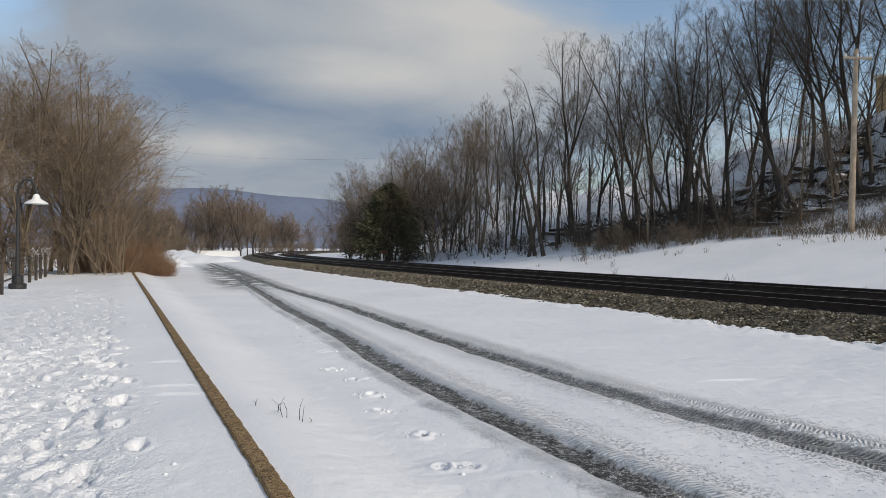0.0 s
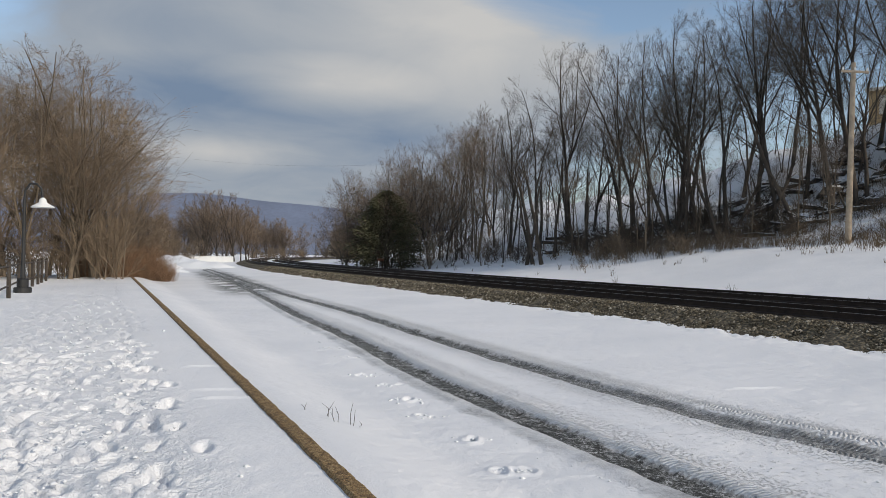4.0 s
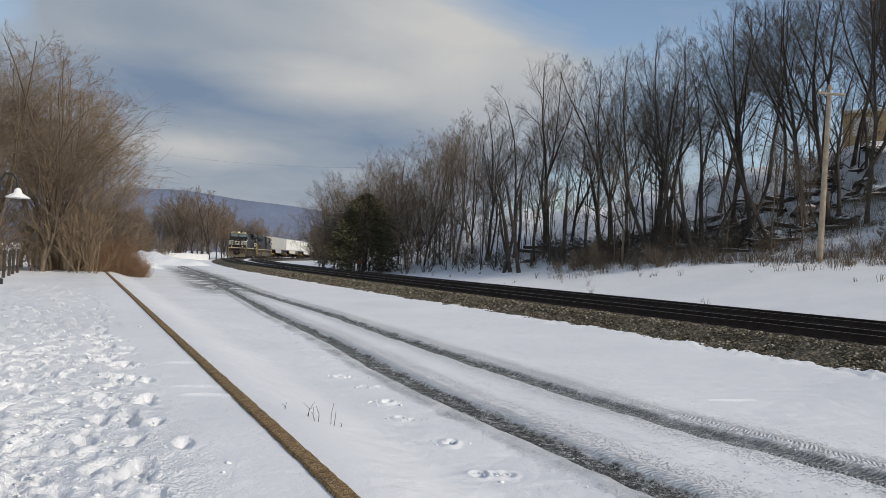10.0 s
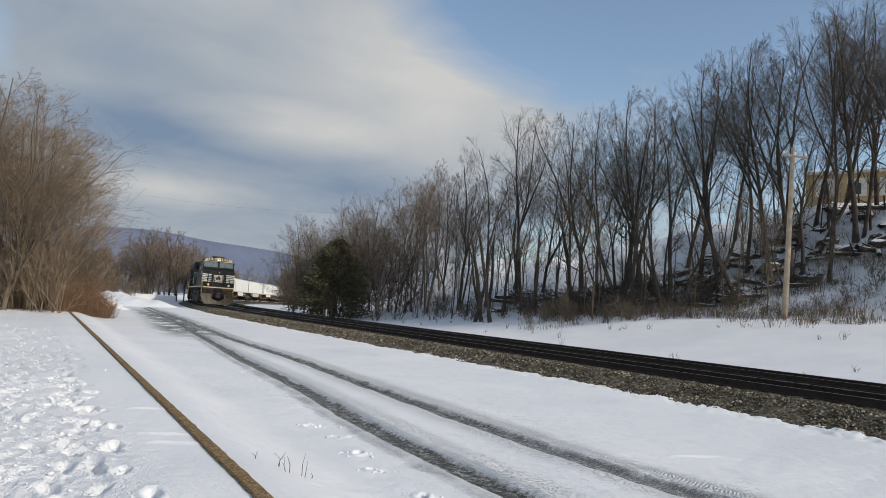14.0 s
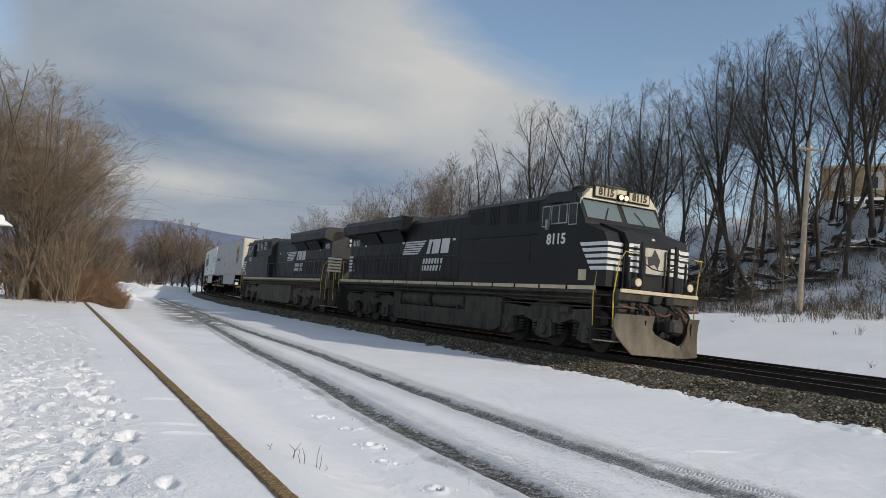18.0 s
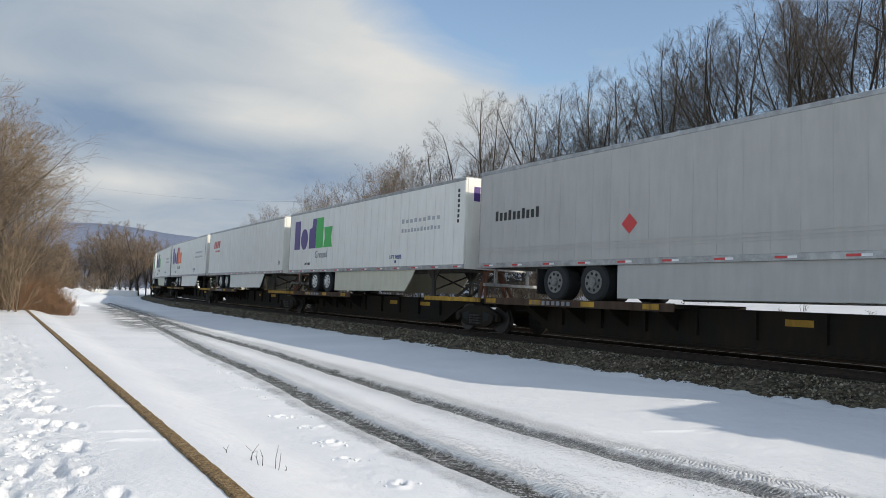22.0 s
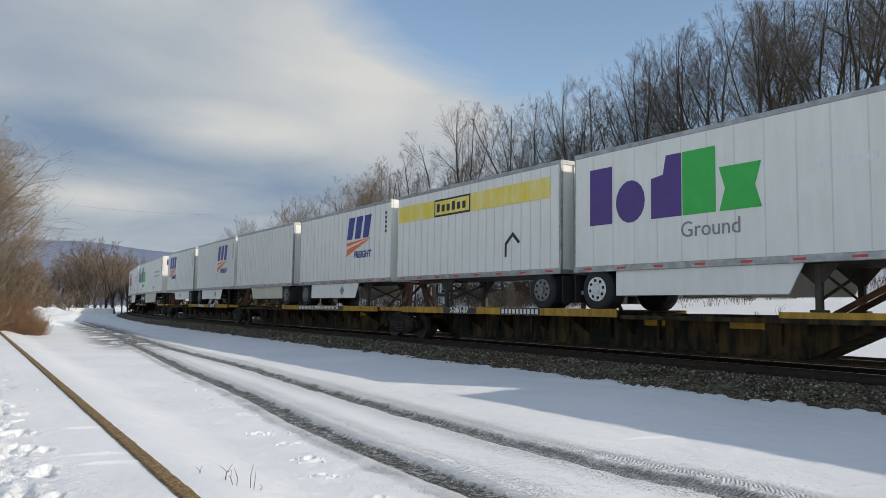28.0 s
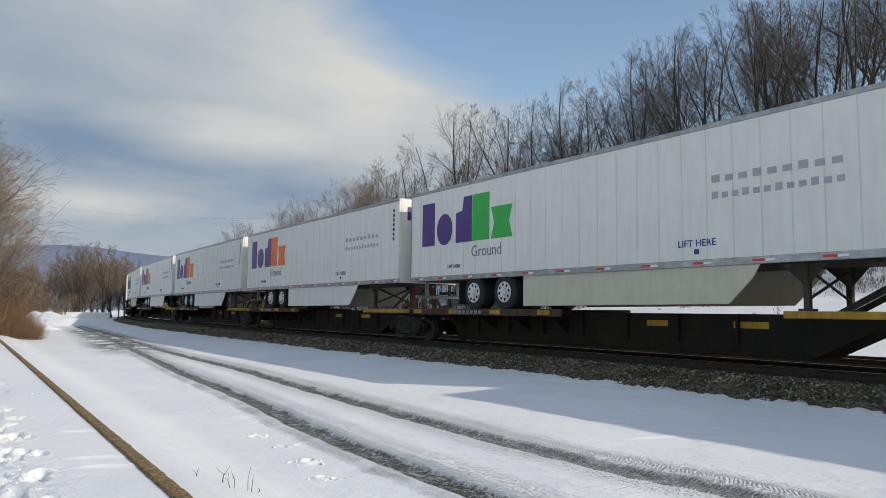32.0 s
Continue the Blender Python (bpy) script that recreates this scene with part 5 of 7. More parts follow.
    part("nose_light", Geo().drum(U(0.58), 0.05, 3.16, 0.07, 0.05, "x", 14, 0.01), CREAM, nose_ob)
    # pilot, plow, coupler, ditch lights
    pil = part("pilot", Geo().box(U(0.35), U(0.15), -1.45, 1.45, 1.45, 1.75, 0.02).box(U(0.5), U(0.3), -1.3, 1.3, 0.4, 1.5, 0.02), FRAME, L)
    part("deck_edge", Geo().box(U(0.15), U(0.10), -1.42, 1.42, 1.66, 1.76, 0.01), CREAM, pil)
    plow = Geo()
    for y in (-1, 1):       # a wing either side of the coupler notch, flared and hollowed
        v, f, nz, nu = [], [], 12, 8
        for j in range(nz):
            q = j / (nz - 1)
            z = 0.09 + 1.02 * q
            inner = 0.0 if q < 0.34 else 0.62 * math.sqrt(min(1.0, (q - 0.34) / 0.25))
            outer = 1.18 + 0.36 * math.sin(min(1.0, q * 1.25) * math.pi / 2) - 0.10 * max(0.0, q - 0.8)
            for i in range(nu):
                w = inner + (outer - inner) * i / (nu - 1)
                x = U(0.30) + 0.80 * (1 - w / 1.6) + 0.26 * (1 - q) ** 1.6 + 0.16 * q ** 3
                v.append((x, y * w, z))
        m = nz * nu
        v += [(x - 0.05, y_, z) for x, y_, z in v]
        for j in range(nz - 1):
            for i in range(nu - 1):
                a = j * nu + i
                f += [(a, a + 1, a + nu + 1, a + nu), (m + a, m + a + nu, m + a + nu + 1, m + a + 1)]
        rim = [j * nu + nu - 1 for j in range(nz)] + [(nz - 1) * nu + i for i in range(nu - 2, -1, -1)]
        f += [(a, b, b + m, a + m) for a, b in zip(rim, rim[1:])]
        plow.add(v, f)
    part("snow_plow", plow.add(v, f), PLOW, pil, "grey steel snow plow with worn edges")
    part("coupler", Geo().box(U(0.3), U(-0.35), -0.16, 0.16, 0.72, 1.0, 0.04).box(U(-0.25), U(-0.55), -0.22, 0.24, 0.66, 1.06, 0.08), STEEL, pil)
    part("uncoupling_lever", Geo().pipe([(U(0.08), -1.4, 1.30), (U(0.02), -0.5, 1.25), (U(-0.05), 0.0, 1.12), (U(0.02), 0.5, 1.25), (U(0.08), 1.4, 1.30)], 0.025), RUSTPAINT, pil)
    part("cable_box", Geo().box(U(0.15), U(0.02), -0.35, -0.08, 1.42, 1.64, 0.02).box(U(0.15), U(0.02), 0.12, 0.42, 1.42, 1.64, 0.02), GRILLE, pil)
    # solid dark box on the pilot: the opening's shade is put into its colour
    part("pilot_opening_shade", Geo().box(U(0.32), U(0.12), -0.75, 0.75, 0.55, 1.42, 0.02), GRILLE, pil)
    for q in (-0.85, -0.62, -0.4, 0.35, 0.58, 0.8):
        part("brake_hose", Geo().pipe([(U(0.12), q, 1.38), (U(-0.12), q, 1.22), (U(-0.2), q + 0.05, 0.95), (U(-0.12), q + 0.1, 0.62)], 0.028), RUSTPAINT if q in (-0.62, 0.58) else GRILLE, pil)
    for y in (-1, 1):
        part("ditch_light", Geo().drum(U(0.08), y * 0.95, 1.95, 0.13, 0.08, "x", 18, 0.02), FRAME, pil)
        part("ditch_lamp", Geo().drum(U(-0.01), y * 0.95, 1.95, 0.105, 0.02, "x", 18, 0.005), DITCH if forward else WHITE, pil, "round ditch light")
        part("air_hose", Geo().pipe([(U(0.1), y * 0.45, 1.2), (U(-0.15), y * 0.5, 1.0), (U(-0.2), y * 0.62, 0.75), (U(0.0), y * 0.75, 0.9), (U(0.1), y * 0.85, 1.2)], 0.03), FRAME, pil)
        part("front_rail", Geo().pipe([(U(0.18), y * 0.62, 1.75), (U(0.18), y * 0.62, 2.75), (U(0.18), y * 1.3, 2.75), (U(0.05), y * 1.44, 2.4), (U(0.05), y * 1.44, 1.75)], 0.016), GRILLE, pil)
    # wide body behind the cab, then the narrower hood
    part("equipment_body", Geo().end([(-1.5, 1.8), (1.5, 1.8), (1.5, 3.30), (1.32, 3.36), (1.32, 4.42), (1.1, 4.58), (-1.1, 4.58), (-1.32, 4.42), (-1.32, 3.36), (-1.5, 3.30)], U(8.3), U(3.75)), LOCO, L)
    hood = part("hood", Geo().end([(-1.02, 1.7), (1.02, 1.7), (1.02, 4.25), (0.85, 4.42), (-0.85, 4.42), (-1.02, 4.25)], U(20.3), U(8.3)), LOCO, L)
    for y in (-1, 1):
        for i, (a, b) in enumerate(((4.65, 4.05), (5.75, 5.15), (6.85, 6.25))):
            ve = part("vent", Geo().box(U(a), U(b), y * 1.318, y * 1.326, 3.75, 4.38), GRILLE, L)
            for n in range(7):
                if forward:
                    x = U(a) + (a - b) * (n + 0.5) / 7
                    part("slat", Geo().box(x - 0.02, x + 0.02, y * 1.326, y * 1.336, 3.76, 4.37), LOCO, ve)
                else:
                    z = 3.78 + 0.085 * n
                    part("slat", Geo().box(U(a), U(b), y * 1.326, y * 1.345, z, z + 0.045), ALU, ve)
        part("air_vent", Geo().box(U(8.1), U(7.2), y * 1.318, y * 1.328, 3.85, 4.3), GRILLE, L)
        part("body_panel", Geo().box(U(8.1), U(4.1), y * 1.498, y * 1.512, 2.45, 3.2, 0.004), LOCO, L)
        part("door_gap", Geo().box(U(13.45), U(8.7), y * 1.02, y * 1.025, 1.93, 4.02), GRILLE, hood)
        part("door_gap", Geo().box(U(20.05), U(13.55), y * 1.02, y * 1.025, 1.88, 3.37), GRILLE, hood)
        for i in range(9):
            a = 8.75 + 0.52 * i
            part("hood_door", Geo().box(U(a + 0.49), U(a), y * 1.02, y * 1.032, 1.95, 4.0, 0.004), LOCO, hood)
        for i in range(7):
            a = 13.6 + 0.92 * i
            dr = part("hood_door", Geo().box(U(a + 0.86), U(a), y * 1.02, y * 1.034, 1.9, 3.35, 0.004), LOCO, hood)
            for q in (0.12, 0.50):
                part("door_grille", Geo().box(U(a + q + 0.25), U(a + q), y * 1.034, y * 1.040, 2.1, 3.0), GRILLE, dr)
        wing = part("radiator_wing", Geo().end([(y * 1.0, 3.86), (y * 1.48, 4.02), (y * 1.5, 4.40), (y * 1.3, 4.62), (0, 4.66), (0, 4.3)], U(20.3), U(13.6)), LOCO, L)
        part("wing_screen", Geo().end([(y * 1.03, 3.50), (y * 1.06, 3.50), (y * 1.40, 3.96), (y * 1.37, 3.96)], U(16.1), U(13.9)).end([(y * 1.03, 3.50), (y * 1.06, 3.50), (y * 1.40, 3.96), (y * 1.37, 3.96)], U(18.6), U(16.4)), GRILLE, wing)
        part("wing_brace", Geo().side([(U(13.55), 4.0), (U(13.35), 4.55), (U(13.62), 4.62), (U(13.75), 3.9)], y * 1.05, y * 1.48), LOCO, wing)
        handrail(L, U(20.2), U(8.5), y * 1.46, 1.72, 2.78, 9, FRAME)
        for u in (9.8, 11.5, 14.2, 18.4):
            part("label_plate", Geo().box(U(u), U(u - 0.22), y * 1.034, y * 1.042, 3.42, 3.50), WHITE, hood)
        for n in range(5):
            part("end_stripe", Geo().box(U(20.3), U(20.312), y * 0.40, y * 1.03, 2.24 + n * 0.165, 2.34 + n * 0.165), WHITE, hood)
            part("end_stripe", Geo().flat([(U(20.3), 2.24 + n * 0.165), (U(19.6 + 0.05 * n), 2.24 + n * 0.165), (U(19.55 + 0.05 * n), 2.34 + n * 0.165), (U(20.3), 2.34 + n * 0.165)], y * 1.034, y), WHITE, hood)
        d = letters("digits", number, 0.27, U(19.55), y * 1.036, 3.62, WHITE, hood, 1.05, bold=0.01)
        if y == 1:
            d.data.transform(Matrix.Translation((2 * U(19.55), 0, 0)) @ Matrix.Diagonal((-1, 1, 1, 1)))
    br = tagged(new("emblem"), "white striped emblem with a block monogram")
    br.parent = L
    loco_brand(br, -2.05, -1.044)
    br.matrix_basis = pose(-1.30, 0, 0) if forward else pose(-2.75, 0, 0, 0, 0, 180)
    part("exhaust_stack", Geo().box(U(10.4), U(9.7), -0.35, 0.35, 4.42, 4.58, 0.04), FRAME, hood)
    part("roof_horn", Geo().bar((U(11.6), -0.2, 4.5), (U(11.1), -0.2, 4.58), 0.05).bar((U(11.6), 0.1, 4.5), (U(11.1), 0.1, 4.58), 0.05).box(U(11.7), U(11.5), -0.3, 0.2, 4.4, 4.56, 0.02), FRAME, hood)
    part("radiator_fan", Geo().box(U(19.8), U(14.2), -0.9, 0.9, 4.62, 4.70, 0.03), FRAME, hood)
    for z in (3.75, 4.0):
        part("rear_light", Geo().drum(U(20.36), 0.0, z, 0.09, 0.06, "x", 14, 0.01), WHITE, hood)
    part("rear_plate", Geo().box(U(21.3), U(21.1), -1.45, 1.45, 1.35, 1.78, 0.02).box(U(21.25), U(21.1), -1.3, 1.3, 0.45, 1.4, 0.02), FRAME, L)
    for y in (-1, 1):
        part("rear_rail", Geo().pipe([(U(21.15), y * 1.4, 1.75), (U(21.15), y * 1.4, 2.7), (U(21.15), y * 0.6, 2.7), (U(21.15), y * 0.6, 1.75)], 0.022), YELLOW, L)
    part("rear_coupler", Geo().box(U(21.2), U(21.6), -0.16, 0.16, 0.72, 1.0, 0.04), STEEL, L)
    return L


PLOW = body_paint("scuffed_plow_steel", (0.24, 0.205, 0.155), (0.06, 0.05, 0.04), 0.85, 0.8, 0.2)
L1 = locomotive("8115", True, "black wide-cab diesel locomotive leading the train with lit headlights", True)
UNITS.append((L1, 10.75, 6.75, 0.0, False))
LOCO, FRAME, LOCO_CLEAN, FRAME_CLEAN = LOCO_DUSTY, FRAME_DUSTY, LOCO, FRAME
L2 = locomotive("4131", False, "dusty black diesel locomotive running backwards behind the leader", False)
UNITS.append((L2, 32.55, 6.75, 0.0, True))
LOCO, FRAME = LOCO_CLEAN, FRAME_CLEAN


# ---- articulated spine cars ----
PALEINK = plain("pale_grey_marking", (0.38, 0.38, 0.40), 0.5, spot=0.1)


def bogie(q):
    """A two-axle freight truck with cast side frames and springs."""
    B = tagged(new("rail_truck"), "grimy two-axle freight truck beneath a spine car", "rail truck", "rail trucks of the train")
    part("bolster", Geo().box(-0.25, 0.25, -1.1, 1.1, 0.45, 0.72, 0.03), SPINE, B)
    for y in (-1, 1):
        pts = [(-1.15, 0.58), (-0.95, 0.66), (-0.45, 0.82), (0.45, 0.82), (0.95, 0.66), (1.15, 0.58), (1.15, 0.36), (0.95, 0.34), (0.5, 0.18), (-0.5, 0.18), (-0.95, 0.34), (-1.15, 0.36)]
        fr = part("side_frame", Geo().side(pts, y * 0.98, y * 1.12), SPINE, B)
        # flat dark plates: the shade inside the frame's openings is their colour
        for k in (-1, 1):
            part("opening", Geo().side([(k * 0.38, 0.66), (k * 0.75, 0.56), (k * 0.72, 0.42), (k * 0.40, 0.32)], y * 1.12, y * 1.128), GRILLE, fr)
        for sx in (-0.2, 0.0, 0.2):
            g = Geo()
            for n in range(4):
                g.drum(sx, y * 1.13, 0.28 + 0.08 * n, 0.085, 0.024, "z", 12, 0.006)
            part("coil_spring", g, STEEL, fr)
        for x in (-0.89, 0.89):
            part("bearing", Geo().drum(x, y * 1.16, 0.46, 0.13, 0.06, "y", 14, 0.015), SPINE, fr)
    for x in (-0.89, 0.89):
        for y in (-0.76, 0.76):
            rail_wheel(B, x, y, 0.43)
    return B


def platform(length, twin, shade):
    """One platform of a spine car: its deep centre sill, the decks for trailer wheels, and the hitch."""
    P = tagged(new("spine_car_platform"), "low grimy %sspine car platform carrying trailers" % ("yellow " if twin else ""), "flat car", "spine car platforms")
    h = length / 2
    S = SPINE_YELLOW if twin else SPINE
    prof = [(-h + 0.5, 1.02), (h - 0.5, 1.02), (h - 0.5, 0.78), (h - 1.7, 0.76), (h - 2.9, 0.17), (-h + 2.9, 0.17), (-h + 1.7, 0.76), (-h + 0.5, 0.78)]
    sp = part("centre_sill", Geo().side(prof, -0.52, 0.52), S, P)
    part("sill_flange", Geo().box(-h + 2.9, h - 2.9, -0.62, 0.62, 0.15, 0.20, 0.01), S, sp)
    for x in np.arange(-h + 3.4, h - 3.0, 1.5):
        for y in (-1, 1):
            part("stiffener", Geo().side([(x, 1.0), (x + 0.06, 1.0), (x + 0.06, 0.4), (x, 0.4)], y * 0.52, y * 0.62), S, sp)
    dk = (-h + 0.7, -h + 7.9) if not twin else (-h + 0.4, 1.6) if shade == 5 else (-1.8, h - 1.4)
    deck = part("wheel_deck", Geo().box(dk[0], dk[1], -1.28, 1.28, 0.98, 1.06, 0.01), S, P)
    for y in (-1, 1):
        part("deck_edge", Geo().box(dk[0], dk[1], y * 1.27, y * 1.33, 0.90, 1.10, 0.01), SAFETY if twin else DECK_RUST, deck)
        for x in np.arange(dk[0] + 0.4, dk[1], 1.55):
            part("outrigger", Geo().side([(x, 0.98), (x + 0.12, 0.98), (x + 0.12, 0.86), (x, 0.86)], y * 0.5, y * 1.26).end([(y * 0.5, 0.98), (y * 1.2, 0.92), (y * 1.2, 0.86), (y * 0.5, 0.45)], x + 0.04, x + 0.08), S, deck)
        n = 4
        for i in range(n):
            x = dk[0] + 0.1 + (dk[1] - dk[0] - 1.0) * i / (n - 1)
            if not twin:
                part("edge_mark", Geo().box(x, x + 0.48, y * 1.33, y * 1.336, 0.94, 1.07), SAFETY, deck, "worn yellow edge mark")
        part("front_edge", Geo().box(h - 3.1, h + 0.2, y * 1.10, y * 1.2, 0.94, 1.08, 0.01), SAFETY, P, "worn yellow end sill")
        part("end_cross", Geo().box(h - 1.6, h - 1.2, y * 0.5, y * 1.1, 0.92, 1.04, 0.01).box(h - 0.4, h, y * 0.5, y * 1.1, 0.92, 1.04, 0.01), S, P)
        part("yellow_patch", Geo().box(h - 4.6, h - 3.8, y * 0.52, y * 0.53, 0.72, 0.86), SAFETY, sp)
        part("yellow_patch", Geo().box(h - 6.9, h - 6.3, y * 0.52, y * 0.53, 0.72, 0.86), SAFETY, sp)
        part("catwalk_rail", Geo().pipe([(h - 0.2, y * 1.15, 1.06), (h - 0.2, y * 1.15, 1.55), (h + 0.15, y * 1.15, 1.55), (h + 0.15, y * 1.15, 1.06)], 0.016), FRAME, P)

    def hitch(x):
        hi = part("hitch", Geo().box(x - 0.35, x + 0.35, -0.32, 0.32, 1.93, 1.99, 0.02), RUSTPAINT, P, "rusty trailer hitch")
        for y in (-0.28, 0.28):
            part("leg", Geo().bar((x + 0.1, y * 2.0, 1.04), (x + 0.02, y, 1.95), 0.07, 4).bar((x + 0.45, y * 2.0, 1.04), (x + 0.12, y, 1.95), 0.06, 4), RUSTPAINT, hi)
            part("brace", Geo().bar((x - 1.75, y, 1.04), (x - 0.1, y, 1.93), 0.065, 4), RUSTPAINT if twin else FRAME, hi)
    hitch(h - 0.75)
    if twin:
        hitch(-0.35)
        low = (1.6, h - 0.6) if shade == 5 else (-h + 0.6, -1.8)
        part("low_deck", Geo().box(low[0], low[1], -1.22, 1.22, 0.86, 0.96, 0.01), S, P)
        if shade == 6:
            back = part("word_back", Geo().box(1.6, 4.9, -1.33, -1.334, 0.915, 1.085), BLACKINK, deck)
            letters("car_type", "TWIN 28'-ALL PURPOSE SPINE CAR", 0.13, 3.25, -1.337, 1.0, WHITE, back, 0.86, bold=0.004)
            bars = 0.3
        else:
            a = -h + 3.0 if shade == 5 else 3.4
            back = part("word_back", Geo().box(a, a + 1.75, -1.33, -1.334, 0.91, 1.09), BLACKINK, deck)
            letters("car_type", "2-28/1-57", 0.15, a + 0.87, -1.337, 1.0, WHITE, back, 1.15, bold=0.008)
            bars = a + 2.9 if shade == 5 else a - 2.6
        plate = part("mark_back", Geo().box(bars, bars + 1.7, -1.33, -1.334, 0.91, 1.09), BLACKINK, deck)
        for i in range(10):
            part("mark_bar", Geo().box(bars + 0.08 + 0.16 * i, bars + 0.18 + 0.16 * i, -1.335, -1.339, 0.935, 1.065), WHITE, plate)
    else:
        for i in range(8):
            part("mark_bar", Geo().box(-h + 3.0 + 0.2 * i, -h + 3.12 + 0.2 * i, -1.33, -1.336, 0.94, 1.05), GREYINK, deck)
    return P


def end_gear(P, length, front):
    """Brake wheel, posts and coupler at the end of an articulated set."""
    x = length / 2 if front else -length / 2
    k = 1 if front else -1
    part("coupler", Geo().box(x + 0.2 * k, x + 1.35 * k, -0.15, 0.15, 0.72, 0.98, 0.03), STEEL, P)
    part("brake_wheel", Geo().pipe([(x + 0.55 * k, -0.95 + 0.26 * math.cos(a), 1.55 + 0.26 * math.sin(a)) for a in [i * math.pi / 8 for i in range(17)]], 0.025).bar((x + 0.55 * k, -0.95, 1.05), (x + 0.55 * k, -0.95, 1.6), 0.03), FRAME, P)
    part("end_post", Geo().box(x + 0.35 * k, x + 0.65 * k, -0.75, -0.25, 1.02, 1.85, 0.02), RUSTPAINT, P)
    part("end_deck", Geo().box(x, x + 0.8 * k, -1.25, 1.25, 0.96, 1.06, 0.01), SAFETY, P)
    for y in (-1, 1):
        part("end_rail", Geo().pipe([(x + 0.7 * k, y * 1.2, 1.05), (x + 0.7 * k, y * 1.2, 1.75), (x + 0.3 * k, y * 1.2, 1.75), (x + 0.3 * k, y * 1.2, 1.05)], 0.018), FRAME, P)


# ---- trailers ----
def road_wheel(parent, x, y, hub):
    w = part("wheel", Geo().drum(x, y, 1.58, 0.51, 0.26, "y", 26, 0.05), TYRE, parent)
    k = 1 if y > 0 else -1
    part("rim", Geo().drum(x, y + k * 0.262, 1.58, 0.30, 0.012, "y", 22, 0.006), hub, w)
    g = Geo().drum(x, y + k * 0.29, 1.58, 0.12, 0.04, "y", 14, 0.015)
    part("hub", g, hub, w)
    # dark discs on the solid rim carry its holes' shade as colour
    hole = None
    for i in range(8):
        a = i * math.pi / 4 + 0.2
        dx, dz = 0.215 * math.cos(a), 0.215 * math.sin(a)
        if hole is None:
            hole, ax, az = part("hand_hole_shade", Geo().drum(x + dx, y + k * 0.276, 1.58 + dz, 0.042, 0.006, "y", 8), GRILLE, w), dx, dz
        else:
            again(hole, w, dx - ax, 0.0, dz - az)


def mark_swoosh(parent, x0, z0, s, y):
    """Three slanted blue blocks over two orange wedges, and the plain word below."""
    for a, w in ((0.0, 0.62), (0.72, 0.62), (1.45, 0.62)):
        part("mark_block", Geo().flat([(x0 + s * (a + 0.05), z0), (x0 + s * (a + 0.05 + w * 0.78), z0), (x0 + s * (a + w + 0.16), z0 + s * 0.92), (x0 + s * (a + 0.22), z0 + s * 0.92)], y), NAVY, parent)
    part("mark_wedge", Geo().flat([(x0, z0 - s * 0.72), (x0 + s * 0.10, z0 - s * 0.40), (x0 + s * 2.2, z0 - s * 0.04)], y), ORANGE, parent)
    part("mark_wedge", Geo().flat([(x0 + s * 0.05, z0 - s * 0.28), (x0 + s * 0.08, z0 - s * 0.14), (x0 + s * 2.2, z0 - s * 0.02)], y), ORANGE, parent)


def mark_blocks(parent, x0, z0, s, y, second, facing="side"):
    """Five plain blocks in two colours, as tall and wide as the lettering that they stand for."""
    def put(pts, mat):
        if facing == "side":
            part("mark_block", Geo().flat([(x0 + s * a, z0 + s * b) for a, b in pts], y), mat, parent)
        else:
            part("mark_block", Geo().end([(-x0 + s * a, z0 + s * b) for a, b in pts], y, y + 0.006), mat, parent)
    put([(0, 0), (0.52, 0), (0.52, 1.0), (0, 1.0)], PURPLE)
    put([(0.92 + 0.31 * math.cos(t), 0.34 + 0.36 * math.sin(t)) for t in [i * math.pi / 9 for i in range(18)]], PURPLE)
    put([(1.36, 0), (1.95, 0), (1.95, 1.0), (1.66, 1.0), (1.60, 0.7), (1.36, 0.66)], PURPLE)
    put([(1.97, 0), (2.56, 0), (2.56, 1.0), (1.97, 1.0)], second)
    put([(2.62, 0), (3.30, 0), (3.20, 0.33), (3.30, 0.66), (2.62, 0.66), (2.72, 0.33)], second)


def text_bars(parent, x0, x1, z, tall, y, mat, n, name="writing_bar"):
    w = (x1 - x0) / n
    for i in range(n):
        part(name, Geo().flat([(x0 + w * i, z), (x0 + w * (i + 0.6), z), (x0 + w * (i + 0.6), z + tall * (0.8 if i % 3 else 1)), (x0 + w * i, z + tall * (0.8 if i % 3 else 1))], y), mat, parent)


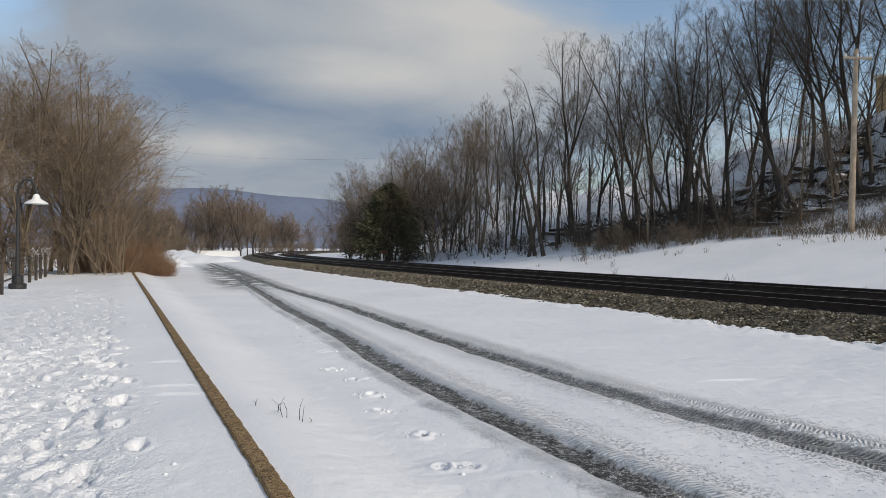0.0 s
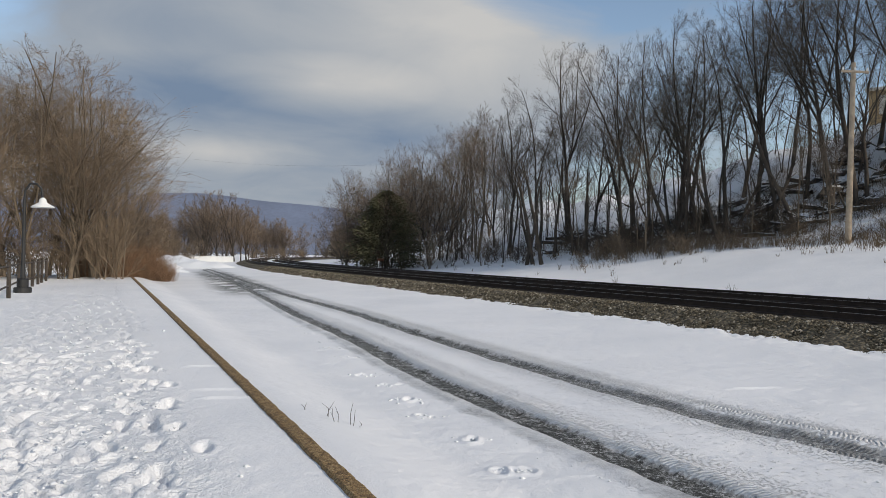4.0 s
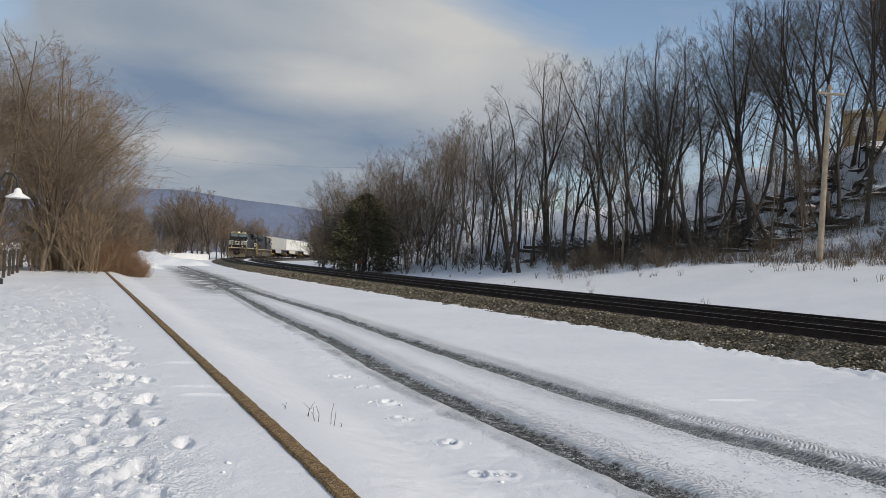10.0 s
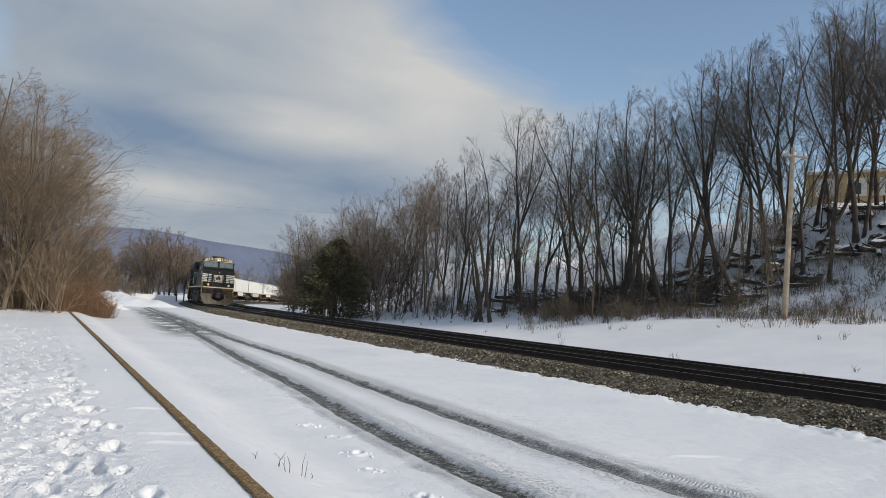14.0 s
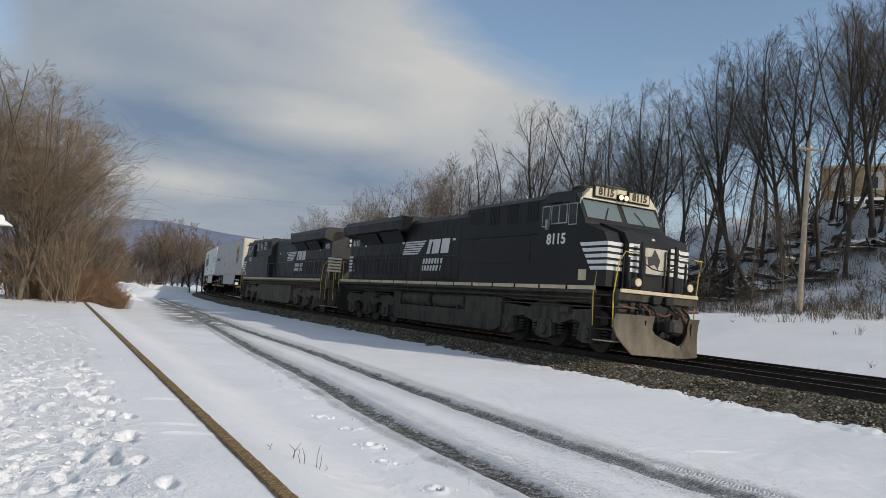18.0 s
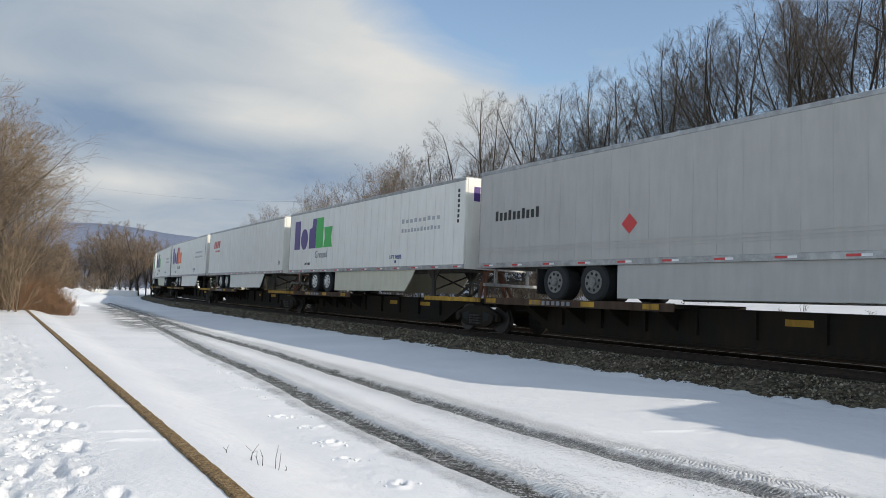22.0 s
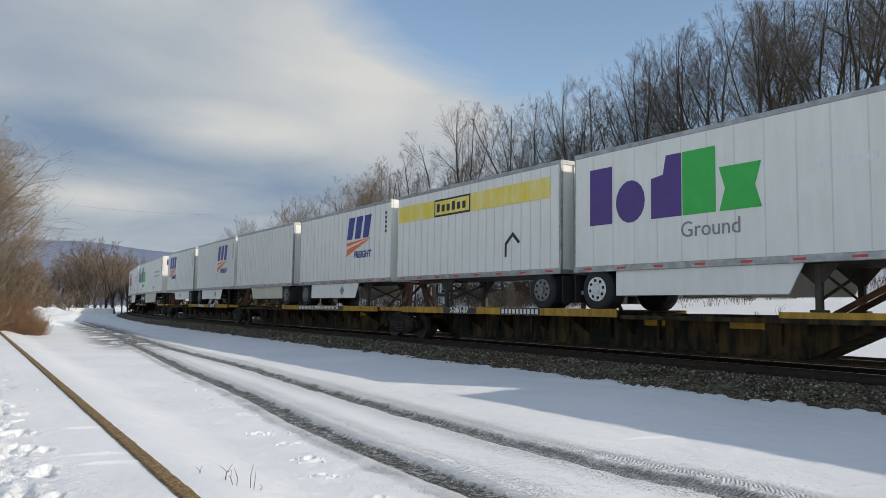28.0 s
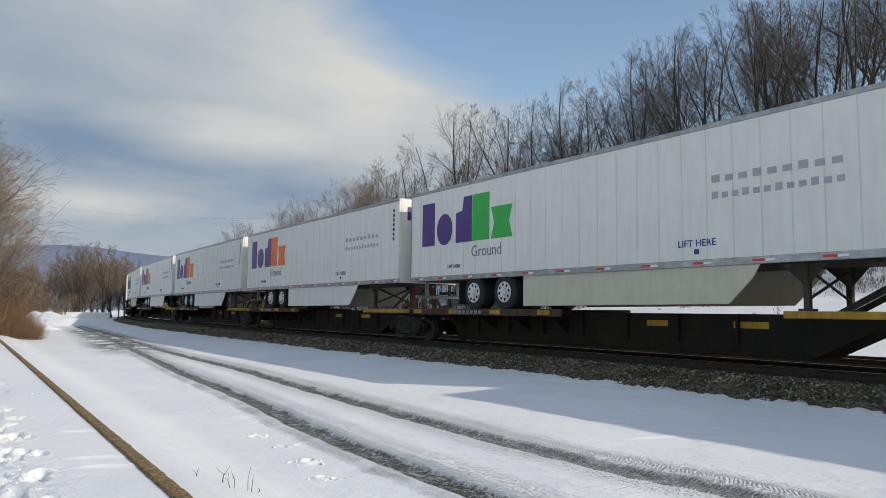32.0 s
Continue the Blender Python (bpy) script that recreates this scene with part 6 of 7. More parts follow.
def trailer(long, look_, label, reverse=False):
    """A box trailer; +x is the end that leads. look_: which panels and markings it carries. reverse: its doors lead."""
    T = tagged(new("semi_trailer"), label, "trailer", "trailers on the train")
    h, pup = long / 2, long < 12
    d = -1 if reverse else 1            # the way its own front faces
    z0, z1, w = 2.0, 5.02, 1.29
    skin = VAN_GREY if look_ == "shield" else VAN_WHITE
    for y in (-1, 1):
        sd = part("side_panel", Geo().box(-h + 0.04, h - 0.04, y * (w - 0.04), y * w, z0 + 0.14, z1 - 0.10), skin, T)
        part("bottom_rail", Geo().box(-h, h, y * (w - 0.05), y * (w + 0.015), z0, z0 + 0.15, 0.008), ALU, T)
        part("top_rail", Geo().box(-h, h, y * (w - 0.05), y * (w + 0.015), z1 - 0.11, z1, 0.012), ALU, T)
        ribs = look_ in ("swoosh", "band", "plain")
        n = int(long / (0.40 if ribs else 0.61))
        for i in range(1, n):
            x = -h + i * long / n
            if ribs:
                part("side_post", Geo().box(x - 0.016, x + 0.016, y * w, y * (w + 0.008), z0 + 0.15, z1 - 0.11, 0.004), RIB, sd)
            else:
                part("panel_seam", Geo().box(x - 0.014, x + 0.014, y * w, y * (w + 0.004), z0 + 0.15, z1 - 0.11), SEAM if skin is VAN_WHITE else VAN_GREY, sd)
        m = 12 if not pup else 8
        for i in range(m):
            x = -h + 0.35 + (long - 0.9) * i / (m - 1)
            part("reflector", Geo().box(x, x + 0.26, y * (w + 0.015), y * (w + 0.02), z0 + 0.05, z0 + 0.10), REDTAPE, T)
            if not pup:
                part("reflector", Geo().box(x + 0.27, x + 0.46, y * (w + 0.015), y * (w + 0.02), z0 + 0.05, z0 + 0.10), WHITETAPE, T)
    part("roof", Geo().end([(-w + 0.02, z1 - 0.03), (w - 0.02, z1 - 0.03), (w - 0.1, z1 + 0.015), (-w + 0.1, z1 + 0.015)], -h + 0.02, h - 0.02), ALU, T)
    part("floor", Geo().box(-h + 0.02, h - 0.02, -w + 0.05, w - 0.05, z0 + 0.02, z0 + 0.12), FRAME, T)
    fx = d * h
    fw = part("front_wall", Geo().box(fx, fx - d * 0.05, -w + 0.1, w - 0.1, z0, z1 - 0.02, 0.01), VAN_CREAM if look_ == "shield" else VAN_WHITE, T)
    for y in (-1, 1):
        part("corner_post", Geo().box(fx - d * 0.01, fx - d * 0.14, y * (w - 0.12), y * (w + 0.004), z0, z1, 0.03), ALU if look_ in ("plain",) else skin, T)
    part("connection_box", Geo().box(fx, fx + d * 0.05, 0.45, 0.8, z0 + 0.35, z0 + 0.75, 0.01), GRILLE, fw)
    part("document_box", Geo().box(fx, fx + d * 0.04, -0.55, -0.33, z0 + 0.45, z0 + 0.85, 0.01), ALU, fw)
    rx = -d * h
    fr = part("door_frame", Geo().box(rx, rx + d * 0.08, -w, -w + 0.09, z0, z1, 0.01).box(rx, rx + d * 0.08, w - 0.09, w, z0, z1, 0.01).box(rx, rx + d * 0.08, -w, w, z1 - 0.12, z1, 0.01).box(rx, rx + d * 0.08, -w, w, z0, z0 + 0.12, 0.01), ALU, T)
    for y in (-1, 1):
        dr = part("rear_door", Geo().box(rx + d * 0.01, rx + d * 0.05, y * 0.01, y * (w - 0.09), z0 + 0.12, z1 - 0.12, 0.006), VAN_WHITE, T)
        for q in (0.3, 0.85):
            part("lock_rod", Geo().bar((rx - d * 0.02, y * q, z0 + 0.05), (rx - d * 0.02, y * q, z1 - 0.08), 0.016), ALU, dr)
    # running gear
    bx = (lambda u: d * (h - u))        # u metres back from its own front
    if pup:
        axles = [long - 0.75]
        hub = HUB if look_ == "blocks_green" else HUB_DARK
    else:
        axles = [long - 3.6, long - 5.05]
        hub = HUB if look_ in ("blocks_green", "blocks_orange", "slant") else HUB_DARK
    sl = part("axle_slider", Geo().box(bx(axles[0] + 0.7), bx(axles[-1] - 0.7), -0.55, 0.55, 1.72, 2.0, 0.02), FRAME, T)
    for a in axles:
        part("axle", Geo().drum(bx(a), 0, 1.58, 0.07, 1.05, "y", 10), FRAME, sl)
        for y in (-1, 1):
            road_wheel(T, bx(a), y * 1.0, hub)
    for y in (-1, 1):
        part("mud_flap", Geo().box(bx(axles[0] + 0.75), bx(axles[0] + 0.78), y * 0.72, y * 1.25, 1.25, 1.95), TYRE, T)
        if pup:
            if look_ != "band":
                part("skirt", Geo().side([(bx(long - 1.35), z0), (bx(2.55), z0), (bx(2.85), 1.42), (bx(long - 1.35), 1.42)], y * 1.21, y * 1.24), VAN_WHITE if look_ != "plain" else VAN_SKIRT, T)
        else:
            cols = VAN_GREY if look_ == "shield" else VAN_SKIRT if look_ == "blocks_green" else VAN_WHITE
            part("skirt", Geo().side([(bx(long - 5.85), z0), (bx(3.2), z0), (bx(3.35), 1.75), (bx(3.9), 1.22), (bx(long - 5.85), 1.18)], y * 1.21, y * 1.24), cols, T)
        part("landing_leg", Geo().box(bx(2.5) - 0.06, bx(2.5) + 0.06, y * 0.75, y * 0.87, 1.12, 2.0, 0.01).box(bx(2.5) - 0.14, bx(2.5) + 0.14, y * 0.70, y * 0.92, 1.08, 1.13, 0.01), FRAME, T)
        part("leg_gusset", Geo().side([(bx(2.1), 2.0), (bx(3.0), 2.0), (bx(2.5), 1.55)], y * 0.8, y * 0.84), FRAME, T)
    part("leg_brace", Geo().bar((bx(2.5), -0.8, 1.3), (bx(2.5), 0.8, 1.9), 0.03).bar((bx(2.5), 0.8, 1.3), (bx(2.5), -0.8, 1.9), 0.03), FRAME, T)
    part("king_pin_plate", Geo().box(bx(0.4), bx(1.7), -0.6, 0.6, 1.97, 2.02), FRAME, T)
    guard = part("rear_guard", Geo().box(rx + d * 0.05, rx + d * 0.13, -1.1, 1.1, 1.45, 1.55, 0.01).box(rx + d * 0.06, rx + d * 0.12, -0.7, -0.6, 1.5, 2.0).box(rx + d * 0.06, rx + d * 0.12, 0.6, 0.7, 1.5, 2.0), ALU, T)
    # markings on the side that shows: x grows towards the leading end
    y = -w - (0.0085 if look_ in ("swoosh", "band") else 0.0045)
    if look_.startswith("blocks"):
        col = GREEN if look_ == "blocks_green" else ORANGE
        s = 1.42 if not pup else 1.40
        X = -h + (0.75 if not pup else 0.55)
        mark_blocks(T, X, 3.15, s, y, col)
        letters("word", "Ground", 0.34, X + s * 2.45, y - 0.004, 2.82, GREYINK, T, 0.95)
        if not pup:
            text_bars(T, h - 4.2, h - 1.4, 3.74, 0.16, y, PALEINK, 9)
            text_bars(T, h - 4.2, h - 1.4, 3.40, 0.15, y, PALEINK, 12)
            letters("word", "LIFT HERE", 0.15, h - 4.6, y - 0.004, 2.50, NAVY, T)
            part("lift_mark", Geo().box(h - 4.66, h - 4.54, y, y - 0.004, 2.27, 2.38), NAVY, T)
            letters("word", "LIFT HERE", 0.11, -h + 2.6, y - 0.004, 2.42, BLACKINK, T)
        else:
            text_bars(T, h - 2.2, h - 1.1, 3.75, 0.16, y, WHITETAPE, 8)
        if reverse:
            mark_blocks(T, 1.12, 3.85, 0.62, h + 0.012, col, "front")
        else:
            mark_blocks(T, 0.9 if pup else 0.95, 4.25, 0.48, h + 0.003, col if pup else ORANGE, "front")
        for i in range(7):
            text_bars(T, h - 0.42, h - 0.24, 4.55 - 0.17 * i, 0.11, y, BLACKINK, 1)
    elif look_ == "shield":
        sh = [(-0.55, 0.62), (-0.2, 0.74), (0.2, 0.78), (0.55, 0.74), (0.55, -0.1), (0.42, -0.42), (0.2, -0.66), (0, -0.78), (-0.22, -0.62), (-0.46, -0.32), (-0.55, -0.05)]
        X = h - 2.45
        part("shield", Geo().flat([(X + a * 1.08, 3.72 + b * 1.06) for a, b in sh], y), GOLD, T)
        part("shield_field", Geo().flat([(X + a, 3.70 + min(b, 0.42 + 0.18 * (a + 0.5))) for a, b in sh], y - 0.006), BROWN, T)
        for a in (-0.36, -0.04, 0.26):
            part("mark_block", Geo().flat([(X + a, 3.45), (X + a + 0.18, 3.45), (X + a + 0.18, 3.86), (X + a, 3.86)], y - 0.012), GOLD, T)
        text_bars(T, -h + 0.85, -h + 2.95, 3.42, 0.30, y, BLACKINK, 10)
        letters("word", "53", 0.24, h - 0.75, y - 0.004, 2.55, BLACKINK, T)
        part("hazard_sign", Geo().flat([(-h + 6.0, 3.0), (-h + 6.25, 2.75), (-h + 6.5, 3.0), (-h + 6.25, 3.25)], y), REDTAPE, T)
        for z in (2.42, 2.50, 2.58):
            part("rub_rail", Geo().box(-h + 0.1, h - 0.1, y + 0.003, y - 0.01, z, z + 0.03), VAN_GREY, T)
    
        part("front_marks", Geo().box(h + 0.001, h + 0.006, -0.2, 0.8, 4.62, 4.76), BLACKINK, T)
        part("hazard_sign", Geo().end([(0.25, 3.1), (0.45, 2.9), (0.65, 3.1), (0.45, 3.3)], h + 0.001, h + 0.008), REDTAPE, T)
    elif look_ == "slant":
        for i in range(4):
            x = -h + 1.3 + 0.42 * i
            part("mark_block", Geo().flat([(x, 3.85), (x + 0.30, 3.85), (x + 0.44, 4.32), (x + 0.14, 4.32)], y), RED, T)
        text_bars(T, -h + 1.8, -h + 3.0, 3.58, 0.14, y, RED, 6)
        letters("word", "53", 0.22, h - 0.55, y - 0.004, 2.55, BLACKINK, T)
    elif look_ == "swoosh":
        mark_swoosh(T, h - 3.6 if not reverse else -h + 0.8, 3.75, 0.95, y)
        letters("word", "FREIGHT", 0.26, (h - 2.2) if not reverse else -h + 2.2, y - 0.004, 3.10, NAVY, T, 1.0, 0.15, bold=0.01)
        for i in range(5):
            text_bars(T, h - 0.40, h - 0.22, 4.5 - 0.17 * i, 0.11, y, BLACKINK, 1)
        part("placard", Geo().flat([(h - 4.2, 1.72), (h - 4.0, 1.52), (h - 3.8, 1.72), (h - 4.0, 1.92)], -1.243), GREYINK, T)
    elif look_ == "band":
        part("band", Geo().flat([(-h + 0.1, 4.05), (h - 0.4, 4.05), (h - 0.4, 4.62), (-h + 0.1, 4.62)], y), BAND, T)
        X = -h + 2.4
        part("plate", Geo().flat([(X, 4.05), (X + 2.0, 4.05), (X + 2.0, 4.62), (X, 4.62)], y - 0.006), BLACKINK, T)
        part("plate_field", Geo().flat([(X + .06, 4.11), (X + 1.94, 4.11), (X + 1.94, 4.56), (X + .06, 4.56)], y - 0.010), BAND, T)
        text_bars(T, X + 0.15, X + 1.88, 4.2, 0.28, y - 0.014, BLACKINK, 6)
        part("scuff_frame", Geo().flat([(h - 2.3, 2.55), (h - 2.22, 2.55), (h - 2.22, 2.9), (h - 1.95, 3.12), (h - 1.7, 2.9), (h - 1.62, 2.95), (h - 1.95, 3.25), (h - 2.3, 2.95)], y), BLACKINK, T)
    return T


PLATES = [(44.4, 61.35, False), (61.35, 78.3, False), (78.3, 95.4, False), (95.4, 112.45, False), (112.45, 129.4, False),
          (132.0, 149.35, True), (149.35, 167.65, True), (167.65, 185.6, True),
          (188.3, 205.2, False), (205.2, 222.2, False), (222.2, 239.3, False), (239.3, 256.4, False), (256.4, 273.5, False), (276.2, 293.2, False), (293.2, 310.2, False), (310.2, 327.2, False)]
VANS = [  # platform, leading end, trailing end, look, label, doors lead
    (0, 44.95, 61.1, "shield", "silver-grey box trailer with a brown and gold shield", False),
    (1, 61.95, 78.05, "blocks_green", "white box trailer with a purple and green mark", False),
    (2, 79.0, 95.1, "slant", "white box trailer with a small red mark", False),
    (3, 96.1, 112.2, "blocks_orange", "white box trailer with a purple and orange mark", False),
    (4, 113.0, 129.15, "blocks_green", "white box trailer riding doors first, purple and green mark", True),
    (5, 132.0, 140.5, "blocks_green", "short white trailer with a purple and green mark", False),
    (5, 141.0, 149.4, "band", "short ribbed white trailer with a faded yellow band", True),
    (6, 149.9, 158.35, "swoosh", "short ribbed white trailer with a blue and orange mark", False),
    (6, 159.2, 167.6, "plain", "short ribbed off-white trailer, scuffed and unmarked", True),
    (7, 168.0, 176.6, "swoosh", "short ribbed white trailer with a blue and orange mark", False),
    (7, 177.6, 186.0, "swoosh", "short ribbed white trailer riding doors first, blue and orange mark", True),
    (8, 188.6, 204.75, "blocks_green", "white box trailer with a purple and green mark", False),
    (9, 205.5, 221.65, "blocks_orange", "white box trailer with a purple and orange mark", False),
    (10, 222.5, 238.65, "blocks_orange", "white box trailer with a purple and orange mark", False),
    (11, 239.6, 255.75, "blocks_orange", "white box trailer with a purple and orange mark", False),
    (12, 256.9, 273.05, "blocks_green", "white box trailer with a purple and green mark", False),
    (13, 276.6, 292.75, "blocks_orange", "white box trailer with a purple and orange mark", False),
    (14, 293.6, 309.75, "slant", "white box trailer with a small red mark", False),
    (15, 310.6, 326.75, "blocks_green", "white box trailer with a purple and green mark", False)]


def copied(ob):
    return copy_thing(ob, pose(0, 0, 0))


def build_cars():
    first = {}
    for i, (a, b, twin) in enumerate(PLATES):
        P = platform(b - a, twin, i)
        if i in (0, 5, 8, 13):
            end_gear(P, b - a, True)
        if i in (4, 7, 12):
            end_gear(P, b - a, False)
        UNITS.append((P, (a + b) / 2, (b - a) / 2, 0.0, False))
    spots = sorted({round(q, 2) for a, b, _ in PLATES for q in (a, b)})
    src = bogie(0)
    for i, q in enumerate(spots):
        B = src if i == 0 else copied(src)
        UNITS.append((B, q, 0.9, 0.0, False))
    made = {}
    for plate, a, b, style, label, rev in VANS:
        key = (style, rev, round(b - a))
        if key in made:
            T = tagged(copied(made[key]), label)
        else:
            T = made[key] = trailer(b - a, style, label, rev)
        pa, pb, _ = PLATES[plate]
        UNITS.append((T, (pa + pb) / 2, (pb - pa) / 2, (pa + pb) / 2 - (a + b) / 2, False))


build_cars()


# ---- wayside things ----
def utility_pole():
    x, y = 22.6, 37.6
    P = tagged(new("utility_pole"), "weathered wooden utility pole with a short crossarm", "pole")
    P.matrix_basis = pose(x, y, height(x, y) - 0.3, 0, 1.2, 0)
    v, f = [], []
    tube(v, f, [Vector((0, 0, z)) for z in (0, 3, 6, 9.9)], [0.17, 0.155, 0.14, 0.115], 12)
    part("shaft", Geo().add(v, f).drum(0, 0, 9.9, 0.115, 0.02, "z", 12), WOODPOLE, P, shade=True)
    part("crossarm", Geo().box(-0.75, 0.75, -0.2, -0.1, 9.35, 9.47, 0.01), WOODPOLE, P)
    for q in (-0.65, 0.0, 0.65):
        part("insulator", Geo().drum(q, -0.15, 9.56, 0.05, 0.08, "z", 10, 0.01), WHITEPAINT, P)
    part("brace", Geo().bar((0.5, -0.16, 9.36), (0.0, -0.16, 8.9), 0.02), IRON, P)


def lamp_post():
    x, y = -12.8, 23.5
    P = tagged(new("street_lamp"), "black iron gooseneck lamp with a white enamel shade", "lamp")
    P.matrix_basis = pose(x, y, height(x, y), 0, 0, 0)
    part("base", Geo().drum(0, 0, 0.08, 0.26, 0.10, "z", 16, 0.03).drum(0, 0, 0.30, 0.17, 0.16, "z", 16, 0.04), IRON, P)
    v, f = [], []
    tube(v, f, [Vector((0, 0, z)) for z in (0.4, 1.2, 3.0)], [0.085, 0.06, 0.045], 12)
    part("post", Geo().add(v, f), IRON, P, shade=True)
    part("gooseneck", Geo().pipe([(0, 0, 3.0), (0.02, 0.0, 3.3), (0.16, 0.03, 3.52), (0.36, 0.06, 3.52), (0.5, 0.08, 3.35), (0.53, 0.09, 3.05)], 0.035, 8), IRON, P)
    prof = [(0.04, 3.08), (0.10, 3.02), (0.12, 2.92), (0.32, 2.80), (0.36, 2.76), (0.34, 2.755), (0.11, 2.90)]
    n, v, f = 22, [], []
    for r, z in prof:
        v += [(0.54 + r * math.cos(2 * math.pi * i / n), 0.09 + r * math.sin(2 * math.pi * i / n), z) for i in range(n)]
    for j in range(len(prof) - 1):
        f += [(j * n + i, j * n + (i + 1) % n, (j + 1) * n + (i + 1) % n, (j + 1) * n + i) for i in range(n)]
    part("shade", Geo().add(v, f), WHITEPAINT, P, "white enamel shade", shade=True)


def fence():
    F = tagged(new("fence"), "low dark wooden post-and-rail fence in the snow", "fence")
    pts = [(-10.4, 18.0), (-11.7, 20.8), (-13.2, 24.0), (-14.6, 27.4), (-15.3, 29.1), (-16.0, 30.7), (-16.6, 32.2)]
    tops = []
    for x, y in pts:
        z = height(x, y)
        part("post", Geo().box(x - 0.045, x + 0.045, y - 0.045, y + 0.045, z - 0.2, z + 1.02, 0.01), BARK, F)
        tops.append((x, y, z))
    for a, b in zip(tops, tops[1:]):
        for h in (0.35, 0.92):
            part("rail", Geo().bar((a[0], a[1], a[2] + h), (b[0], b[1], b[2] + h), 0.028, 5), BARK, F)


def track_signal():
    x, y = -3.9, 62.8
    z = height(x, y)
    S = tagged(new("track_marker"), "small white trackside post with a cap", "post")
    part("post", Geo().box(x - 0.06, x + 0.06, y - 0.06, y + 0.06, z - 0.2, z + 1.0, 0.01), WHITEPAINT, S)
    part("cap", Geo().box(x - 0.12, x + 0.45, y - 0.1, y + 0.1, z + 0.92, z + 1.12, 0.02), RUSTPAINT, S)


def cedar():
    """A dark evergreen: a trunk under a ragged cone of drooping sprays."""
    rnd = random.Random(21)
    T = tagged(new("evergreen_tree"), "dense dark green cedar at the edge of the woods", "tree")
    x, y = -3.4, 65.0
    T.matrix_basis = pose(x, y, height(x, y), 0, 0, 20)
    v, f = [], []
    tube(v, f, [Vector((0, 0, -0.3)), Vector((0.05, 0, 2.5)), Vector((0, 0.05, 7.0))], [0.2, 0.14, 0.03], 8)
    part("trunk", Geo().add(v, f), BARK, T, shade=True)
    v, f = [], []
    for i in range(16000):
        h = rnd.random() ** 0.8
        z = 0.25 + 6.9 * h
        rad = (3.7 * (1 - h ** 1.7) ** 0.75 * (0.72 + 0.28 * min(1, h * 6)) + 0.12) * (0.72 + 0.55 * noise.noise(Vector((h * 5, i * 0.9, 0)))) * rnd.uniform(0.3, 1.25) ** 0.6
        a = rnd.uniform(0, 6.283)
        lobes = 1 + 0.22 * math.sin(a * 5 + h * 17) + 0.18 * math.sin(a * 2 + h * 31)
        c = Vector((math.cos(a) * rad * lobes, math.sin(a) * rad * lobes, z))
        out = Vector((math.cos(a), math.sin(a), rnd.uniform(-0.5, 0.35))).normalized()
        sd = out.cross(Vector((rnd.gauss(0, 1), rnd.gauss(0, 1), rnd.gauss(0, 1)))).normalized()
        ln, wd = rnd.uniform(0.16, 0.42), rnd.uniform(0.02, 0.06)
        n = len(v)
        v += [c - sd * wd * 0.4, c + sd * wd * 0.4, c + out * ln * 0.6 + sd * wd, c + out * ln, c + out * ln * 0.6 - sd * wd]
        f.append((n, n + 1, n + 2, n + 3, n + 4))
    part("foliage", Geo().add(v, f), NEEDLE, T)


def blades(name, spots, tall, mat, label, category, seed, per=14, spreadw=0.25, thin=0.006):
    """Dry stems in tufts, as one body of growth."""
    rnd = random.Random(seed)
    v, f = [], []
    for x, y, k in spots:
        z = height(x, y)
        for i in range(per):
            a, q = rnd.uniform(0, 6.283), rnd.uniform(0, spreadw) * k
            b = Vector((x + math.cos(a) * q, y + math.sin(a) * q, z - 0.03))
            ln = tall * k * rnd.uniform(0.45, 1.0)
            d = Vector((math.cos(a) * rnd.uniform(0, 0.5), math.sin(a) * rnd.uniform(0, 0.5), 1)).normalized()
            mid = b + d * ln * 0.55
            tip = b + (d + Vector((rnd.gauss(0, 0.25), rnd.gauss(0, 0.25), -0.1))).normalized() * ln
            tube(v, f, [b, mid, tip], [thin, thin * 0.8, thin * 0.4], 3)
            if rnd.random() < 0.6:
                e = mid + Vector((rnd.gauss(0, 0.3), rnd.gauss(0, 0.3), 0.35)) * ln * 0.4
                tube(v, f, [mid, e], [thin * 0.6, thin * 0.3], 3)
    return link(name, v, f, mat, kind="stuff", label=label, category=category, shade=False)


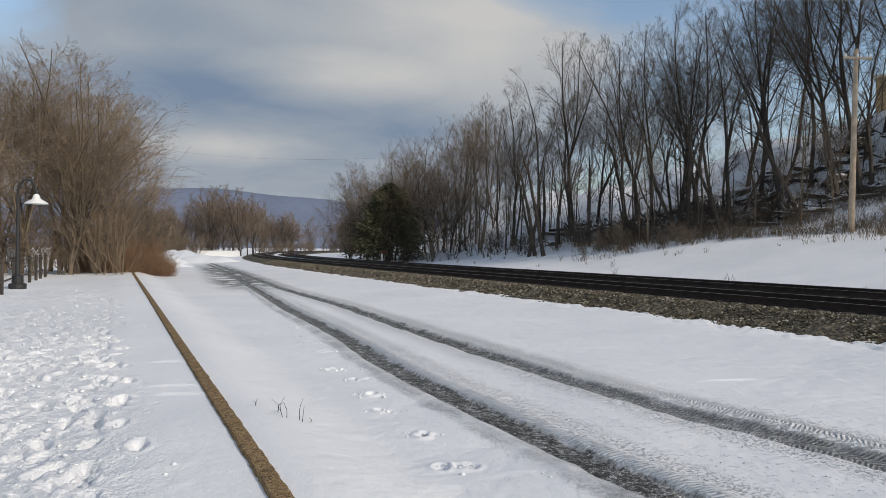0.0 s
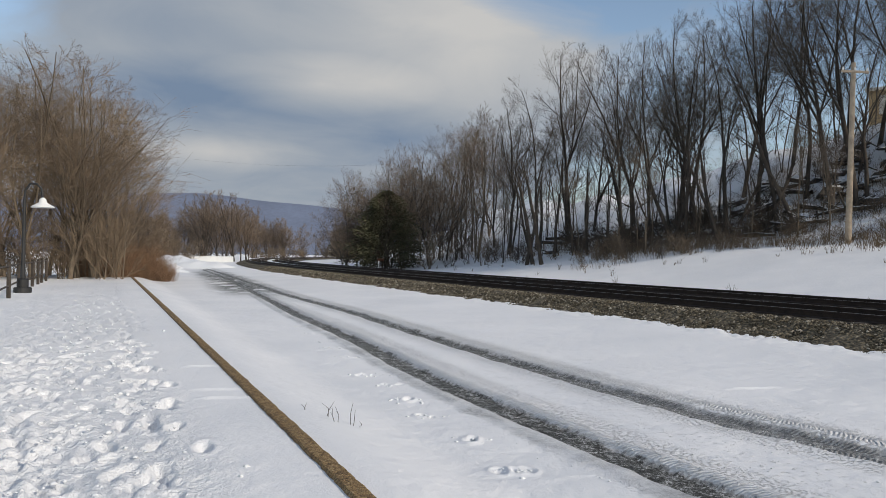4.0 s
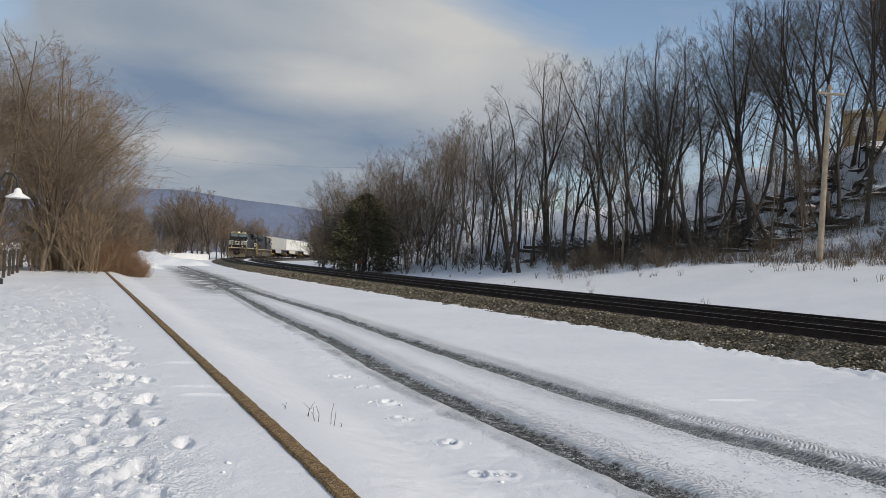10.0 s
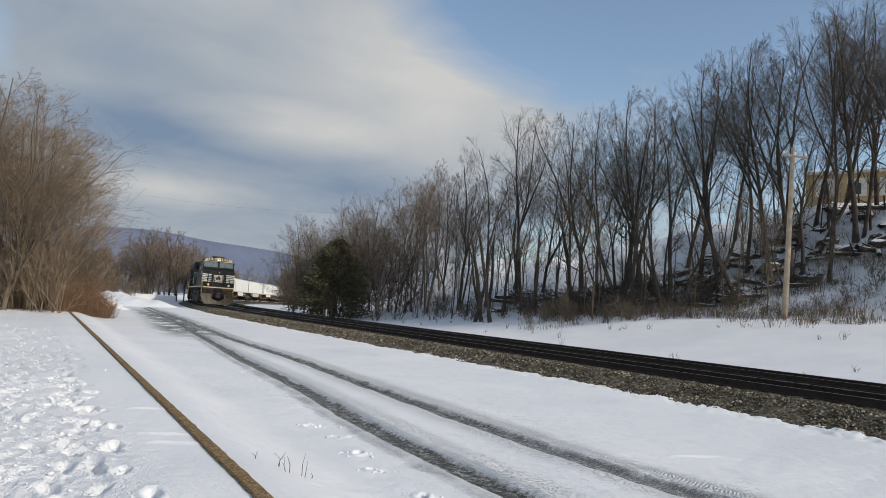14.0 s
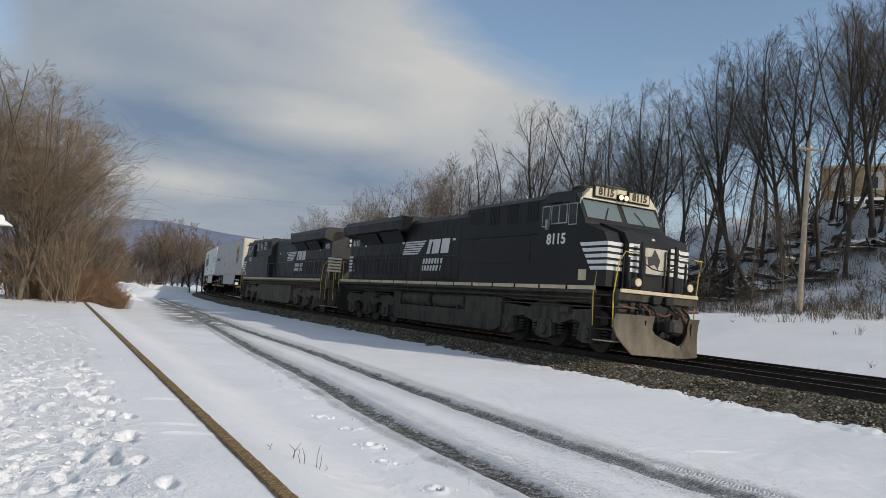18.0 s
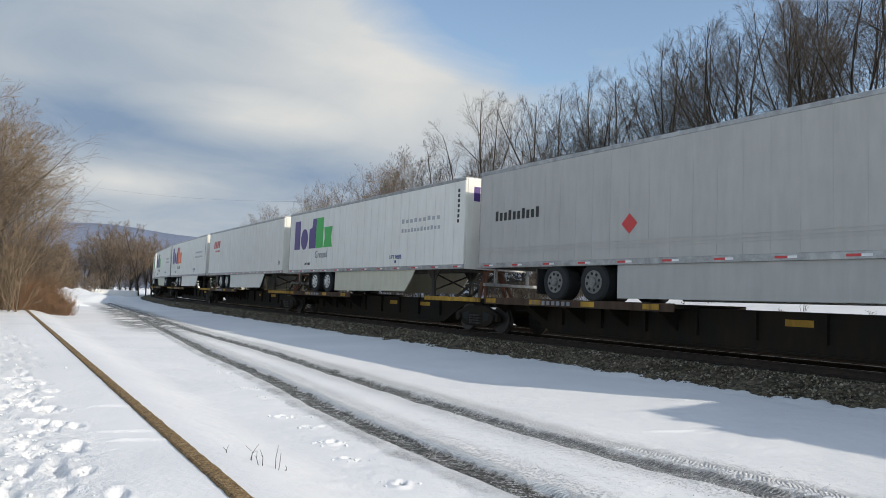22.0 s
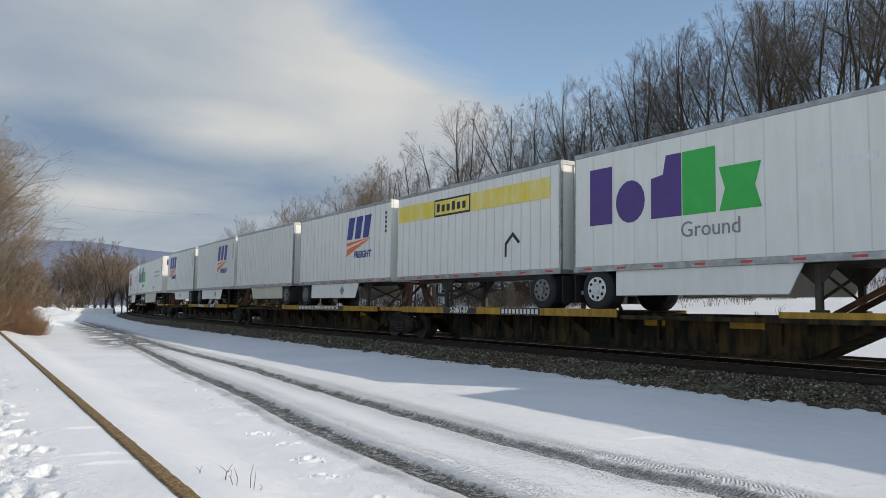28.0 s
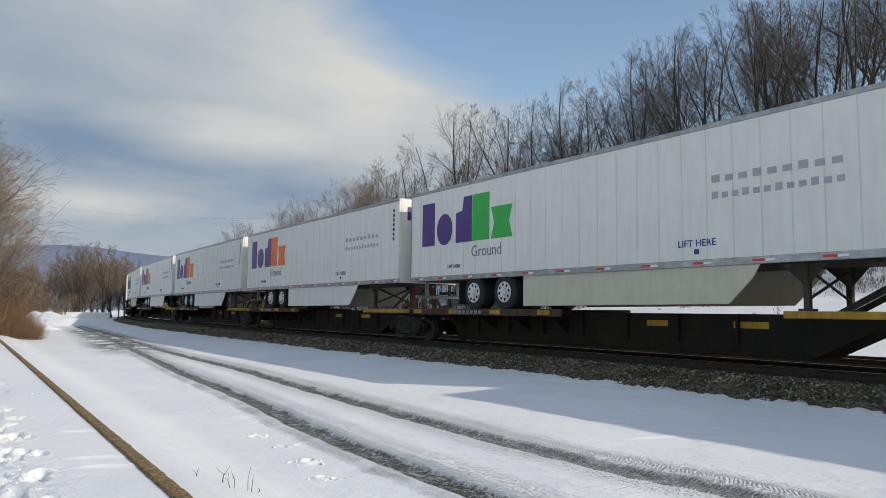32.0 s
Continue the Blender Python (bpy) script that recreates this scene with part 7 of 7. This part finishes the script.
def growth():
    rnd = random.Random(77)
    field, slope, russet = [], [], []
    for i in range(46):         # weeds poking through the field
        s, off = rnd.uniform(-8, 45), rnd.uniform(7.5, 17)
        x, y, _ = on_track(s, off)
        field.append((x, y, rnd.uniform(0.4, 1.0)))
    blades("field_weeds", field, 0.6, DRY, "sparse dry weeds standing in the snowy field", "weeds", 1, 7, 0.15, 0.008)
    for i in range(2300):       # the brambly foot of the hill
        b = rnd.uniform(-4, 47)
        r = rnd.uniform(38, 54) + max(0, 17 - b) * 1.0
        x, y = at_bearing(b, r)
        if track_offset(np.array([x]), np.array([y]))[0] > 17.0 + 4.5 * rnd.random() ** 2 and noise.noise(Vector((x * 0.30, y * 0.30, 3))) + 0.5 * noise.noise(Vector((x, y, 7))) > -0.02:
            slope.append((x, y, rnd.uniform(0.4, 1.2)))
    for i in range(700):
        x, y = at_bearing(rnd.uniform(12, 48), rnd.uniform(44, 58))
        slope.append((x, y, rnd.uniform(0.4, 1.0)))
    blades("hill_weeds", slope, 0.85, DRY, "dry straw-brown weeds along the foot of the hill", "weeds", 2, 10, 0.8, 0.010)
    for i in range(190):
        b = rnd.uniform(-25.5, -19.2)
        x, y = at_bearing(b, rnd.uniform(41, 49))
        russet.append((x, y, rnd.uniform(0.6, 1.25) * (1 - 0.45 * smooth(-21.2, -19.2, b))))
    blades("russet_brush", russet, 2.1, REED, "dense russet dry brush beside the road", "brush", 3, 30, 0.8, 0.007)
    near = [(-0.93, 6.65, 0.55), (-0.72, 6.55, 0.9), (-0.60, 6.35, 0.8), (-0.47, 6.35, 1.0), (-0.40, 6.45, 0.7)]
    blades("edge_twigs", near, 0.24, BARK, "a few dark dry stems beside the platform edge", "weeds", 4, 2, 0.06, 0.0035)


def hill_litter():
    """Fallen logs and rocks on the slope, dusted with snow."""
    rnd = random.Random(41)
    src = []
    for n in range(3):
        L = tagged(new("fallen_log"), "fallen dark log lying across the snowy slope", "log", "fallen logs on the hill")
        v, f = [], []
        ln = rnd.uniform(2, 4.5)
        tube(v, f, [Vector((-ln / 2, 0, 0.1)), Vector((0, rnd.uniform(-.2, .2), 0.2)), Vector((ln / 2, 0, 0.12))], [0.17, 0.15, 0.08], 8)
        part("log", Geo().add(v, f).bar((0, 0, 0.2), (0.8, 0.9, 0.7), 0.05).bar((0.8, 0, 0.2), (1.7, -0.5, 0.8), 0.04), SNOWY_BARK, L, shade=True)
        src.append(L)
    for i in range(70):
        b = rnd.uniform(9, 47)
        x, y = at_bearing(b, rnd.uniform(49, 60) + max(0, 15 - b) * 0.9)
        o = src[i] if i < 3 else copy_thing(rnd.choice(src), Matrix())
        o.matrix_basis = pose(x, y, height(x, y), rnd.uniform(-6, 6), rnd.uniform(-14, 14), rnd.uniform(0, 360))
    base = []
    for n in range(3):
        R = tagged(new("rock"), "dark rock outcrop capped with snow on the slope", "rock", "rocks on the hill")
        v, f = [], []
        m, k = 12, 7
        for j in range(k):
            t = j / (k - 1) * math.pi * 0.55
            for i in range(m):
                a = 2 * math.pi * i / m
                p = Vector((math.cos(a) * math.cos(t), math.sin(a) * math.cos(t) * 0.7, math.sin(t) * 0.7))
                q = 1 + 0.45 * noise.noise(p * 2.1 + Vector((n * 9, 0, 0)))
                v.append(p * q)
        for j in range(k - 1):
            f += [(j * m + i, j * m + (i + 1) % m, (j + 1) * m + (i + 1) % m, (j + 1) * m + i) for i in range(m)]
        part("stone", Geo().add(v, f), ROCK, R)
        base.append(R)
    for i in range(80):
        b = 48 - 27 * rnd.random() ** 1.2
        x, y = at_bearing(b, rnd.uniform(51, 60))
        o = base[i] if i < 3 else copy_thing(rnd.choice(base), Matrix())
        o.matrix_basis = pose(x, y, height(x, y) - 0.3, rnd.uniform(-12, 12), rnd.uniform(-12, 12), rnd.uniform(0, 360))
        k = rnd.uniform(0.4, 1.1)
        o.scale = (k * 1.3, k * 1.2, k)


def snowy(name, col):
    """A dark surface on which snow lies wherever it faces up."""
    def build(k, b):
        v = k.add("ShaderNodeTexCoord").outputs["Object"]
        up = k.add("ShaderNodeSeparateXYZ", None, Vector=k.add("ShaderNodeNewGeometry").outputs["Normal"]).outputs["Z"]
        n = k.noise(v, 3.0, 5.0, 0.65)
        t = k.ramp(k.math("ADD", k.math("MULTIPLY", up, 0.6), k.math("MULTIPLY", n, 0.5)), (0.58, 0.0), (0.68, 1.0))
        dark = k.ramp(n, (0.3, tuple(c * 0.5 for c in col)), (0.7, tuple(c * 1.5 for c in col)))
        k.put(b, "Base Color", k.mix(t, dark, (0.82, 0.83, 0.85, 1)))
        k.put(b, "Roughness", 0.9)
        bump(k, b, n, 0.6, 0.05)
    return material(name, build)


ROCK = snowy("snow_dusted_rock", (0.055, 0.05, 0.045))
SNOWY_BARK = snowy("snow_dusted_log", (0.05, 0.04, 0.03))
BRICKY = plain("yellow_brick_wall", (0.40, 0.28, 0.15), 0.9, spot=0.2, scale=2.0, grain=0.3, fine=25.0)
TRIM = plain("pale_trim", (0.6, 0.56, 0.48), 0.7, spot=0.1)
PANE = material("window_pane", lambda k, b: (k.put(b, "Base Color", (0.05, 0.06, 0.07, 1)), k.put(b, "Roughness", 0.1)))


def hilltop_building():
    """A long yellow-brick building with a flat roof behind the trees."""
    B = tagged(new("hilltop_building"), "long yellow-brick building with a flat roof on the hilltop", "building")
    x, y = 52.5, 59.4
    B.matrix_basis = pose(x, y, 14.6, 0, 0, -40)
    part("wall", Geo().box(-13, 13, 0, 8, -4.0, 3.5, 0.02), BRICKY, B)
    part("roof", Geo().box(-13.3, 13.3, -0.35, 8.3, 3.5, 3.75, 0.03), TRIM, B)
    part("base_band", Geo().box(-13.02, 13.02, -0.04, 8.02, -4.0, 0.2, 0.01), TRIM, B)
    for i in range(9):
        a = -11.6 + i * 2.75
        w = part("window", Geo().box(a - 0.5, a + 1.2, -0.05, 0.02, 1.2, 3.0, 0.01), TRIM, B)
        part("pane", Geo().box(a - 0.02, a + 0.72, -0.06, -0.05, 1.4, 2.5), PANE, w)


def snow_banks():
    rnd = random.Random(15)
    for x, y, w, h in ((-25.5, 68, 3.2, 0.95), (-22.0, 72, 4.0, 0.8), (-28, 80, 6, 1.0), (-30.5, 88, 3.5, 1.25), (-19.8, 57.5, 1.6, 0.4)):
        v, f, m, k = [], [], 28, 9
        for j in range(k):
            r = 1 - j / (k - 1)
            for i in range(m):
                a = 2 * math.pi * i / m
                px, py = math.cos(a) * r * w, math.sin(a) * r * w * 0.5
                lump = 1 + 0.35 * noise.noise(Vector((px + x, py + y, 2)))
                v.append((x + px, y + py, height(x, y) - 0.1 + h * (1 - r * r) * lump + 0.10 * noise.noise(Vector((px * 2 + x, py * 2, 5)))))
        for j in range(k - 1):
            f += [(j * m + i, j * m + (i + 1) % m, (j + 1) * m + (i + 1) % m, (j + 1) * m + i) for i in range(m)]
        link("snow_bank", v, f, SNOW, label="lumpy ploughed snow bank beside the road", category="snow bank")
    o = tagged(new("concrete_block"), "white snow-capped concrete block beside the track", "block")
    x, y, h_ = on_track(100, -7.5)
    o.matrix_basis = pose(x, y, height(x, y), 0, 0, h_)
    part("block", Geo().box(-4.2, 4.2, -0.5, 0.5, -0.2, 1.0, 0.05), WHITEPAINT, o)


def wires():
    W = tagged(new("overhead_wire"), "thin dark wires sagging high across the valley", "wire", kind="stuff")
    for k in (0,):
        pts = []
        for i in range(25):
            t = i / 24
            pts.append(Vector((-120 + 190 * t, 260 - 60 * t, 40 + k - 10 * (1 - (2 * t - 1) ** 2))))
        v, f = [], []
        tube(v, f, pts, [0.012] * 25, 4)
        part("wire", Geo().add(v, f), IRON, W)


def ties():
    """Tie ends along the near track, each its own piece, set into the bed."""
    src = link("tie", *(lambda g: (g.v, g.f))(Geo().box(-1.3, 1.3, -0.115, 0.115, 0.30, 0.475, 0.015)), TIE, BED, shade=False)
    fix_normals(src.data)
    rnd = random.Random(8)
    far_v, far_g = None, Geo()
    n = 0
    for off in (0.0, 4.2):
        s = -22.0
        while s < 130:
            x, y, h = on_track(s, off)
            m = pose(x, y, rnd.uniform(-0.012, 0.012), 0, 0, h + rnd.uniform(-0.8, 0.8))
            if s < 60 and off == 0.0:
                o = src if n == 0 else new("tie", src.data)
                o.parent = BED
                o.matrix_basis = m
                n += 1
            else:
                far_g.add([tuple(m @ Vector(p)) for p in Geo().box(-1.3, 1.3, -0.115, 0.115, 0.30, 0.475).v], Geo().box(0, 1, 0, 1, 0, 1).f)
            s += 0.52
    link("far_ties", far_g.v, far_g.f, TIE, BED, kind="stuff", shade=False)


def loose_stones():
    """Crushed stone over the near shoulder."""
    rnd = random.Random(4)
    v, f = [], []
    oct_f = [(0, 2, 4), (2, 1, 4), (1, 3, 4), (3, 0, 4), (2, 0, 5), (1, 2, 5), (3, 1, 5), (0, 3, 5)]
    for i in range(26000):
        s = -12 + 62 * rnd.random() ** 1.7
        off = -1.1 - 1.75 * rnd.random() ** 0.85
        x, y, _ = on_track(s, off)
        z = float(np.interp(off, [-2.9, -2.45, -2.1, -1.75, -1.45], [0.02, 0.16, 0.27, 0.42, 0.455]))
        r = rnd.uniform(0.018, 0.042) * (1 + s / 60)
        n = len(v)
        for d in ((1, 0, 0), (-1, 0, 0), (0, 1, 0), (0, -1, 0), (0, 0, 1), (0, 0, -1)):
            k = r * rnd.uniform(0.6, 1.3)
            v.append((x + d[0] * k + rnd.uniform(-.3, .3) * r, y + d[1] * k + rnd.uniform(-.3, .3) * r, z + 0.01 + d[2] * k * 0.8))
        f += [tuple(n + c for c in t) for t in oct_f]
    link("loose_stone", v, f, STONES, BED, kind="stuff", shade=False)


def stones_build(k, b):
    r = k.add("ShaderNodeNewGeometry").outputs["Random Per Island"]
    k.put(b, "Base Color", k.ramp(r, (0.0, (0.030, 0.025, 0.016)), (0.5, (0.110, 0.090, 0.058)), (0.85, (0.21, 0.175, 0.12)), (1.0, (0.44, 0.40, 0.33))))
    k.put(b, "Roughness", 0.9)


STONES = material("crushed_stone", stones_build)


def clods():
    """Crumbs of snow thrown up along the ruts and about the prints."""
    rnd = random.Random(6)
    v, f = [], []
    spots = []
    for line in (RUT_NEAR, RUT_FAR):
        for i in range(420):
            j = 1 + rnd.random() ** 1.4 * 9.5
            a, b = line[int(j)], line[int(j) + 1]
            t = j - int(j)
            w = rnd.gauss(0.38, 0.16) * rnd.choice((-1, 1, 1))
            spots.append((a[0] + (b[0] - a[0]) * t + w, a[1] + (b[1] - a[1]) * t + 0.45 * w, rnd.uniform(0.004, 0.013)))
    for x, y in SINGLE:
        spots += [(x + rnd.gauss(0, 0.10), y + rnd.gauss(0, 0.06), rnd.uniform(0.008, 0.026)) for i in range(14)]
    for i in range(420):
        y = 3 + 20 * rnd.random() ** 1.4
        w = rnd.gauss(0.35, 0.35)
        spots.append((1.69 - 0.443 * y - 2.05 + w, y + 0.44 * w, rnd.uniform(0.008, 0.03)))
    for x, y, r in spots:
        n = len(v)
        z = height(x, y)
        for d in ((1, 0, 0), (-1, 0, 0), (0, 1, 0), (0, -1, 0), (0, 0, 1), (0, 0, -1)):
            k = r * rnd.uniform(0.6, 1.4)
            v.append((x + d[0] * k, y + d[1] * k, z + d[2] * k * 0.6 + 0.004))
        f += [(n, n + 2, n + 4), (n + 2, n + 1, n + 4), (n + 1, n + 3, n + 4), (n + 3, n, n + 4), (n + 2, n, n + 5), (n + 1, n + 2, n + 5), (n + 3, n + 1, n + 5), (n, n + 3, n + 5)]
    link("snow_crumbs", v, f, SNOW, kind="stuff", label="crumbs of snow scattered along ruts and footprints", category="snow", shade=True)


clods()
utility_pole()
lamp_post()
fence()
track_signal()
cedar()
growth()
hill_litter()
hilltop_building()
snow_banks()
wires()
ties()
loose_stones()


def vehicle_pose(mid, half):
    """A vehicle's pose from the two places at which it rides on the track; its x axis points the way it goes."""
    ax, ay, _ = on_track(mid - half)
    bx, by, _ = on_track(mid + half)
    turn = math.degrees(math.atan2(ay - by, ax - bx))
    return pose((ax + bx) / 2, (ay + by) / 2, RAIL_Z, 0, 0, turn)


def motions():
    times = [0.5 * i for i in range(65)]
    for thing, q, half, dx, back in UNITS:
        walk(thing, [(t, vehicle_pose(nose(t) + q, half) @ pose(dx, 0, 0, 0, 0, 180 if back else 0)) for t in times])


motions()
